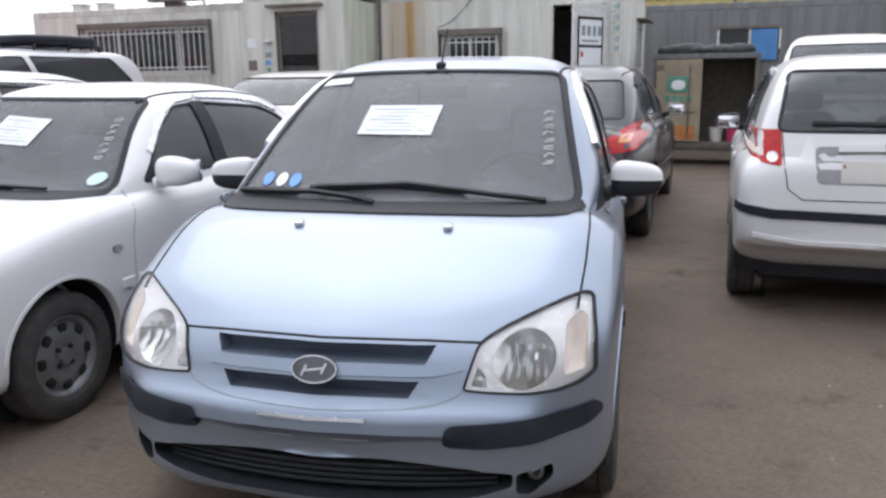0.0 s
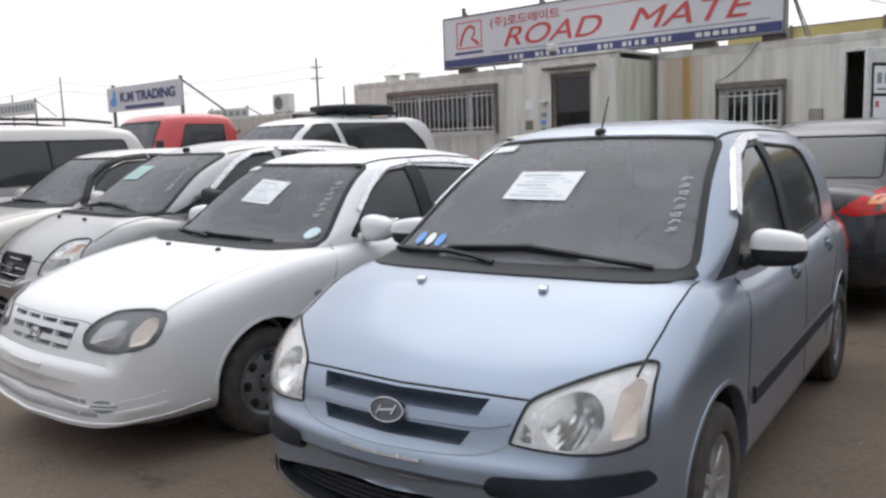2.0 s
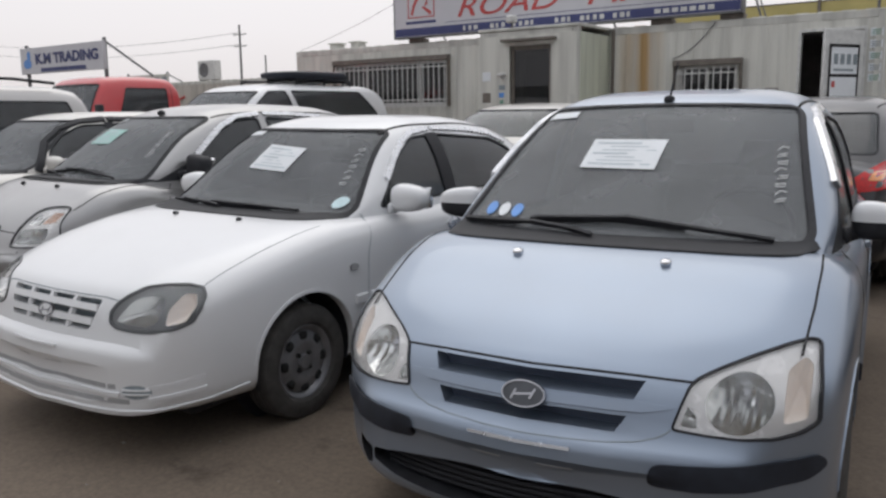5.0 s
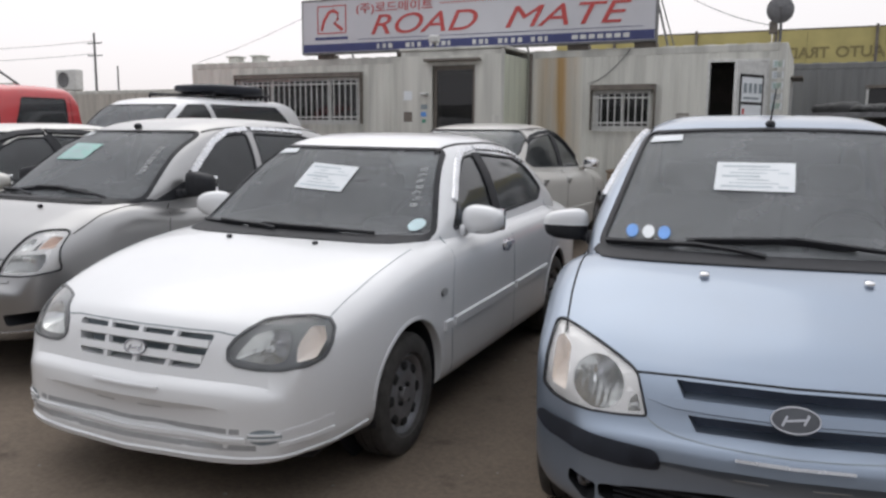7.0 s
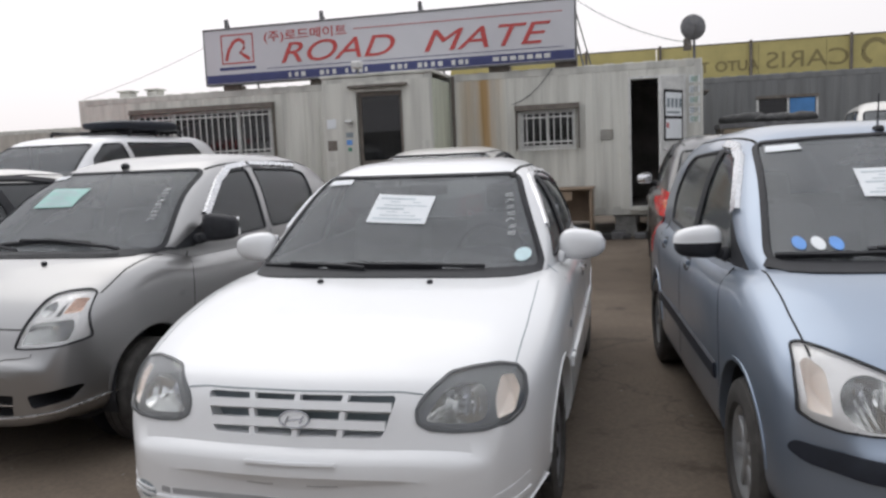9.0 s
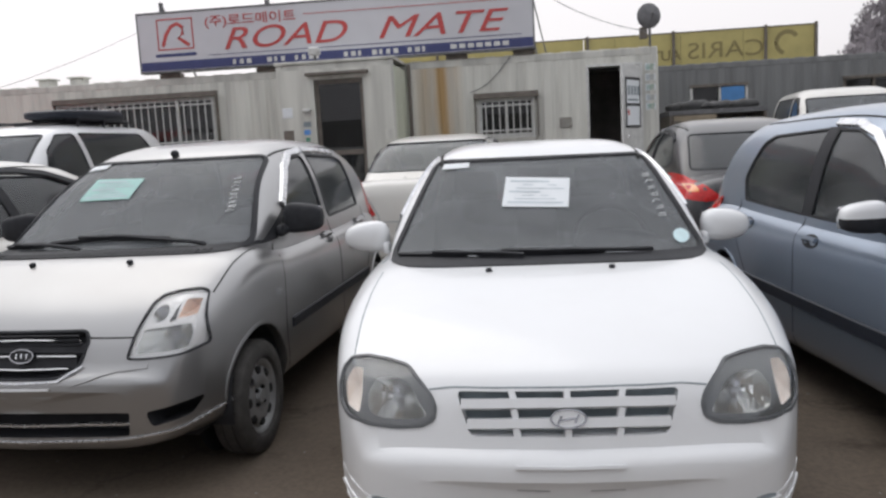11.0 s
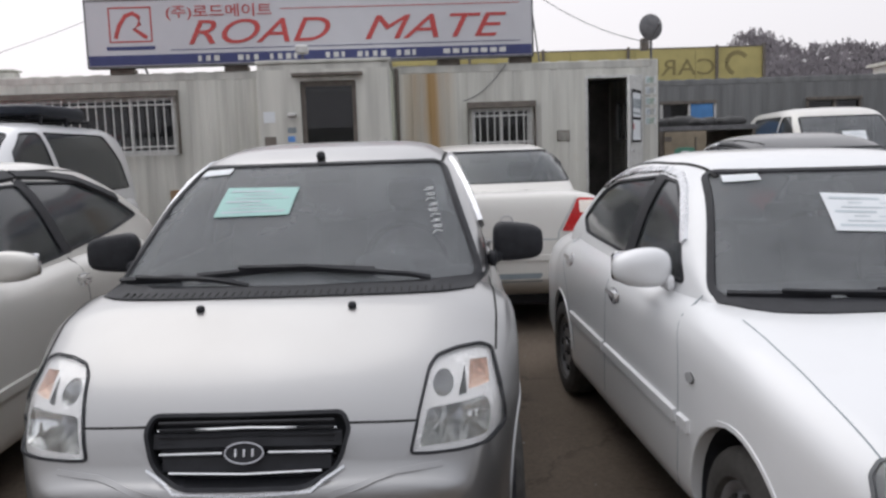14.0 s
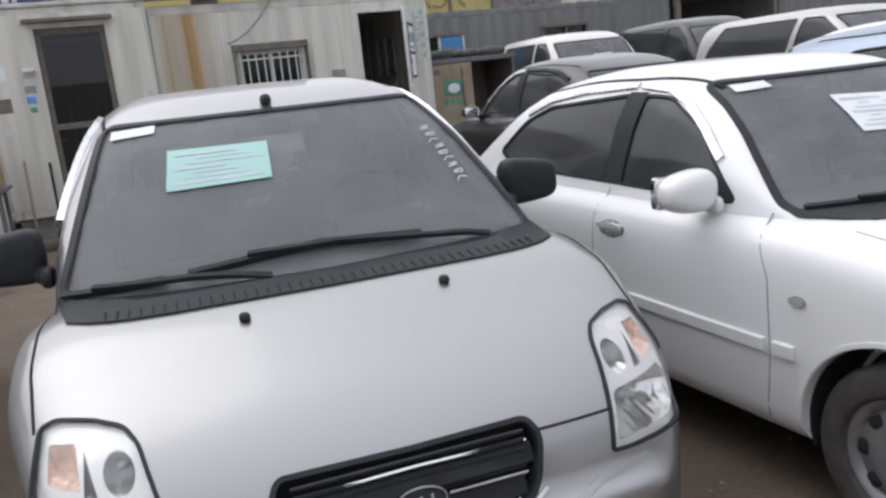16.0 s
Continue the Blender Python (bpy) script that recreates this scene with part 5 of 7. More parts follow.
def hatch_rear(c, t, ct):
    """Tail of the white hatchback."""
    p = WHITE
    for sx in (1, -1):
        lp = mx(rounded([(.565, .885), (.66, .90), (.745, .935), (.765, 1.0), (.74, 1.06), (.69, 1.088), (.58, 1.09)], .025), sx)
        lamp = patch("tail_lamp", lp, "R", t, LENS_RED, c, 0.006, 0.02, 0.04, "red tail lamp")
        patch("reversing_lamp", mx(ellipse(.62, .935, .03, .03), sx), "R", t, BRIGHT, lamp, 0.009, 0.006, 0.03)
        patch("tail_indicator", mx(rounded([(.665, .935), (.74, .955), (.752, .99), (.67, .985)], .01), sx), "R", t, WINK, lamp, 0.009, 0.006, 0.03)
        ribbon("tailgate_gap", [(sx*.575, 1.08), (sx*.555, .90), (sx*.53, .76), (sx*.45, .70)], "R", t, GAP, c, 0.007, 0.002, 0.005)
        wing_mirror(c, sx, .87, 1.37, 1.025, (.10, .055, .068), RUBBER, RUBBER, (.755, 1.36, .97), 3.2)
        v = "S" if sx > 0 else "L"
        ribbon("window_visor", [(1.38, 1.15), (1.55, 1.275), (1.72, 1.375), (1.92, 1.428), (2.15, 1.44)], v, ct, BRIGHT, c, 0.05, 0.02, 0.02)
        ribbon("window_visor", [(2.2, 1.44), (2.6, 1.43), (2.9, 1.405)], v, ct, BRIGHT, c, 0.04, 0.02, 0.02)
        head_lamp(c, t, mx(HATCH_LAMP, sx), [(mx(ellipse(.570, .662, .085, .077, 30), sx), MIRROR, .035, .003, .016)])
    ribbon("tailgate_gap", [(-.45, .70), (.45, .70)], "R", t, GAP, c, 0.007, 0.002, 0.005)
    ribbon("bumper_strip", [(-.80, .645), (-.6, .615), (0, .605), (.6, .615), (.80, .645)], "R", t, STRIP, c, 0.06, 0.012, 0.02, "dark slate bumper strip")
    # flat grey patch paints the shade of the plate hollow
    patch("plate_recess", rounded([(-.38, .79), (.38, .79), (.40, 1.0), (-.40, 1.0)], .04), "R", t, SHADE_GAP, c, 0.001, 0.006, 0.05)
    for x, z in ((-.24, .90), (-.20, .95), (.23, .89)):
        patch("rust_stain", ellipse(x, z, .022, .016), "R", t, HOOD_RUST, c, 0.003, 0.004, 0.03)
    patch("plate_panel", rounded([(-.26, .80), (.26, .80), (.26, .92), (-.26, .92)], .01), "R", t, WARM_WHITE, c, 0.004, 0.008, 0.05)
    ribbon("tailgate_handle", [(-.28, .99), (0, .995), (.28, .99)], "R", t, p, c, 0.05, 0.02, 0.03)
    emblem(c, t, "R", 0, 1.005, .05, .026, BRIGHT, lift=.018)
    ribbon("rear_wiper", [(-.02, 1.12), (.42, 1.125)], "R", ct, RUBBER, c, 0.022, 0.022, 0.02)
    ribbon("bumper_lip", [(-.7, .49), (-.45, .455), (0, .45), (.45, .455), (.7, .49)], "R", t, p, c, 0.03, 0.012, 0.02)
    for pts in (HATCH_SLOT_UP, HATCH_SLOT_LOW):
        grid_back(c, pts, .15)
    side_lines(c, t, [[(1.13, .24), (1.11, .55), (1.14, .80), (1.22, .93)], [(2.16, .24), (2.16, .95)], [(2.72, .40), (2.92, .66), (3.02, .80), (3.12, .98)]])
    door_handle(c, t, 1.98, .845, p)
    door_handle(c, t, 2.82, .86, p)


def van_details(c, t, ct):
    p = VAN_SILVER
    for s in (1, -1):
        v = "S" if s > 0 else "L"
        bm = bmesh.new()
        pts = [(s*.66, 1.5, 1.80), (s*.68, 1.7, 1.87), (s*.69, 2.6, 1.89), (s*.69, 3.6, 1.88), (s*.68, 4.1, 1.84)]
        for a, b in zip(pts[:-1], pts[1:]):
            rod(bm, a, b, .018, 8)
        part("roof_rail", bm, RUBBER, c)
        wing_mirror(c, s, .98, 1.15, 1.15, (.10, .06, .09), RUBBER, RUBBER, (.86, 1.2, 1.1), 3.5)
        ribbon("window_pillar", [(2.0, 1.05), (2.0, 1.64)], v, ct, p, c, 0.06, 0.004, 0.012)
        ribbon("pane_joint", [(3.25, 1.09), (3.22, 1.62)], v, ct, RUBBER, c, 0.03, 0.002, 0.006)
        patch("tail_lamp", [(4.5, .85), (4.62, .85), (4.6, 1.15), (4.5, 1.2)], v, t, LENS_RED, c, 0.004, 0.01, 0.06)
    side_lines(c, t, [[(1.15, .3), (1.12, .7), (1.16, 1.05)], [(2.0, .3), (2.0, 1.06)], [(3.2, .5), (3.25, 1.06)], [(2.0, .62), (3.22, .62)]])
    door_handle(c, t, 1.85, .92, p, RUBBER)
    door_handle(c, t, 2.18, .92, p, RUBBER)


def roof_box(c, ct):
    """A dark box and its bars on the roof of the estate."""
    bm = bmesh.new()
    blob(bm, (0, 0, 0), (.34, .74, .075), 4.5, None, 32, 14)
    for v in bm.verts:
        v.co.z *= 1 - .25*max(0, -v.co.y)/.78
    ob = part("roof_box", bm, STRIP, c, "dark grey roof box")
    ob.matrix_basis = pose(.30, 3.1, 1.985)
    for y in (2.6, 3.2, 3.8):
        bm = bmesh.new()
        rod(bm, (-.62, y, 1.905), (.62, y, 1.905), .016, 8)
        for x in (-.6, .6):
            rod(bm, (x, y, 1.78), (x, y, 1.905), .016, 8)
        part("roof_bar", bm, RUBBER, c)
    for x in (-.5, 0.1, .5):
        bm = bmesh.new()
        rod(bm, (x, 2.5, 1.925), (x, 4.0, 1.925), .014, 8)
        part("roof_bar", bm, RUBBER, c)
    for s in (1, -1):
        wing_mirror(c, s, .96, 1.75, 1.15, (.10, .06, .08), WHITE, RUBBER, (.84, 1.8, 1.1), 3.5)


def red_truck():
    spec = scaled(VAN, L=1.95, paint=RED, axles=(.75,), r=.33, arch=.36, belt=1.12, tint=TINT,
        low=[(0, .8, .72, .4, 5), (.03, .95, .78, .35, 5), (.1, 1.08, .82, .32, 6), (.4, 1.16, .84, .32, 7), (1.85, 1.16, .84, .32, 8), (1.95, 1.1, .82, .36, 8)],
        cab=[(.02, 1.14, .80), (.12, 1.35, .81), (.30, 1.75, .82), (.45, 1.98, .82), (.6, 2.05, .82), (1.2, 2.08, .82), (1.7, 2.06, .82), (1.85, 1.95, .82), (1.92, 1.3, .81)],
        ws=[(-.72, 1.24), (.72, 1.24), (.66, 1.93), (-.66, 1.93)], ws_to=.8, tumble=.1, bow=.10, bowr=.03,
        side=[[(.62, 1.22), (1.6, 1.22), (1.6, 1.88), (.86, 1.88)]], rw=[(-.5, 1.4), (.5, 1.4), (.5, 1.85), (-.5, 1.85)], rw_from=1.5, dash=.3, rear_seat=1.7, mirror_y=.7)
    c, t, ct = car(spec, pose(-11.2, 7.25, 0, 0, 0, 0), "red cab-over light truck with a flat bed", category="truck", name="truck")
    for s in (1, -1):
        bm = bmesh.new()
        rod(bm, (s*.83, .35, 1.15), (s*1.02, .25, 1.3), .015, 8)
        box(bm, s*1.0-.09, s*1.0+.09, .2, .26, 1.25, 1.62, .02, 2)
        part("wing_mirror", bm, RUBBER, c)
        ribbon("door_gap", [(.6, .45), (.6, 1.2)], "S" if s > 0 else "L", t, GAP, c, .01, .002, .005)
        ribbon("door_gap", [(1.68, .45), (1.68, 1.9)], "S" if s > 0 else "L", ct, GAP, c, .01, .002, .005)
        ribbon("body_stripe", [(.3, .9), (1.9, .9)], "S" if s > 0 else "L", t, WHITE, c, .05, .002, .005)
    for dims, mt in (((-.85, .85, 2.05, 5.0, .80, .90), RED), ((-.85, -.80, 2.05, 5.0, .90, 1.28), RED), ((.80, .85, 2.05, 5.0, .90, 1.28), RED), ((-.8, .8, 2.05, 2.1, .9, 1.5), RED), ((-.8, .8, 4.95, 5.0, .9, 1.28), RED)):
        bm = bmesh.new()
        box(bm, *dims, .01, 1)
        part("flat_bed", bm, mt, c)
    bm = bmesh.new()
    box(bm, -.4, .4, 1.6, 4.9, .5, .8, .02, 1)
    part("chassis", bm, RUBBER, c)
    for s in (1, -1):
        wheel(c, s*.72, 4.0, .33, s, z=ground_z(11.25))


# ---------- ground, sky line ----------
def ground_material():
    m, n, l, bs = nodes("dusty_yard_ground")
    big, mid, fine = noisy(n, l, 0.35, 6.0, 0.6), noisy(n, l, 2.2, 6.0, 0.65), noisy(n, l, 45.0, 4.0, 0.7)
    base = ramp(n, l, big.outputs[0], [(0.3, (0.112, 0.086, 0.064)), (0.5, (0.150, 0.118, 0.089)), (0.72, (0.195, 0.156, 0.120))])
    spots = ramp(n, l, mid.outputs[0], [(0.30, (0.32, 0.31, 0.30)), (0.40, (0.86, 0.86, 0.86)), (0.62, (1, 1, 1)), (0.8, (1.2, 1.19, 1.17))])
    mulx = n.new("ShaderNodeMix")
    mulx.data_type, mulx.blend_type = "RGBA", "MULTIPLY"
    mulx.inputs[0].default_value = 0.75
    l.new(base.outputs[0], mulx.inputs[6])
    l.new(spots.outputs[0], mulx.inputs[7])
    grit = ramp(n, l, fine.outputs[0], [(0.35, (0.75, 0.75, 0.75)), (0.65, (1.15, 1.15, 1.15))])
    mul2 = n.new("ShaderNodeMix")
    mul2.data_type, mul2.blend_type = "RGBA", "MULTIPLY"
    mul2.inputs[0].default_value = 0.8
    l.new(mulx.outputs[2], mul2.inputs[6])
    l.new(grit.outputs[0], mul2.inputs[7])
    # cracks
    tc, vo = n.new("ShaderNodeTexCoord"), n.new("ShaderNodeTexVoronoi")
    vo.feature, vo.inputs["Scale"].default_value = "DISTANCE_TO_EDGE", 0.24
    wob = noisy(n, l, 1.5, 5.0, 0.7)
    addv = n.new("ShaderNodeVectorMath")
    addv.operation = "MULTIPLY_ADD"
    l.new(wob.outputs[1], addv.inputs[0])
    addv.inputs[1].default_value = (0.9, 0.9, 0.0)
    l.new(tc.outputs["Object"], addv.inputs[2])
    l.new(addv.outputs[0], vo.inputs["Vector"])
    crack = ramp(n, l, vo.outputs["Distance"], [(0.0, (0.5, 0.5, 0.5)), (0.006, (1, 1, 1))])
    mul3 = n.new("ShaderNodeMix")
    mul3.data_type, mul3.blend_type = "RGBA", "MULTIPLY"
    mul3.inputs[0].default_value = 0.7
    l.new(mul2.outputs[2], mul3.inputs[6])
    l.new(crack.outputs[0], mul3.inputs[7])
    l.new(mul3.outputs[2], bs.inputs["Base Color"])
    bs.inputs["Roughness"].default_value = 0.92
    bump(n, l, fine.outputs[0], bs, 0.5, 0.006)
    return m


def sheet_steel(name, col, rust=0.35, stain_x=None):
    """Painted container steel with streaks of rust and dirt running down."""
    m, n, l, bs = nodes(name)
    tc, mp = n.new("ShaderNodeTexCoord"), n.new("ShaderNodeMapping")
    mp.inputs["Scale"].default_value = (5.0, 5.0, 0.35)
    l.new(tc.outputs["Object"], mp.inputs["Vector"])
    st = n.new("ShaderNodeTexNoise")
    st.inputs["Scale"].default_value, st.inputs["Detail"].default_value = 1.0, 6.0
    l.new(mp.outputs[0], st.inputs["Vector"])
    blot = noisy(n, l, 0.9, 6.0, 0.65)
    grime = ramp(n, l, st.outputs[0], [(0.35, tuple(c*0.78 for c in col)), (0.55, col), (0.75, tuple(min(1, c*1.1) for c in col))])
    mask = n.new("ShaderNodeMath")
    mask.operation = "MULTIPLY"
    a = ramp(n, l, st.outputs[0], [(0.58, (0, 0, 0)), (0.72, (1, 1, 1))])
    b = ramp(n, l, blot.outputs[0], [(0.55, (0, 0, 0)), (0.75, (rust, rust, rust))])
    l.new(a.outputs[0], mask.inputs[0])
    l.new(b.outputs[0], mask.inputs[1])
    src = mask.outputs[0]
    if stain_x is not None:
        sep = n.new("ShaderNodeSeparateXYZ")
        l.new(tc.outputs["Object"], sep.inputs[0])
        d, g, mx2, sm = (n.new("ShaderNodeMath") for _ in range(4))
        d.operation, d.inputs[1].default_value = "SUBTRACT", stain_x
        l.new(sep.outputs[0], d.inputs[0])
        g.operation = "ABSOLUTE"
        l.new(d.outputs[0], g.inputs[0])
        near = ramp(n, l, g.outputs[0], [(0.10, (1, 1, 1)), (0.45, (0, 0, 0))])
        sm.operation = "MULTIPLY"
        l.new(near.outputs[0], sm.inputs[0])
        s2 = ramp(n, l, st.outputs[0], [(0.35, (0.25, 0.25, 0.25)), (0.6, (1, 1, 1))])
        l.new(s2.outputs[0], sm.inputs[1])
        mx2.operation = "MAXIMUM"
        l.new(src, mx2.inputs[0])
        l.new(sm.outputs[0], mx2.inputs[1])
        src = mx2.outputs[0]
    l.new(blend(n, l, src, grime.outputs[0], (0.42, 0.27, 0.12)), bs.inputs["Base Color"])
    bs.inputs["Roughness"].default_value = 0.62
    f = noisy(n, l, 30.0, 3.0)
    bump(n, l, f.outputs[0], bs, 0.15, 0.004)
    return m


GROUND = ground_material()
CONT = sheet_steel("grey_green_container_steel", (0.66, 0.655, 0.60), 0.5, -4.15)
CONT_GREEN = sheet_steel("pale_green_container_steel", (0.58, 0.61, 0.50), 0.3)
GREYC = sheet_steel("dark_grey_container_steel", (0.19, 0.195, 0.195), 0.15)
CREAMC = sheet_steel("cream_container_steel", (0.5, 0.47, 0.42), 0.3)
RAIL = sheet_steel("container_rail_steel", (0.60, 0.595, 0.55), 0.5)
FRAME = plain("window_frame_white", (0.62, 0.62, 0.60), 0.5, 0.0, 0.15, 12)
BAR = plain("white_steel_bar", (0.66, 0.66, 0.64), 0.45, 0.2, 0.2, 25)
HOOD = plain("weathered_brown_steel", (0.16, 0.14, 0.12), 0.7, 0.0, 0.3, 9)
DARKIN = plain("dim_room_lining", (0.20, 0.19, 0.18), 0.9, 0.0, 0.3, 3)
PANE = glass("office_window_glass", (0.30, 0.30, 0.30), haze=0.025)
CURTAIN = plain("dull_curtain", (0.13, 0.11, 0.09), 0.9, 0.0, 0.4, 5)
SIGNW = plain("sign_white", (0.60, 0.60, 0.63), 0.45, 0.0, 0.04, 1.5)
SIGNRED = plain("sign_red", (0.52, 0.075, 0.07), 0.5, 0.0, 0.08, 6)
SIGNBLUE = plain("sign_navy", (0.05, 0.06, 0.17), 0.5, 0.0, 0.1, 4)
STICKER = plain("blue_sticker", (0.12, 0.3, 0.68), 0.5)
YELLOW = plain("sign_yellow", (0.50, 0.43, 0.17), 0.6, 0.0, 0.12, 2)
OCHRE = plain("sign_ochre", (0.26, 0.215, 0.09), 0.6, 0.0, 0.12, 2)
STEEL = plain("grey_steel", (0.17, 0.17, 0.175), 0.6, 0.3, 0.3, 10)
BLUEP = plain("blue_panel", (0.08, 0.25, 0.55), 0.5, 0.0, 0.15, 5)
CREAM = plain("cream_panel", (0.30, 0.25, 0.18), 0.6, 0.0, 0.2, 4)
WOOD = plain("desk_board", (0.27, 0.20, 0.14), 0.55, 0.0, 0.2, 5)
CARD = plain("cardboard", (0.33, 0.22, 0.13), 0.85, 0.0, 0.15, 6)
PINK = plain("pink_plastic", (0.62, 0.05, 0.16), 0.45, 0.0, 0.1, 8)
TARP = plain("dark_tarpaulin", (0.05, 0.05, 0.05), 0.7, 0.0, 0.4, 6, 0, 0.004)
GREENP = plain("dull_green", (0.10, 0.28, 0.20), 0.6, 0.0, 0.2, 8)
ORANGE = plain("faded_orange", (0.55, 0.22, 0.07), 0.7, 0.0, 0.3, 5)
BLOCK = plain("concrete_block", (0.24, 0.235, 0.225), 0.9, 0.0, 0.25, 9, 0, 0.003)
# paler than bare wood: distance haze is put into this colour
WOODS = plain("hazed_winter_woods", (0.27, 0.25, 0.265), 0.95, 0.0, 0.3, 0.25)

def slab(*dims):
    bm = bmesh.new()
    box(bm, *dims, .01, 1)
    return bm


bm = bmesh.new()
bmesh.ops.create_grid(bm, x_segments=120, y_segments=120, size=1)
for v in bm.verts:
    r = 600 * max(abs(v.co.x), abs(v.co.y))**2.2 / max(1e-6, max(abs(v.co.x), abs(v.co.y)))
    v.co.x, v.co.y = v.co.x*r - 3, v.co.y*r + 6
    v.co.z = ground_z(v.co.y)
tagged(part("ground", bm, GROUND), "dusty grey-brown yard ground with stains and cracks", "ground", kind="structure")


# Added walls, never in view: they block low light from behind and the east.
tagged(part("shade_wall", slab(-40, 8.3, -5.3, -5.0, -.1, 2.5), BLOCK), "plain grey wall added out of view to block low sky light", "wall", kind="structure")
tagged(part("shade_wall", slab(8.0, 8.3, -5.0, 6.0, -.1, 3.5), BLOCK), "plain grey wall added out of view to block low sky light", "wall", kind="structure")

# ---------- containers ----------
def corrugated(name, x0, x1, z0, z1, openings, material, parent, m=None, pitch=0.28, amp=0.018, thick=0.035):
    """A ribbed steel wall with its openings cut through, standing along x and facing -y."""
    xs, x = {x0, x1}, x0
    while x < x1:
        xs |= {min(x + pitch*k, x1) for k in (0, 0.36, 0.5, 0.86)}
        x += pitch
    zs = {z0, z1}
    for a, b, c, d in openings:
        xs |= {a, b}
        zs |= {c, d}
    xs, zs = sorted(xs), sorted(zs)

    def dep(x):
        u = ((x - x0)/pitch) % 1.0
        return amp * (0 if u <= 0.36 else (u-0.36)/0.14 if u < 0.5 else 1 if u <= 0.86 else 1-(u-0.86)/0.14)
    bm = bmesh.new()
    g = {(i, j): bm.verts.new((x, dep(x), z)) for i, x in enumerate(xs) for j, z in enumerate(zs)}
    for i in range(len(xs)-1):
        if xs[i+1] - xs[i] < 1e-5:
            continue
        for j in range(len(zs)-1):
            cx, cz = (xs[i]+xs[i+1])/2, (zs[j]+zs[j+1])/2
            if any(a < cx < b and c < cz < d for a, b, c, d in openings):
                continue
            bm.faces.new([g[i, j], g[i+1, j], g[i+1, j+1], g[i, j+1]])
    bmesh.ops.delete(bm, geom=[v for v in bm.verts if not v.link_faces], context="VERTS")
    bmesh.ops.solidify(bm, geom=bm.faces[:], thickness=-thick)
    ob = part(name, bm, material, parent, "", 20)
    if m:
        ob.matrix_basis = m
    return ob


def bar_part(name, parent, material, *dims, bev=0.004, label=""):
    bm = bmesh.new()
    box(bm, *dims, bev, 1)
    return part(name, bm, material, parent, label)


def container(name, label, x0, x1, y0, y1, z0, z1, material, front=(), right=(), roof=None, rail=None):
    c = thing(name, pose(0, 0, 0), label, "container")
    rail = rail or RAIL
    corrugated("front_wall", x0+.06, x1-.06, z0+.1, z1-.12, front, material, c, pose(0, y0+.02, 0))
    corrugated("back_wall", x0+.06, x1-.06, z0+.1, z1-.12, (), material, c, pose(0, y1-.06, 0))
    L = y1 - y0
    corrugated("end_wall", .06, L-.06, z0+.1, z1-.12, right, material, c, pose(x1-.02, y0, 0, 0, 0, 90))
    corrugated("end_wall", .06, L-.06, z0+.1, z1-.12, (), material, c, pose(x0+.02, y1, 0, 0, 0, -90))
    for x in (x0, x1-.12):
        for y in (y0, y1-.12):
            bar_part("corner_post", c, rail, x, x+.12, y, y+.12, z0, z1, bev=.012)
    for y in (y0, y1-.1):
        bar_part("top_rail", c, rail, x0+.12, x1-.12, y-.004, y+.1, z1-.12, z1-.004, bev=.01)
        bar_part("bottom_rail", c, rail, x0+.12, x1-.12, y-.004, y+.1, z0, z0+.14, bev=.01)
    for x in (x0, x1-.1):
        bar_part("top_rail", c, rail, x-.004, x+.104, y0+.12, y1-.12, z1-.12, z1-.004, bev=.01)
    bm = bmesh.new()
    n = int((x1-x0)/.3)
    for i in range(n):
        a = x0 + (x1-x0)*i/n
        box(bm, a+.02, a + (x1-x0)/n*.62, y0+.06, y1-.06, z1-.03, z1+.012)
    box(bm, x0+.05, x1-.05, y0+.08, y1-.08, z1-.07, z1-.02)
    part("roof", bm, material, c)
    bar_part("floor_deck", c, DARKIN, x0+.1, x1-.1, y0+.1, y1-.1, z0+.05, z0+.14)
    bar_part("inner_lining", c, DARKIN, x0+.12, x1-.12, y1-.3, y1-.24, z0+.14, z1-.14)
    return c


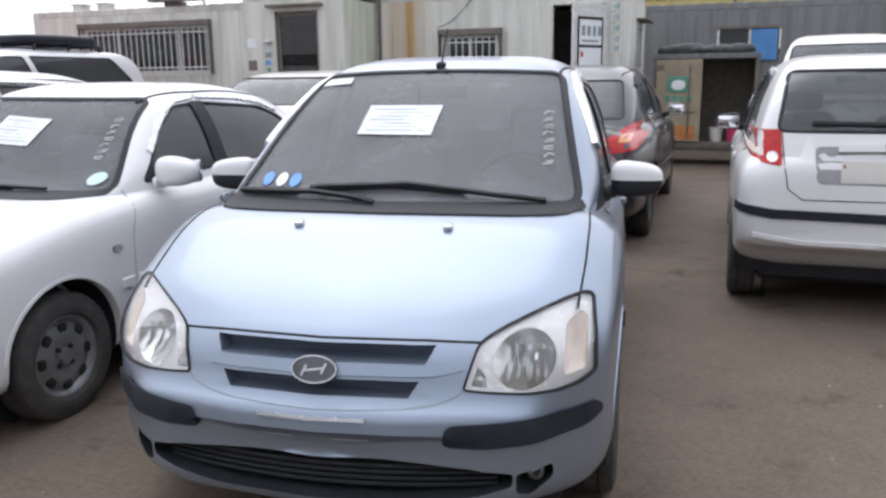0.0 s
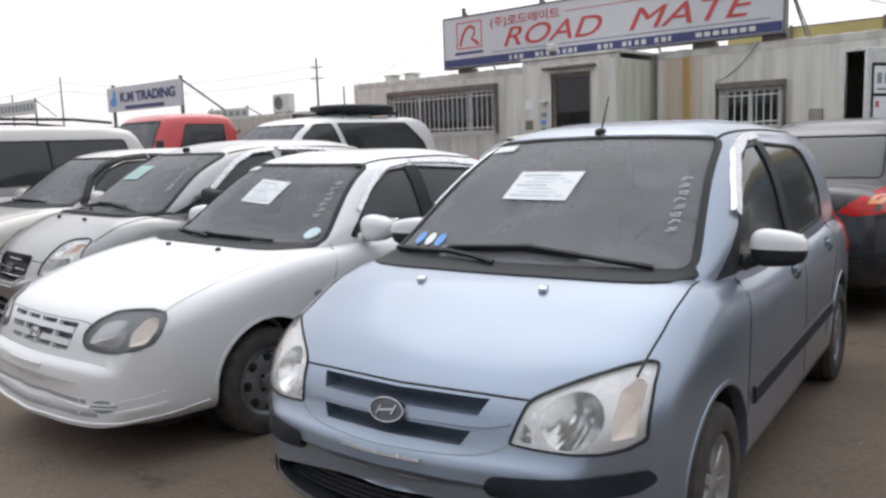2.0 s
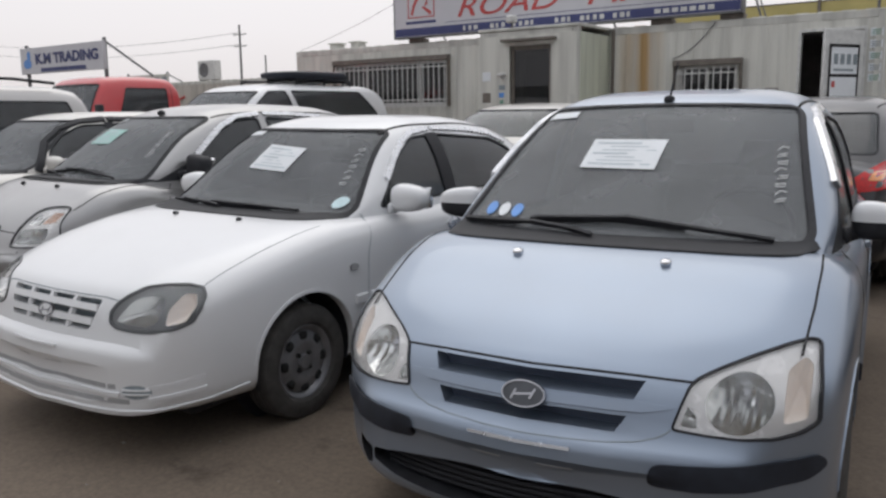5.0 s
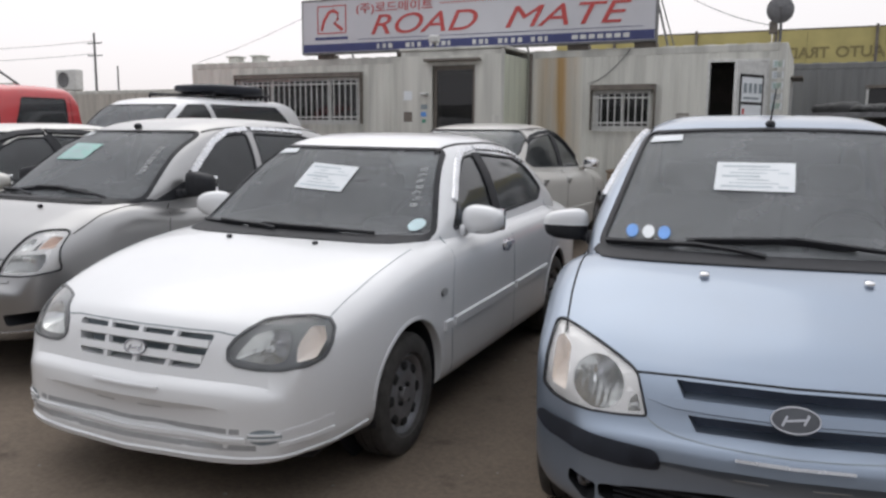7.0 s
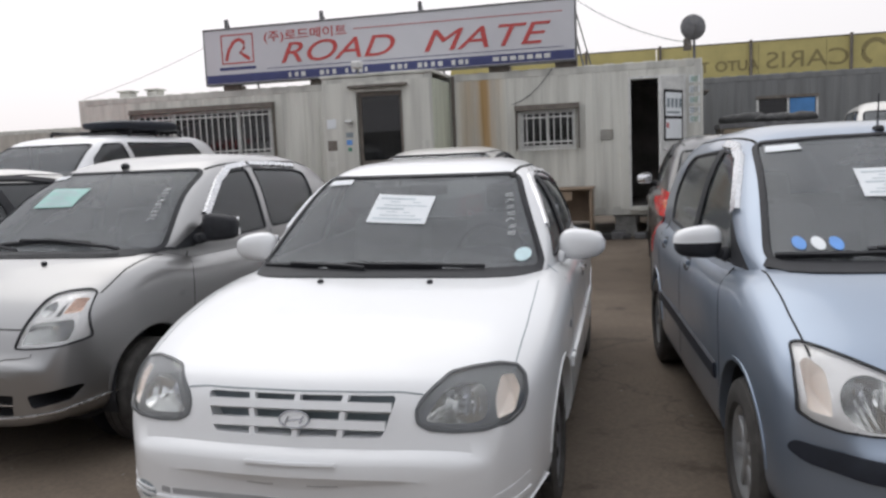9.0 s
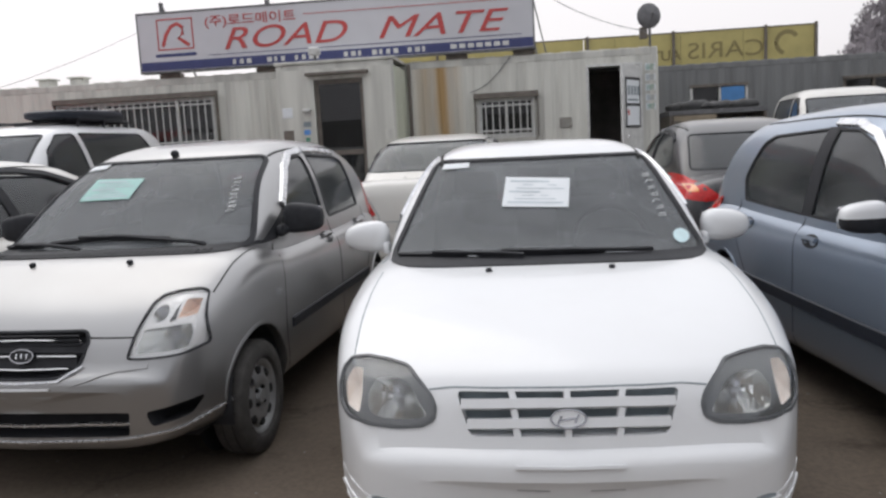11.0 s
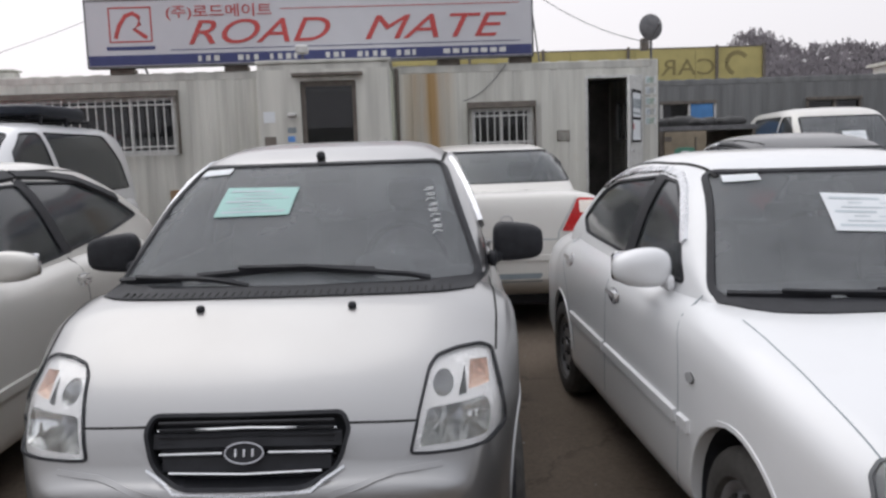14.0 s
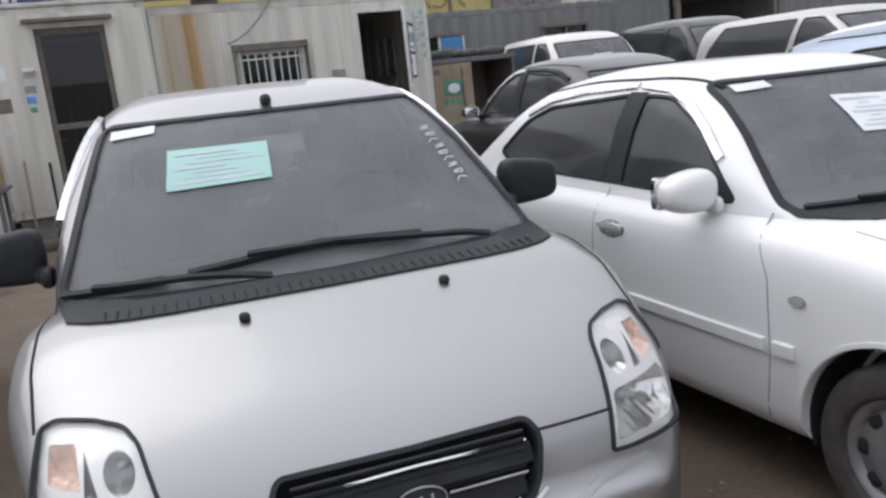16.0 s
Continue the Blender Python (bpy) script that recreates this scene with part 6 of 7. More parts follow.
def barred_window(c, x0, x1, z0, z1, y, mull, pitch, cage=0.1, curtain=True, hood=True):
    w = bar_part("window", c, FRAME, x0, x1, y-.03, y+.03, z0, z0+.05)
    for d in ((x0, x1, z1-.05, z1), ):
        bar_part("window_frame", w, FRAME, d[0], d[1], y-.03, y+.03, d[2], d[3])
    for x in (x0, *mull, x1-.045):
        bar_part("window_frame", w, FRAME, x, x+.045, y-.034, y+.034, z0+.05, z1-.05)
    bar_part("pane", w, PANE, x0+.04, x1-.04, y+.005, y+.012, z0+.045, z1-.045, bev=0)
    if curtain:
        bm = bmesh.new()
        k = int((x1-x0)/.05)
        vs = [[bm.verts.new((x0+(x1-x0)*i/k, y+.2+.018*math.sin(i*1.9)+.01*math.sin(i*.7), z)) for z in (z0-.1, z1+.1)] for i in range(k+1)]
        for a, b in zip(vs[:-1], vs[1:]):
            bm.faces.new([a[0], b[0], b[1], a[1]])
        part("curtain", bm, CURTAIN, w)
    n = int((x1-x0)/pitch)
    for i in range(n+1):
        x = x0 + (x1-x0)*i/n
        bm = bmesh.new()
        rod(bm, (x, y-cage, z0-.04), (x, y-cage, z1-.02), .010, 6)
        part("window_bar", bm, BAR, w)
    for z in (z0-.02, z0+.10, z1-.12):
        bm = bmesh.new()
        rod(bm, (x0-.03, y-cage, z), (x1+.03, y-cage, z), .012, 6)
        part("window_bar", bm, BAR, w)
    for x in (x0-.03, x1+.03):
        for z in (z0-.02, z1-.12):
            bm = bmesh.new()
            rod(bm, (x, y-cage, z), (x, y+.02, z), .010, 6)
            part("bar_bracket", bm, BAR, w)
    if hood:
        bar_part("rain_hood", w, HOOD, x0-.08, x1+.08, y-.16, y+.0, z1+.06, z1+.09)
        bar_part("rain_hood_edge", w, HOOD, x0-.08, x1+.08, y-.165, y-.15, z1+.0, z1+.06)
        for x in (x0-.075, x1+.06):
            bar_part("hood_side", w, HOOD, x, x+.015, y-.15, y, z0-.02, z1+.06)
    return w


Y0 = 13.34
office = container("container_office", "grey-green container office with barred windows, rust-streaked", -12.0, -0.62, Y0, 16.3, 0.366, 2.79, CONT,
                   front=[(-10.75, -7.98, 1.60, 2.44), (-3.49, -2.6, 1.5, 2.12), (-1.71, -0.9, 0.48, 2.52), (-6.3, -5.0, 0.52, 2.6)],
                   right=[(1.55, 2.45, 1.55, 2.3)])
barred_window(office, -10.75, -7.98, 1.60, 2.44, Y0+.03, (-10.02, -8.66), .125, .14)
barred_window(office, -3.49, -2.6, 1.5, 2.12, Y0+.03, (-3.07,), .11, .12)
bar_part("side_window_frame", office, FRAME, -.66, -.6, 14.87, 15.81, 2.25, 2.31)
bar_part("side_window_frame", office, FRAME, -.66, -.6, 14.87, 15.81, 1.54, 1.6)
for y in (14.87, 15.32, 15.76):
    bar_part("side_window_frame", office, FRAME, -.66, -.6, y, y+.05, 1.6, 2.25)
bar_part("pane", office, PANE, -.64, -.63, 14.9, 15.8, 1.58, 2.27, bev=0)
bar_part("side_hood", office, HOOD, -.62, -.42, 14.8, 15.9, 2.36, 2.39)
# second doorway, leaf swung out
for d in ((-1.75, -1.71, .46, 2.56), (-.9, -.86, .46, 2.56)):
    bar_part("door_frame", office, FRAME, d[0], d[1], Y0-.03, Y0+.08, d[2], d[3])
bar_part("door_frame", office, FRAME, -1.71, -.9, Y0-.03, Y0+.08, 2.52, 2.56)
bar_part("door_sill", office, RAIL, -1.75, -.86, Y0-.05, Y0+.08, .43, .48)
bm = bmesh.new()
box(bm, -.8, 0, -.02, .02, .5, 2.5, .006, 1)
leaf = part("door_leaf", bm, FRAME, office, "white door leaf standing open")
leaf.matrix_basis = pose(-.9, Y0-.03, 0, 0, 0, 62)
nb = bar_part("notice_board", leaf, PAPER, -.70, -.12, -.032, -.022, 1.55, 2.28)
for d in ((-.70, -.12, 2.26, 2.30), (-.70, -.12, 1.86, 1.90), (-.70, -.12, 1.53, 1.56)):
    bar_part("notice_edge", nb, GAP, d[0], d[1], -.036, -.03, d[2], d[3], bev=0)
for d in ((-.71, -.68), (-.14, -.11)):
    bar_part("notice_edge", nb, GAP, d[0], d[1], -.036, -.03, 1.53, 2.30, bev=0)
for i in range(4):
    bar_part("notice_mark", nb, INK, -.62+.13*i, -.54+.13*i, -.036, -.031, 2.03, 2.17, bev=0)
bar_part("notice_mark", nb, INK, -.62, -.22, -.036, -.031, 1.94, 1.97, bev=0)
bar_part("notice_mark", nb, SIGNRED, -.64, -.58, -.036, -.031, 1.72, 1.80, bev=0)
bm = bmesh.new()
rod(bm, (-.74, -.05, 1.4), (-.66, -.05, 1.4), .012, 8)
rod(bm, (-.74, -.05, 1.4), (-.74, -.02, 1.4), .012, 8)
part("door_handle", bm, CHROME, leaf)
for i, z in enumerate((2.42, 2.26, 2.1, 1.94, 1.8)):
    s = bar_part("wall_notice", office, PAPER, -.82, -.66, Y0-.014, Y0-.006, z, z+.11, bev=0)
    for k in range(3):
        bar_part("notice_mark", s, INK if i % 2 else GREENP, -.80, -.70+.01*k, Y0-.017, Y0-.013, z+.018+.028*k, z+.03+.028*k, bev=0)
bar_part("wall_vent", office, HOOD, -2.19, -2.0, Y0-.03, Y0+.01, 1.59, 1.75)
for k in range(5):
    bar_part("vent_slat", office, RAIL, -2.18, -2.01, Y0-.04, Y0-.028, 1.605+.028*k, 1.618+.028*k, bev=0)
for x in (-11.9, -9.0, -6.4, -4.0, -2.0, -1.0):
    for y in (Y0+.05, 15.95):
        bar_part("support_block", office, BLOCK, x, x+.36, y, y+.2, 0, .19, bev=.01)
        bar_part("support_block", office, BLOCK, x+.01, x+.35, y+.01, y+.19, .19, .368, bev=.01)
# roof clutter
for x in (-11.35, -10.75):
    v = bar_part("roof_vent", office, RAIL, x, x+.24, 13.7, 13.95, 2.79, 2.93, bev=.02)
    bar_part("vent_cap", v, RAIL, x-.03, x+.27, 13.67, 13.98, 2.93, 2.96, bev=.01)


def tube(pts, r, k=6):
    """One skin along a bent line."""
    bm, rows, pts = bmesh.new(), [], [Vector(p) for p in pts]
    for i, p in enumerate(pts):
        d = (pts[min(i+1, len(pts)-1)] - pts[max(i-1, 0)]).normalized()
        q = d.to_track_quat("Z", "Y")
        rows.append([bm.verts.new(p + q @ Vector((r*math.cos(6.2832*j/k), r*math.sin(6.2832*j/k), 0))) for j in range(k)])
    for a, b in zip(rows[:-1], rows[1:]):
        for j in range(k):
            bm.faces.new([a[j], a[(j+1) % k], b[(j+1) % k], b[j]])
    bm.faces.new(rows[0][::-1])
    bm.faces.new(rows[-1])
    return bm


def cable(name, pts, r, material, parent=None, label=""):
    return part(name, tube(pts, r), material, parent)


def sag(a, b, drop, n=14):
    a, b = Vector(a), Vector(b)
    return [a.lerp(b, i/n) - Vector((0, 0, drop*4*(i/n)*(1-i/n))) for i in range(n+1)]


cable("wall_cable", sag((-3.62, Y0-.02, 2.24), (-2.95, Y0-.02, 2.78), .10), .007, STEEL, office)
cable("down_pipe", [(-4.62, Y0-.03, 2.75), (-4.62, Y0-.03, .5)], .03, HOOD, office)

porch = thing("container_porch", pose(0, 0, 0), "pale green container porch with a dark glazed door", "container")
PX0, PX1, PY = -6.5, -4.69, 12.17
corrugated("front_wall", PX0+.03, PX1-.03, .46, 2.66, [(-5.92, -5.16, .5, 2.5)], CONT, porch, pose(0, PY+.02, 0), .3, .0)
corrugated("side_wall", .06, Y0-PY, .46, 2.66, (), CONT_GREEN, porch, pose(PX1-.02, PY, 0, 0, 0, 90), .3, .008)
corrugated("side_wall", .0, Y0-PY-.06, .46, 2.66, (), CONT, porch, pose(PX0+.02, Y0, 0, 0, 0, -90), .3, .012)
bar_part("green_panel", porch, CONT_GREEN, -5.08, PX1-.02, PY+.002, PY+.018, .5, 2.62)
for x in (PX0, PX1-.1):
    bar_part("corner_post", porch, RAIL, x, x+.1, PY, PY+.1, .366, 2.75, bev=.01)
bar_part("top_rail", porch, RAIL, PX0+.1, PX1-.1, PY-.004, PY+.1, 2.64, 2.74, bev=.01)
bar_part("roof", porch, RAIL, PX0-.02, PX1+.02, PY-.03, Y0-.01, 2.74, 2.79, bev=.01)
bar_part("bottom_rail", porch, RAIL, PX0+.1, PX1-.1, PY-.004, PY+.1, .366, .47, bev=.01)
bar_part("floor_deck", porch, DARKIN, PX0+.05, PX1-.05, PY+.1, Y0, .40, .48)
bar_part("rain_hood", porch, HOOD, -6.02, -5.06, PY-.14, PY, 2.56, 2.60)
gd = bar_part("glazed_door", porch, HOOD, -5.92, -5.86, PY+.04, PY+.09, .5, 2.5)
bar_part("door_stile", gd, HOOD, -5.22, -5.16, PY+.04, PY+.09, .5, 2.5)
for z in (.5, 1.35, 2.43):
    bar_part("door_rail", gd, HOOD, -5.86, -5.22, PY+.042, PY+.088, z, z+.07)
bar_part("pane", gd, PANE, -5.87, -5.21, PY+.06, PY+.066, .56, 2.44, bev=0)
# rods behind the pane stand in for white bars reflected in it
for i in range(5):
    bm = bmesh.new()
    rod(bm, (-5.7+.1*i, PY+.45, .5), (-5.7+.1*i, PY+.45, 1.75), .012, 6)
    part("reflected_bar", bm, BAR, gd)
for x0, x1, z0, z1, mt in ((-6.44, -6.28, 1.95, 2.1, PAPER), (-6.1, -6.0, 1.98, 2.02, FRAME), (-6.12, -6.0, 1.8, 1.88, INK), (-6.44, -6.28, 1.6, 1.76, HOOD),
                           (-6.12, -6.02, 1.68, 1.76, STICKER), (-6.42, -6.3, 1.34, 1.42, RAIL), (-6.1, -6.03, 1.58, 1.64, GREENP), (-4.86, -4.74, 1.55, 1.7, RAIL)):
    bar_part("wall_plate", porch, mt, x0, x1, PY-.02, PY+.004, z0, z1)
lamp = bar_part("wall_lamp", porch, FRAME, -6.1, -5.98, PY-.12, PY, 2.02, 2.07, bev=.015)
fl = bar_part("floodlight", porch, FRAME, -5.95, -5.78, PY-.1, PY+.02, 2.86, 2.98, bev=.02)
bar_part("floodlight_stem", fl, STEEL, -5.88, -5.85, PY-.04, PY-.01, 2.79, 2.87)

for x in (PX0+.05, PX1-.4):
    bar_part("support_block", porch, BLOCK, x, x+.36, PY+.05, PY+.25, 0, .368, bev=.01)
bar_part("door_step", porch, BLOCK, -5.95, -5.1, PY-.42, PY-.02, 0, .2, bev=.015)

# ---------- the long sign ----------
def fat(me, w):
    """Thickens flat lettering by spreading its outline."""
    bm = bmesh.new()
    bm.from_mesh(me)
    flat = [f for f in bm.faces if abs(f.normal.z) > 0.9]
    out = {}
    for e in bm.edges:
        side = [f for f in e.link_faces if abs(f.normal.z) <= 0.9]
        if len(side) == 1 and len(e.link_faces) == 2:
            for v in e.verts:
                out.setdefault(v, []).append(side[0].normal.copy())
    for v, ns in out.items():
        d = sum(ns, Vector((0, 0, 0)))
        v.co += Vector((d.x, d.y, 0)).normalized() * w
    bm.to_mesh(me)
    bm.free()


def letters(body, size, x, z, y, material, parent, width=None, shear=0.0, bold=0.0, mirror=False, name="lettering", fatten=0.0):
    cu = bpy.data.curves.new(name, "FONT")
    cu.body, cu.size, cu.shear, cu.offset, cu.extrude = body, size, shear, bold, 0.004
    tmp = new("tmp", cu)
    dg = bpy.context.evaluated_depsgraph_get()
    me = bpy.data.meshes.new_from_object(tmp.evaluated_get(dg), depsgraph=dg)
    bpy.data.objects.remove(tmp)
    if fatten:
        fat(me, fatten)
    xs = [v.co.x for v in me.vertices]
    s = width/(max(xs)-min(xs)) if width else 1.0
    for v in me.vertices:
        a = (v.co.x - min(xs))*s
        v.co = (-a if mirror else a, -v.co.z, v.co.y)
    me.materials.clear()
    ob = link(name, me, material, parent, "", 30)
    ob.matrix_basis = pose(x, y, z)
    return ob


board = thing("sign_board", pose(0, 0, 0), "long white shop sign with red lettering and a navy band", "sign")
SX0, SX1, SY, SZ0, SZ1 = -9.16, -2.56, 13.24, 2.90, 3.84
bar_part("panel", board, SIGNW, SX0, SX1, SY, SY+.16, SZ0, SZ1)
bar_part("navy_band", board, SIGNBLUE, SX0+.01, SX1-.01, SY-.004, SY, SZ0+.01, SZ0+.155, bev=0)
for d in ((SX0-.02, SX1+.02, SZ1, SZ1+.03), (SX0-.02, SX1+.02, SZ0-.03, SZ0)):
    bar_part("edge_trim", board, STEEL, d[0], d[1], SY-.01, SY+.17, d[2], d[3])
for x in (SX0-.02, SX1):
    bar_part("edge_trim", board, STEEL, x, x+.02, SY-.01, SY+.17, SZ0, SZ1)
letters("ROAD", .50, -7.67, 3.19, SY-.006, SIGNRED, board, 2.1, .33, 0, fatten=.022)
letters("MATE", .50, -5.06, 3.19, SY-.006, SIGNRED, board, 2.12, .33, 0, fatten=.022)
letters("(주)로드메이트", .2, -7.98, 3.59, SY-.006, SIGNRED, board, 1.55)
bar_part("sign_rule", board, SIGNRED, -6.3, -2.75, SY-.006, SY-.001, 3.665, 3.675, bev=0)
bar_part("sign_rule", board, SIGNBLUE, -7.95, -2.75, SY-.006, SY-.001, 3.11, 3.12, bev=0)
for d in ((-8.83, -8.81, 3.25, 3.74), (-8.22, -8.20, 3.25, 3.74), (-8.83, -8.20, 3.73, 3.75), (-8.83, -8.20, 3.24, 3.26)):
    bar_part("badge_edge", board, SIGNRED, d[0], d[1], SY-.006, SY-.001, d[2], d[3], bev=0)
pts = [(-8.74, 3.3), (-8.68, 3.48), (-8.58, 3.62), (-8.47, 3.66), (-8.38, 3.60), (-8.38, 3.50), (-8.46, 3.43), (-8.36, 3.36), (-8.28, 3.30)]
bm = tube([(a, SY-.004, b) for a, b in pts], .03, 8)
for v in bm.verts:
    v.co.y = SY - .004 + (v.co.y - SY + .004)*0.12
part("badge_mark", bm, SIGNRED, board)
bar_part("sign_small_print", board, SIGNBLUE, -8.88, -8.17, SY-.006, SY-.001, 3.13, 3.18, bev=0)
x = -7.55
for i in range(28):
    w = .05 + .03*((i*7) % 3)/2
    if i not in (3, 4, 8, 13, 14, 15, 19, 24):
        bar_part("sign_small_print", board, FRAME, x, x+w, SY-.009, SY-.004, SZ0+.04, SZ0+.12, bev=0)
    x += .118
for i in range(7):
    bar_part("sign_small_print", board, FRAME, -3.9+.14*i, -3.8+.14*i, SY-.009, SY-.004, SZ0+.05, SZ0+.12, bev=0)
for x in (-8.85, -7.0, -5.2, -2.75):
    p = bar_part("sign_post", board, STEEL, x, x+.06, SY+.2, SY+.26, 2.79, SZ1+.22)
    bm = bmesh.new()
    rod(bm, (x+.03, SY+.23, SZ1+.2), (x+.25, SY+1.0, 2.80), .018, 6)
    part("brace", bm, STEEL, p)
    bar_part("sign_bracket", board, STEEL, x, x+.06, SY+.155, SY+.2, SZ0+.1, SZ0+.2)
for x in (-8.9, -7.2, -4.0, -2.9):
    bar_part("sign_foot", board, HOOD, x, x+.35, SY+.1, SY+.3, 2.79, SZ0-.03)
cable("guy_wire", sag((-11.9, 13.4, 2.82), (SX0, SY+.1, 3.6), .05), .004, STEEL, board)
cable("guy_wire", sag((SX1, SY+.1, 3.85), (-.8, 13.1, 3.0), .12), .006, STEEL, board)
cable("guy_wire", sag((SX1, SY+.1, 3.7), (-2.35, 13.9, 2.8), 0.0), .012, STEEL, board)

dish = thing("satellite_dish", pose(-.74, 13.3, 2.79), "dark grey satellite dish on a short roof pole", "dish")
bm = bmesh.new()
lathe(bm, [(0, 0), (.012, .08), (.035, .14), (.07, .195), (.074, .195), (.04, .14), (.016, .08), (.005, 0)], 32, "y")
o = part("reflector", bm, STEEL, dish)
o.matrix_basis = pose(0, -.12, .46, 0, 0, 14)
bm = bmesh.new()
rod(bm, (0, 0, 0), (0, 0, .46), .02, 8)
rod(bm, (0, 0, .44), (0, -.1, .46), .02, 8)
part("pole", bm, STEEL, dish)
bm = bmesh.new()
box(bm, -.16, -.04, -.05, .05, .12, .3, .01, 1)
part("mast_box", bm, HOOD, dish)
bm = bmesh.new()
rod(bm, (0, -.1, .3), (0, -.38, .44), .008, 6)
blob(bm, (0, -.39, .45), (.025, .04, .025), 2.5, None, 10, 8)
part("feed_arm", bm, STEEL, dish)

# ---------- grey container, yellow sign and what lies beyond ----------
grey = container("storage_container", "long dark grey corrugated storage container", -2.2, 7.05, 17.37, 19.8, .0, 2.79, GREYC, front=[(.68, 1.74, 1.94, 2.3), (3.7, 4.75, 1.8, 2.28)], rail=GREYC)
for x0, x1 in ((.68, 1.74), (3.7, 4.75)):
    w = bar_part("window", grey, HOOD, x0-.05, x1+.05, 17.3, 17.42, 2.30, 2.36)
    bar_part("pane", w, PANE, x0, x1, 17.40, 17.41, 1.8 if x0 > 3 else 1.94, 2.3, bev=0)
    for x in (x0-.04, (x0+x1)/2, x1):
        bar_part("window_frame", w, FRAME if x0 < 3 else HOOD, x, x+.045, 17.33, 17.42, 1.8 if x0 > 3 else 1.9, 2.3)
    bar_part("window_frame", w, HOOD, x0-.04, x1+.04, 17.33, 17.42, (1.8 if x0 > 3 else 1.94)-.05, 1.8 if x0 > 3 else 1.94)
bar_part("blue_shutter", grey, BLUEP, 1.26, 1.72, 17.32, 17.345, 1.72, 2.29)

ysign = thing("rear_sign_board", pose(0, 0, 0), "faded yellow sign board seen from behind with mirrored lettering", "sign")
bar_part("panel", ysign, YELLOW, -1.25, 4.34, 20.94, 21.02, 3.05, 3.84)
bar_part("panel", ysign, YELLOW, -6.5, -1.27, 20.94, 21.02, 3.05, 3.84)
letters("CARIS", .55, 3.08, 3.2, 20.932, OCHRE, ysign, 1.8, 0, 0, True, fatten=.012)
letters("AUTO", .34, 1.12, 3.2, 20.932, OCHRE, ysign, 1.0, 0, .008, True)
letters("TRADING", .34, -.02, 3.2, 20.932, OCHRE, ysign, 1.5, 0, .008, True)
bm = tube([(3.65+.26*math.cos(.6+i*.27), 20.935, 3.45+.26*math.sin(.6+i*.27)) for i in range(15)], .06)
for v in bm.verts:
    v.co.y = 20.935 + (v.co.y-20.935)*.08
part("crescent_mark", bm, OCHRE, ysign)
for x in (-5, -3, -1.2, .9, 3.1, 4.28):
    bar_part("sign_post", ysign, HOOD, x, x+.06, 20.86, 20.94, 0, 3.9)
for z in (3.84, 3.03):
    bar_part("edge_trim", ysign, HOOD, -6.5, 4.36, 20.93, 21.03, z, z+.03)
for x in (-.5, 1.1, 2.6):
    bar_part("crack_line", ysign, OCHRE, x, x+.012, 20.934, 20.94, 3.08, 3.8, bev=0)

shed = thing("open_shed", pose(0, 0, 0), "dark open-fronted storage shed with a grey roof", "shed")
bar_part("roof", shed, GREYC, 7.15, 10.25, 17.2, 21, 2.75, 2.9)
bar_part("back_wall", shed, GREYC, 7.15, 10.25, 20.9, 21, 0, 2.75)
for x in (7.2, 10.1):
    bar_part("post", shed, HOOD, x, x+.12, 17.3, 17.42, 0, 2.75)
bar_part("side_wall", shed, GREYC, 10.2, 10.25, 17.45, 20.9, 0, 2.75)
for i, (x, mt) in enumerate(((7.5, HOOD), (8.2, STEEL), (8.95, GREENP), (9.4, HOOD))):
    bar_part("stacked_crate", shed, mt, x, x+.6, 18.0, 18.7, 0, 1.0+.3*(i % 3), bev=.03)
container("storage_container", "dark grey corrugated container beside a shed", 10.35, 16.4, 17.37, 19.8, .0, 2.79, GREYC, rail=GREYC)

hall = thing("far_hall", pose(0, 0, 0), "pale grey industrial hall far behind the yard", "building")
bar_part("wall", hall, FRAME, 17.4, 36, 37.6, 39, 0, 4.9)
bm = bmesh.new()
for _ in range(1):
    vs = [bm.verts.new(p) for p in ((17.2, 37.4, 4.85), (36.2, 37.4, 4.85), (36.2, 37.4, 6.2), (17.2, 37.4, 5.0), (17.2, 39.2, 4.85), (36.2, 39.2, 4.85), (36.2, 39.2, 6.2), (17.2, 39.2, 5.0))]
    for f in ((0, 1, 2, 3), (4, 7, 6, 5), (3, 2, 6, 7), (0, 3, 7, 4), (1, 5, 6, 2), (0, 4, 5, 1)):
        bm.faces.new([vs[i] for i in f])
part("roof", bm, RAIL, hall)
for x in (18, 21, 24, 27, 30):
    bar_part("wall_seam", hall, RAIL, x, x+.06, 37.55, 37.62, 0, 4.8, bev=0)

# wooded hill
bm = bmesh.new()
rng = random.Random(5)
ridge = lambda x: 22.5 * min(1, max(0, (x-50)/9))**0.6 + 1.6*math.sin(x*.13) + 1.0*math.sin(x*.31+1) + 5*max(0, min(1, (x-80)/60))
cols = []
for i in range(61):
    x = 48 + i*3.4
    cols.append([bm.verts.new((x + j*4, 150 + j*14, max(-1, ridge(x)*min(1, j/2.2) - 1))) for j in range(5)])
for a, b in zip(cols[:-1], cols[1:]):
    for j in range(4):
        bm.faces.new([a[j], b[j], b[j+1], a[j+1]])
tagged(part("backdrop_hill", bm, WOODS), "hill slope behind the yard", "hill", kind="structure")
vs, fs = [], []
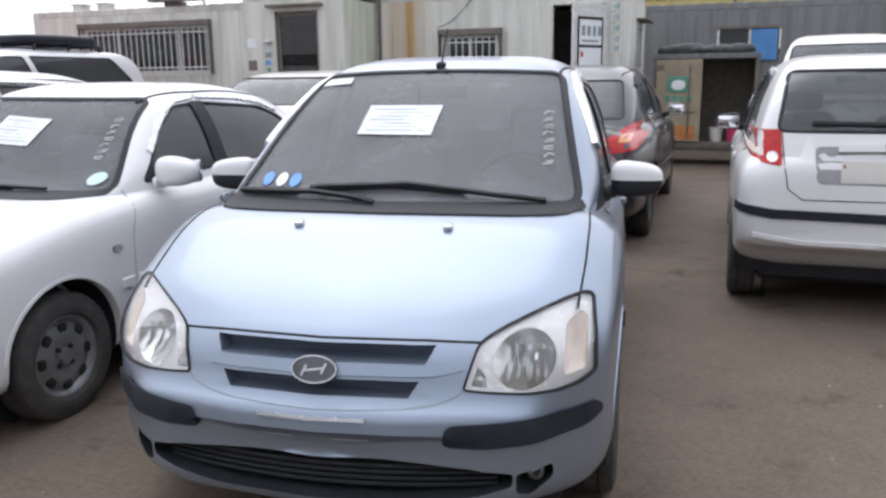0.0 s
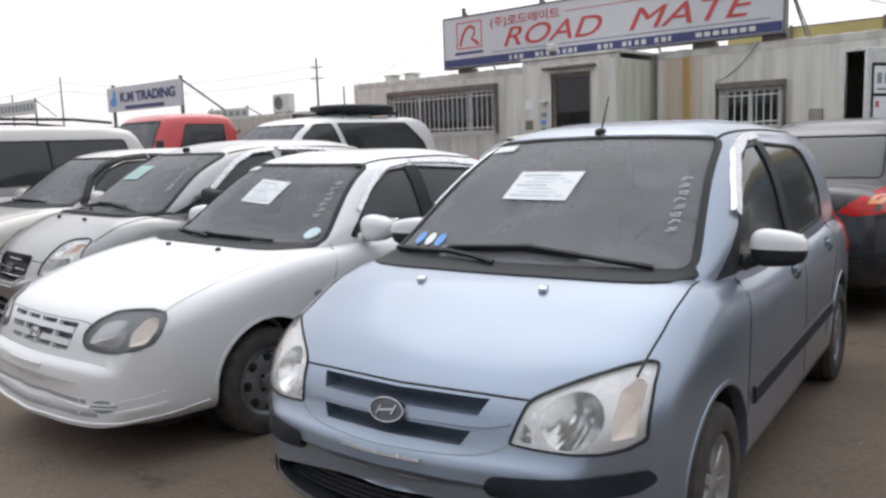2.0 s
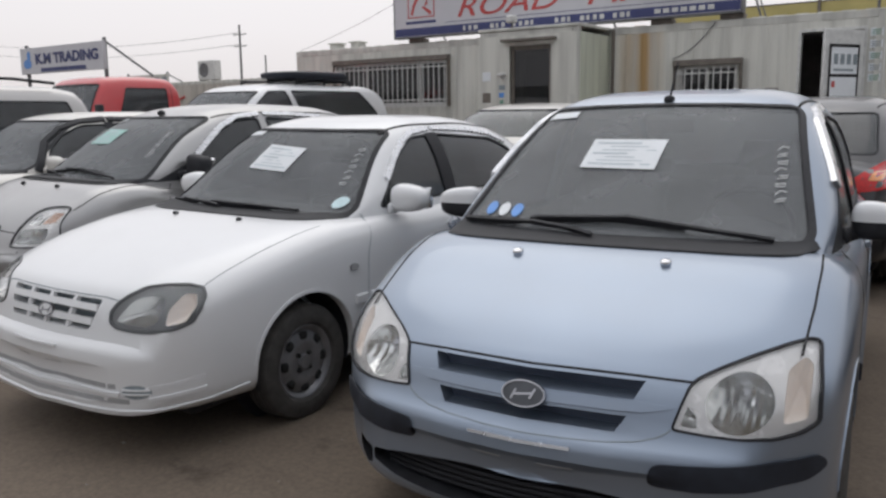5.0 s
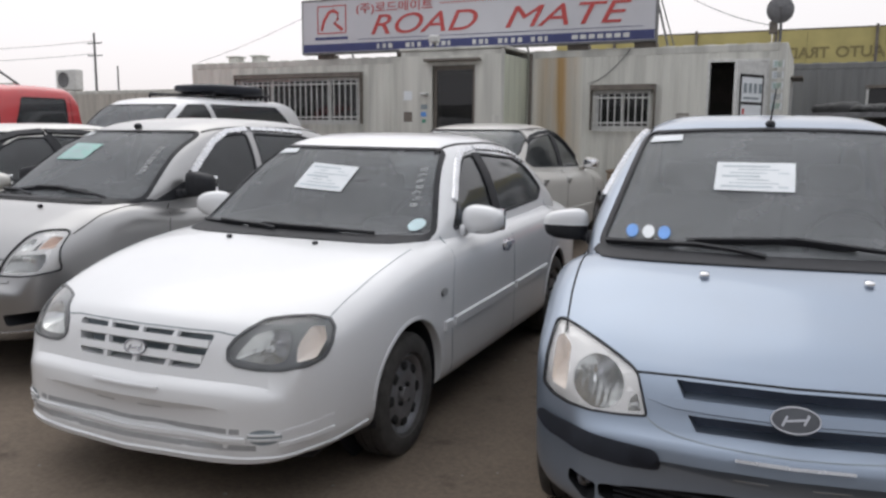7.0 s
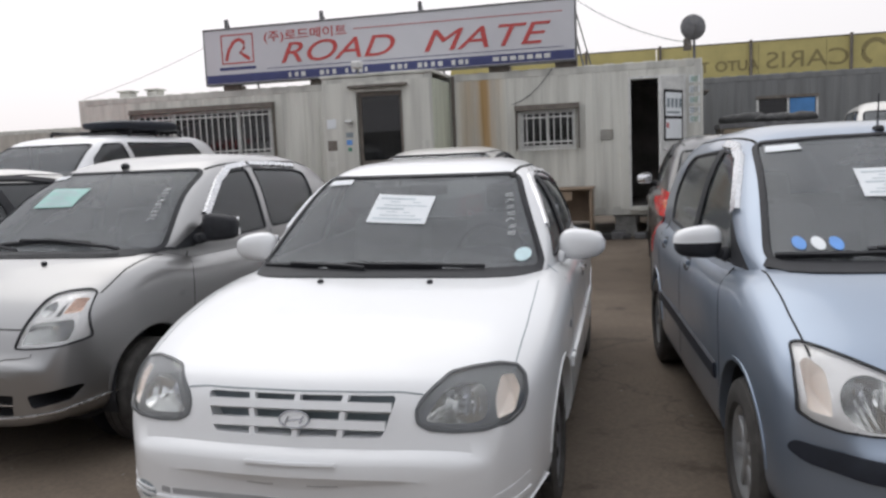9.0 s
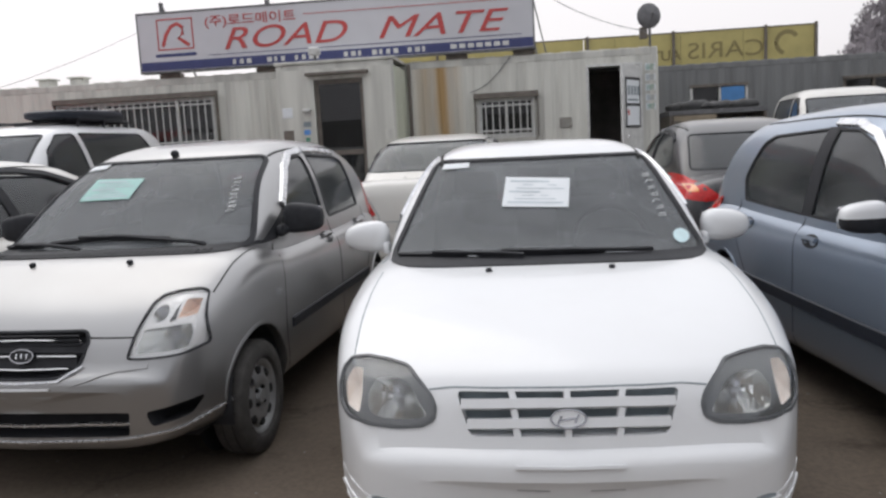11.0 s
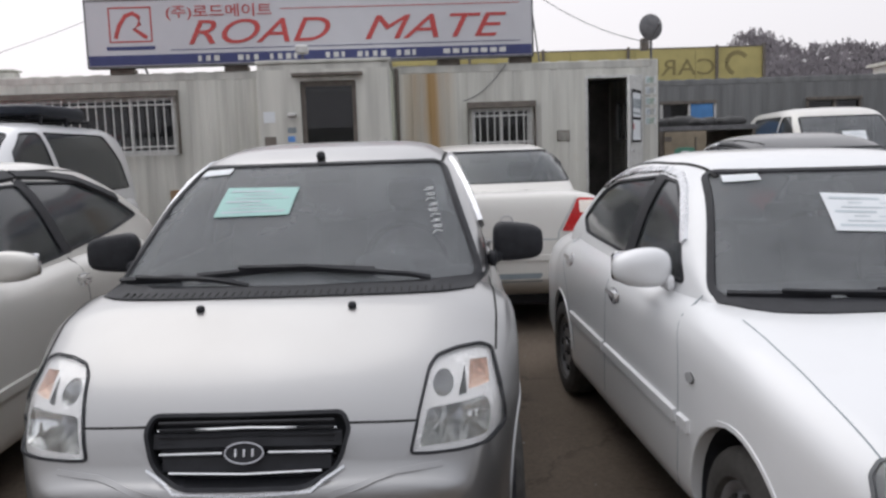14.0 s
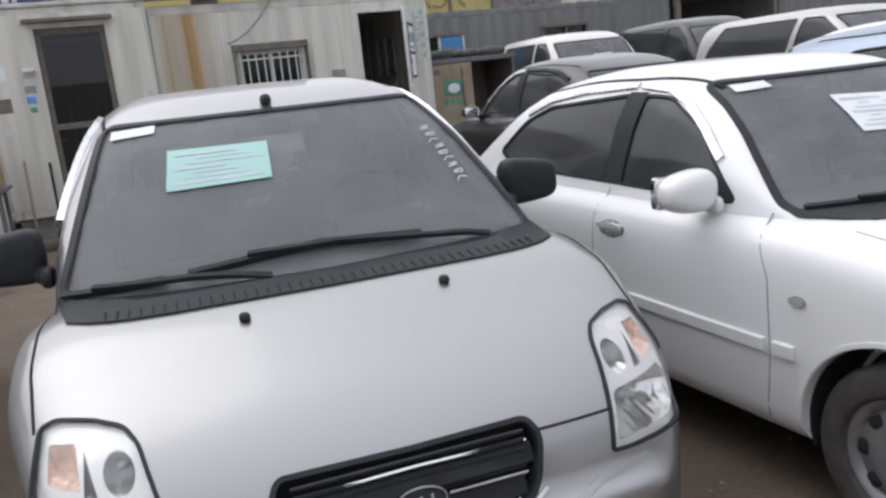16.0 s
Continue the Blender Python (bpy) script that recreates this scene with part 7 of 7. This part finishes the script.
for i in range(16000):
    x = 50 + rng.random()*195
    j = rng.random()*2.3
    base = max(-1, ridge(x)*min(1, j/2.2) - 1)
    h, w = 1.2 + rng.random()*2.0, .5 + rng.random()*.9
    px, py = x + j*4, 150 + j*14
    for k in range(7):
        ax, az = px + rng.uniform(-w, w), base + h*rng.uniform(.25, 1)
        s = rng.uniform(.2, .45)
        n0 = len(vs)
        vs += [(ax-s*rng.random(), py, az-s), (ax+s*rng.random(), py+rng.uniform(-.5, .5), az-s*.4), (ax+rng.uniform(-s, s)*.5, py, az+s*1.5)]
        fs.append((n0, n0+1, n0+2))
me = bpy.data.meshes.new("bare_trees")
me.from_pydata(vs, [], fs)
tagged(link("bare_trees", me, WOODS), "bare winter woods covering the hill", "trees", kind="stuff")

# ---------- left distance ----------
def sign_on_posts(name, label, x0, x1, y, z0, z1, face, text=None, mark=True):
    s = thing(name, pose(0, 0, 0), label, "sign")
    bar_part("panel", s, face, x0, x1, y, y+.1, z0, z1)
    for x in (x0+.1, x1-.16):
        bar_part("sign_post", s, STEEL, x, x+.08, y+.1, y+.18, 0, z1+.1)
    bm = bmesh.new()
    rod(bm, (x1-.1, y+.14, z1), (x1+1.0, y+.8, z0-.2), .03, 6)
    part("brace", bm, STEEL, s)
    if text:
        letters(text, (z1-z0)*.52, x0+(x1-x0)*.2, z0+(z1-z0)*.38, y-.01, SIGNBLUE, s, (x1-x0)*.75, 0, .015)
        bar_part("sign_small_print", s, SIGNBLUE, x0+(x1-x0)*.26, x1-(x1-x0)*.2, y-.01, y, z0+.04, z0+(z1-z0)*.2, bev=0)
    else:
        k = int((x1-x0)/.55)
        for i in range(k):
            bar_part("sign_small_print", s, INK, x0+.2+.55*i, x0+.55+.55*i, y-.01, y, z0+(z1-z0)*.25, z0+(z1-z0)*.75, bev=0)
    if mark:
        bm = bmesh.new()
        blob(bm, (x0+(x1-x0)*.09, y-.004, z0+(z1-z0)*.38), (.22, .006, .13), 2.5, None, 14, 8)
        blob(bm, (x0+(x1-x0)*.11, y-.004, z0+(z1-z0)*.68), (.10, .006, .15), 2.0, None, 14, 8)
        part("sign_mark", bm, STICKER, s)
    return s


sign_on_posts("trading_sign", "white hoarding with navy lettering above a container", -23.35, -19.1, 13.24, 2.72, 3.46, SIGNW, "K.M TRADING")
sign_on_posts("far_sign", "grey hoarding with dark lettering too far to read", -55, -47.2, 20.7, 3.85, 4.65, FRAME, None, False)
sign_on_posts("far_sign", "dull grey hoarding far behind the trucks", -34.5, -31.2, 24.0, 2.9, 3.4, RAIL, None, False)
lc = container("cream_container", "cream container behind the red truck", -29.5, -17.4, 20.4, 22.8, .0, 2.75, CREAMC)
for i, x in enumerate((-27.6, -26.2, -20.4)):
    bm = bmesh.new()
    rod(bm, (x, 20.38, 1.9), (x+1.0, 20.38, 2.2), .05, 6)
    part("painted_stroke", bm, SIGNRED, lc)
container("cream_container", "pale container at the back of the yard", -47, -34.9, 24.4, 26.8, .0, 3.0, CREAMC)
container("cream_container", "grey container far back by the fence", -66, -53.9, 20.9, 23.3, .0, 3.0, GREYC)
ac = thing("air_conditioner", pose(-24.3, 20.9, 2.75), "white air-conditioner outdoor unit on a container roof", "air conditioner")
bar_part("case", ac, FRAME, -.48, .48, -.18, .18, .06, .78, bev=.03)
for x in (-.4, .32):
    bar_part("foot", ac, STEEL, x, x+.08, -.18, .18, 0, .06)
bm = bmesh.new()
lathe(bm, [(-.19, .27), (-.2, .25), (-.19, .23), (-.185, .0)], 24, "y")
part("fan_grille", bm, STEEL, ac).matrix_basis = pose(-.1, 0, .42)


def utility_pole(x, y, h, arm=True):
    p = thing("utility_pole", pose(x, y, 0), "thin grey utility pole on the skyline", "pole", "skyline poles")
    bm = bmesh.new()
    rod(bm, (0, 0, 0), (0, 0, h), .08, 8, .05)
    part("pole", bm, STEEL, p)
    if arm:
        for z in (h-.5, h-1.1):
            bm = bmesh.new()
            rod(bm, (-.5, 0, z), (.5, 0, z), .03, 6)
            part("cross_arm", bm, STEEL, p)


for x, y, h, a in ((-77, 28.2, 7.8, True), (-60.5, 28.2, 7.2, False), (-86, 28, 7.4, True), (-33, 30, 6.2, True), (-64, 26, 6.0, False), (-42, 40, 5.6, False)):
    utility_pole(x, y, h, a)
wires = thing("power_line", pose(0, 0, 0), "thin overhead wires between the skyline poles", "cable")
for z in (7.2, 6.6):
    cable("wire", sag((-86, 28, z), (-60.5, 28.2, z-.4), .6), .012, STEEL, wires)
    cable("wire", sag((-60.5, 28.2, z-.4), (-33, 30, z-1.4), .6), .012, STEEL, wires)

# ---------- parked cars ----------
g1, gt, gc = car(scaled(HATCH, near=True, style="spokes", rim=RIM_BRIGHT, rtint=REAR), pose(-0.142, 2.46, -.06, 0, 0, 6.8) @ Matrix.Scale(1.03, 4), "light blue five-door hatchback with white mirror covers", "row of parked cars")
hatch_details(g1, gt, gc)
sheet(g1, gc, [(-.238, 1.211), (.072, 1.209), (.084, 1.319), (-.227, 1.319)], PAPER)
patch("label_strip", [(-.525, 1.40), (-.38, 1.41), (-.38, 1.435), (-.512, 1.427)], "F", gc, PAPER, g1, 0.002, 0.002, 0.05)
for x, m in ((-.545, "blue"), (-.48, "white"), (-.418, "blue")):
    patch("round_sticker", ellipse(x, 1.05, .024, .022), "F", gc, STICKER if m == "blue" else PAPER, g1, 0.002, 0.002, 0.03)
scrawl(g1, gc, .545, 1.10, .515, 1.30, 8)
a1, at, ac1 = car(scaled(SEDAN, near=True, rtint=REAR), pose(-2.588, 2.33, -.06, 0, .5, 1.6) @ Matrix.Scale(1.03, 4), "white four-door saloon with a slatted white grille", "row of parked cars")
sedan_details(a1, at, ac1)
sheet(a1, ac1, [(-.193, 1.135), (.115, 1.123), (.137, 1.248), (-.168, 1.264)], PAPER)
patch("label_strip", [(-.49, 1.308), (-.35, 1.315), (-.35, 1.338), (-.48, 1.333)], "F", ac1, PAPER, a1, 0.002, 0.002, 0.05)
patch("round_sticker", ellipse(.605, .985, .038, .027), "F", ac1, PALE, a1, 0.002, 0.002, 0.03)
scrawl(a1, ac1, .545, 1.06, .50, 1.26, 7)
p1, pt, pc = car(scaled(MINI, near=True, rtint=REAR, rim=RIM_BRIGHT), pose(-4.905, 3.10, -.012, 0, 0, -3.2) @ Matrix.Scale(1.03, 4), "silver five-door city hatchback with black mirrors", "row of parked cars")
mini_details(p1, pt, pc)
sheet(p1, pc, [(-.380, 1.187), (-.068, 1.192), (-.05, 1.294), (-.357, 1.298)], PAPER_GREEN)
patch("label_strip", [(-.525, 1.345), (-.385, 1.355), (-.38, 1.378), (-.518, 1.37)], "F", pc, PAPER, p1, 0.002, 0.002, 0.05)
scrawl(p1, pc, .535, 1.10, .49, 1.28, 9)
c1, ct, cc = car(scaled(SLEEK, paint=WARM_WHITE, near=True), pose(-7.095, 2.856, -.05, 0, 0, 0) @ Matrix.Scale(1.03, 4), "warm white saloon with dark window visors", "row of parked cars")
large_details(c1, ct, cc, WARM_WHITE, True)
b1, bt, bc = car(scaled(BOXY, paint=WARM_WHITE, rtint=REAR), pose(-3.673, 11.90, -.01, 0, 0, 180) @ Matrix.Scale(1.03, 4), "cream saloon parked with its boot towards the lane")
rear_details(b1, bt, 4.5, WARM_WHITE, True, rounded([(.43, .79), (.56, .785), (.70, .85), (.735, .99), (.70, 1.03), (.56, 1.04)], .02), (rounded([(.57, .93), (.70, .93), (.715, .99), (.69, 1.015), (.57, 1.02)], .01), WINK), .09)
large_details(b1, bt, bc, WARM_WHITE)
d1, dt, dc = car(scaled(LARGE, paint=DARK), pose(-0.56, 11.87, .0, 0, 0, 180) @ Matrix.Scale(1.03, 4), "dark grey saloon with large red tail lamps")
rear_details(d1, dt, 4.5, DARK, True, rounded([(.43, .80), (.56, .775), (.76, .80), (.79, .90), (.775, .98), (.69, 1.0)], .02), (rounded([(.62, .86), (.70, .855), (.71, .91), (.64, .915)], .015), LENS_AMBER))
large_details(d1, dt, dc, DARK)
h1, ht, hc = car(scaled(HATCH, paint=WHITE, rtint=REAR), pose(1.824, 9.62, -.03, 0, 0, 180) @ Matrix.Scale(1.03, 4), "white five-door hatchback parked tail first")
hatch_rear(h1, ht, hc)
v1, vt, vc = car(VAN, pose(-9.3, 1.83, 0, 0, 0, 0), "silver-grey passenger van with roof rails", category="van", name="van")
van_details(v1, vt, vc)
w1, wt, wc = car(WAGON, pose(-8.98, 6.98, -.03, 0, 0, 0) @ Matrix.Scale(1.05, 4), "white estate car with a dark roof box", name="estate_car")
roof_box(w1, wc)
s1, st, sc = car(scaled(WAGON, paint=WARM_WHITE, cab=[(y, 1.1+(z-1.1)*1.2, w) for y, z, w in WAGON["cab"]], ws=[(x, 1.16+(z-1.16)*1.2) for x, z in WAGON["ws"]],
                        side=[[(y, 1.1+(z-1.1)*1.2) for y, z in w] for w in WAGON["side"]], rw=[(x, 1.1+(z-1.1)*1.2) for x, z in WAGON["rw"]]),
                 pose(2.15, 11.9, 0, 0, 0, -8), "white off-road estate with a paper in the windscreen", name="estate_car")
sheet(s1, sc, [(-.1, 1.42), (.25, 1.42), (.26, 1.6), (-.09, 1.6)], PAPER)
k1, kt, kc = car(scaled(WAGON, paint=DARK, cab=[(y, 1.1+(z-1.1)*1.3, w) for y, z, w in WAGON["cab"]], ws=[(x, 1.16+(z-1.16)*1.3) for x, z in WAGON["ws"]],
                        side=[[(y, 1.1+(z-1.1)*1.3) for y, z in w] for w in WAGON["side"]], rw=[(x, 1.1+(z-1.1)*1.3) for x, z in WAGON["rw"]]),
                 pose(5.0, 11.9, 0, 0, 0, -6), "dark grey off-road estate", name="estate_car")
n1, nt, nc = car(scaled(WAGON, paint=VAN_SILVER), pose(3.95, 7.7, 0, 0, 0, -4), "silver off-road estate standing in the next row", name="estate_car")
red_truck()

# ---------- loose things ----------
cab = thing("metal_cabinet", pose(0, 0, 0), "cream and rust steel box cabinet with one door open", "cabinet")
CX0, CX1, CY0, CY1, CZ0, CZ1 = -.27, 1.34, 14.37, 15.5, .30, 1.78
bar_part("floor", cab, HOOD, CX0, CX1, CY0, CY1, CZ0, CZ0+.08)
bar_part("top", cab, STEEL, CX0-.02, CX1+.02, CY0-.02, CY1, CZ1-.08, CZ1)
bar_part("back", cab, HOOD, CX0, CX1, CY1-.05, CY1, CZ0+.08, CZ1-.08)
for x in (CX0, CX1-.05):
    bar_part("side", cab, HOOD, x, x+.05, CY0, CY1-.05, CZ0+.08, CZ1-.08)
for x in (CX0+.05, CX1-.15):
    for y in (CY0+.05, CY1-.15):
        bar_part("foot", cab, HOOD, x, x+.1, y, y+.1, 0, CZ0)
dr = bar_part("door", cab, CREAM, CX0+.06, .5, CY0-.03, CY0+.01, CZ0+.09, CZ1-.09, label="cream door with a green picture")
for z in (CZ0+.2, CZ1-.25):
    bar_part("hinge", dr, HOOD, CX0+.05, CX0+.18, CY0-.045, CY0-.03, z, z+.08)
bm = bmesh.new()
blob(bm, (.14, CY0-.032, 1.3), (.19, .006, .13), 4, None, 20, 8)
part("door_picture", bm, GREENP, dr)
bm = bmesh.new()
blob(bm, (.14, CY0-.038, 1.29), (.11, .006, .08), 2.2, None, 20, 8)
part("door_picture", bm, PAPER, dr)
bar_part("door_stain", dr, ORANGE, CX0+.1, .42, CY0-.034, CY0-.029, CZ0+.12, CZ0+.34, bev=0)
for i in range(4):
    bar_part("door_mark", dr, GREENP, -.06+.11*i, .02+.11*i, CY0-.034, CY0-.029, 1.02, 1.12, bev=0)
bm = bmesh.new()
rod(bm, (.2, CY0-.05, .86), (.42, CY0-.05, .86), .014, 6)
rod(bm, (.31, CY0-.05, .5), (.31, CY0-.05, 1.6), .012, 6)
part("lock_rod", bm, HOOD, dr)
junk = thing("tarpaulin_heap", pose(.55, 14.9, 1.78), "dark tarpaulin and scrap heaped on a cabinet", "tarpaulin")
for i in range(9):
    bm = bmesh.new()
    blob(bm, (rng.uniform(-.55, .55), rng.uniform(-.3, .3), .06), (rng.uniform(.15, .3), .2, rng.uniform(.06, .13)), 2.3, None, 14, 8)
    for v in bm.verts:
        v.co.z = max(0.0, v.co.z) + .012*math.sin(v.co.x*31) * (v.co.z > .03)
    part("tarpaulin_fold", bm, TARP, junk)
for x, y, z, mt, lb in ((.75, 14.6, .38, FRAME, "white plastic bucket in a cabinet"), (1.02, 14.62, .38, PINK, "red plastic can in a cabinet")):
    bk = thing("bucket", pose(x, y, z), lb, "bucket")
    bm = bmesh.new()
    lathe(bm, [(0, 0), (0, .09), (.22, .11), (.225, .115), (.22, .1), (.02, .08), (.02, 0)], 20, "z")
    part("pail", bm, mt, bk)
    bm = bmesh.new()
    for i in range(10):
        a, b = math.pi*i/10, math.pi*(i+1)/10
        rod(bm, (.11*math.cos(a), 0, .22+.1*math.sin(a)), (.11*math.cos(b), 0, .22+.1*math.sin(b)), .005, 5)
    part("handle", bm, STEEL, bk)

desk = thing("desk", pose(-2.71, 12.95, 0), "worn brown office desk against the container", "desk")
bar_part("top", desk, WOOD, -.42, .42, -.28, .28, .82, .86, bev=.006)
for x in (-.40, .36):
    bar_part("side_panel", desk, WOOD, x, x+.04, -.26, .26, 0, .82)
bar_part("modesty_panel", desk, WOOD, -.36, .36, .2, .22, .3, .82)
bar_part("drawer_front", desk, WOOD, -.36, .1, -.27, -.25, .66, .80)
crates = thing("debris", pose(-1.9, 13.2, 0), "dark scraps lying under the container", "debris")
for i in range(6):
    bar_part("scrap", crates, TARP if i % 2 else STEEL, -.5+.18*i, -.38+.18*i+.05*(i % 3), -.15-.05*(i % 2), .12, 0, .06+.03*(i % 3), bev=.01)

tb = thing("side_table", pose(-6.95, 11.35, 0), "grey steel side table by the porch", "table")
bar_part("top", tb, STEEL, -.55, .55, -.3, .3, .80, .84)
for x in (-.5, .44):
    for y in (-.27, .21):
        bar_part("leg", tb, STEEL, x, x+.05, y, y+.05, 0, .80)
bar_part("skirt", tb, RAIL, -.5, .5, -.26, -.24, .3, .80)
cbx = thing("cardboard_box", pose(-6.95, 11.3, .84), "wide brown cardboard box on a table", "box")
bar_part("box_body", cbx, CARD, -.5, .5, -.24, .24, 0, .26, bev=.008)
bar_part("flap", cbx, CARD, -.5, .5, -.245, .0, .26, .266, bev=0)
fd = thing("folder_stack", pose(-6.82, 11.3, 1.106), "pink plastic trays stacked on a box", "tray")
for i in range(3):
    bar_part("tray", fd, PINK, -.22+.02*i, .24-.015*i, -.15, .15, .022*i, .022*i+.018, bev=.006)
bg = thing("plastic_bag", pose(-6.55, 11.45, 1.106), "white plastic bag on a box", "bag")
bm = bmesh.new()
blob(bm, (0, 0, .09), (.12, .1, .09), 2.3, None, 18, 10)
for v in bm.verts:
    v.co += Vector((math.sin(v.co.z*60)*.008, math.sin(v.co.x*50)*.01, 0))
part("bag_body", bm, PAPER, bg)
for x, mt, hh in ((-6.28, CREAM, 1.05), (-6.02, GAP, 1.0)):
    br = thing("broom", pose(x, 11.98, 0), "long-handled broom leaning by the porch", "broom", "brooms by the porch")
    bm = bmesh.new()
    rod(bm, (0, 0, .1), (0, .13, hh), .014, 8)
    part("handle", bm, mt, br)
    bm = bmesh.new()
    box(bm, -.14, .14, -.03, .03, .0, .12, .02, 2)
    part("brush", bm, HOOD, br)
pack = thing("crushed_pack", pose(-1.14, 2.30, -.0598, 0, 0, 68), "flattened white and violet packet on the ground", "litter")
bm = bmesh.new()
box(bm, -.06, .06, -.038, .038, 0, .008, .002, 1)
part("packet", bm, PAPER, pack)
bm = bmesh.new()
box(bm, -.04, .0, -.03, .02, .0082, .0092)
part("packet_print", bm, SIGNBLUE, pack)
pb = thing("pebbles", pose(0, 0, 0), "loose grit and pebbles scattered on the yard", "gravel")
pb["kind"] = "stuff"
vs, fs = [], []
for i in range(700):
    x, y, s = rng.uniform(-9, 5), rng.uniform(-.5, 12.5), rng.uniform(.003, .011)
    n0, a = len(vs), rng.random()*6
    vs += [(x+s*math.cos(a+k*1.57)*rng.uniform(.7, 1.3), y+s*math.sin(a+k*1.57)*rng.uniform(.7, 1.3), ground_z(y)) for k in range(4)] + [(x, y, ground_z(y)+s*.6)]
    fs += [(n0+k, n0+(k+1) % 4, n0+4) for k in range(4)]
me = bpy.data.meshes.new("pebbles")
me.from_pydata(vs, [], fs)
link("grit", me, BLOCK, pb)
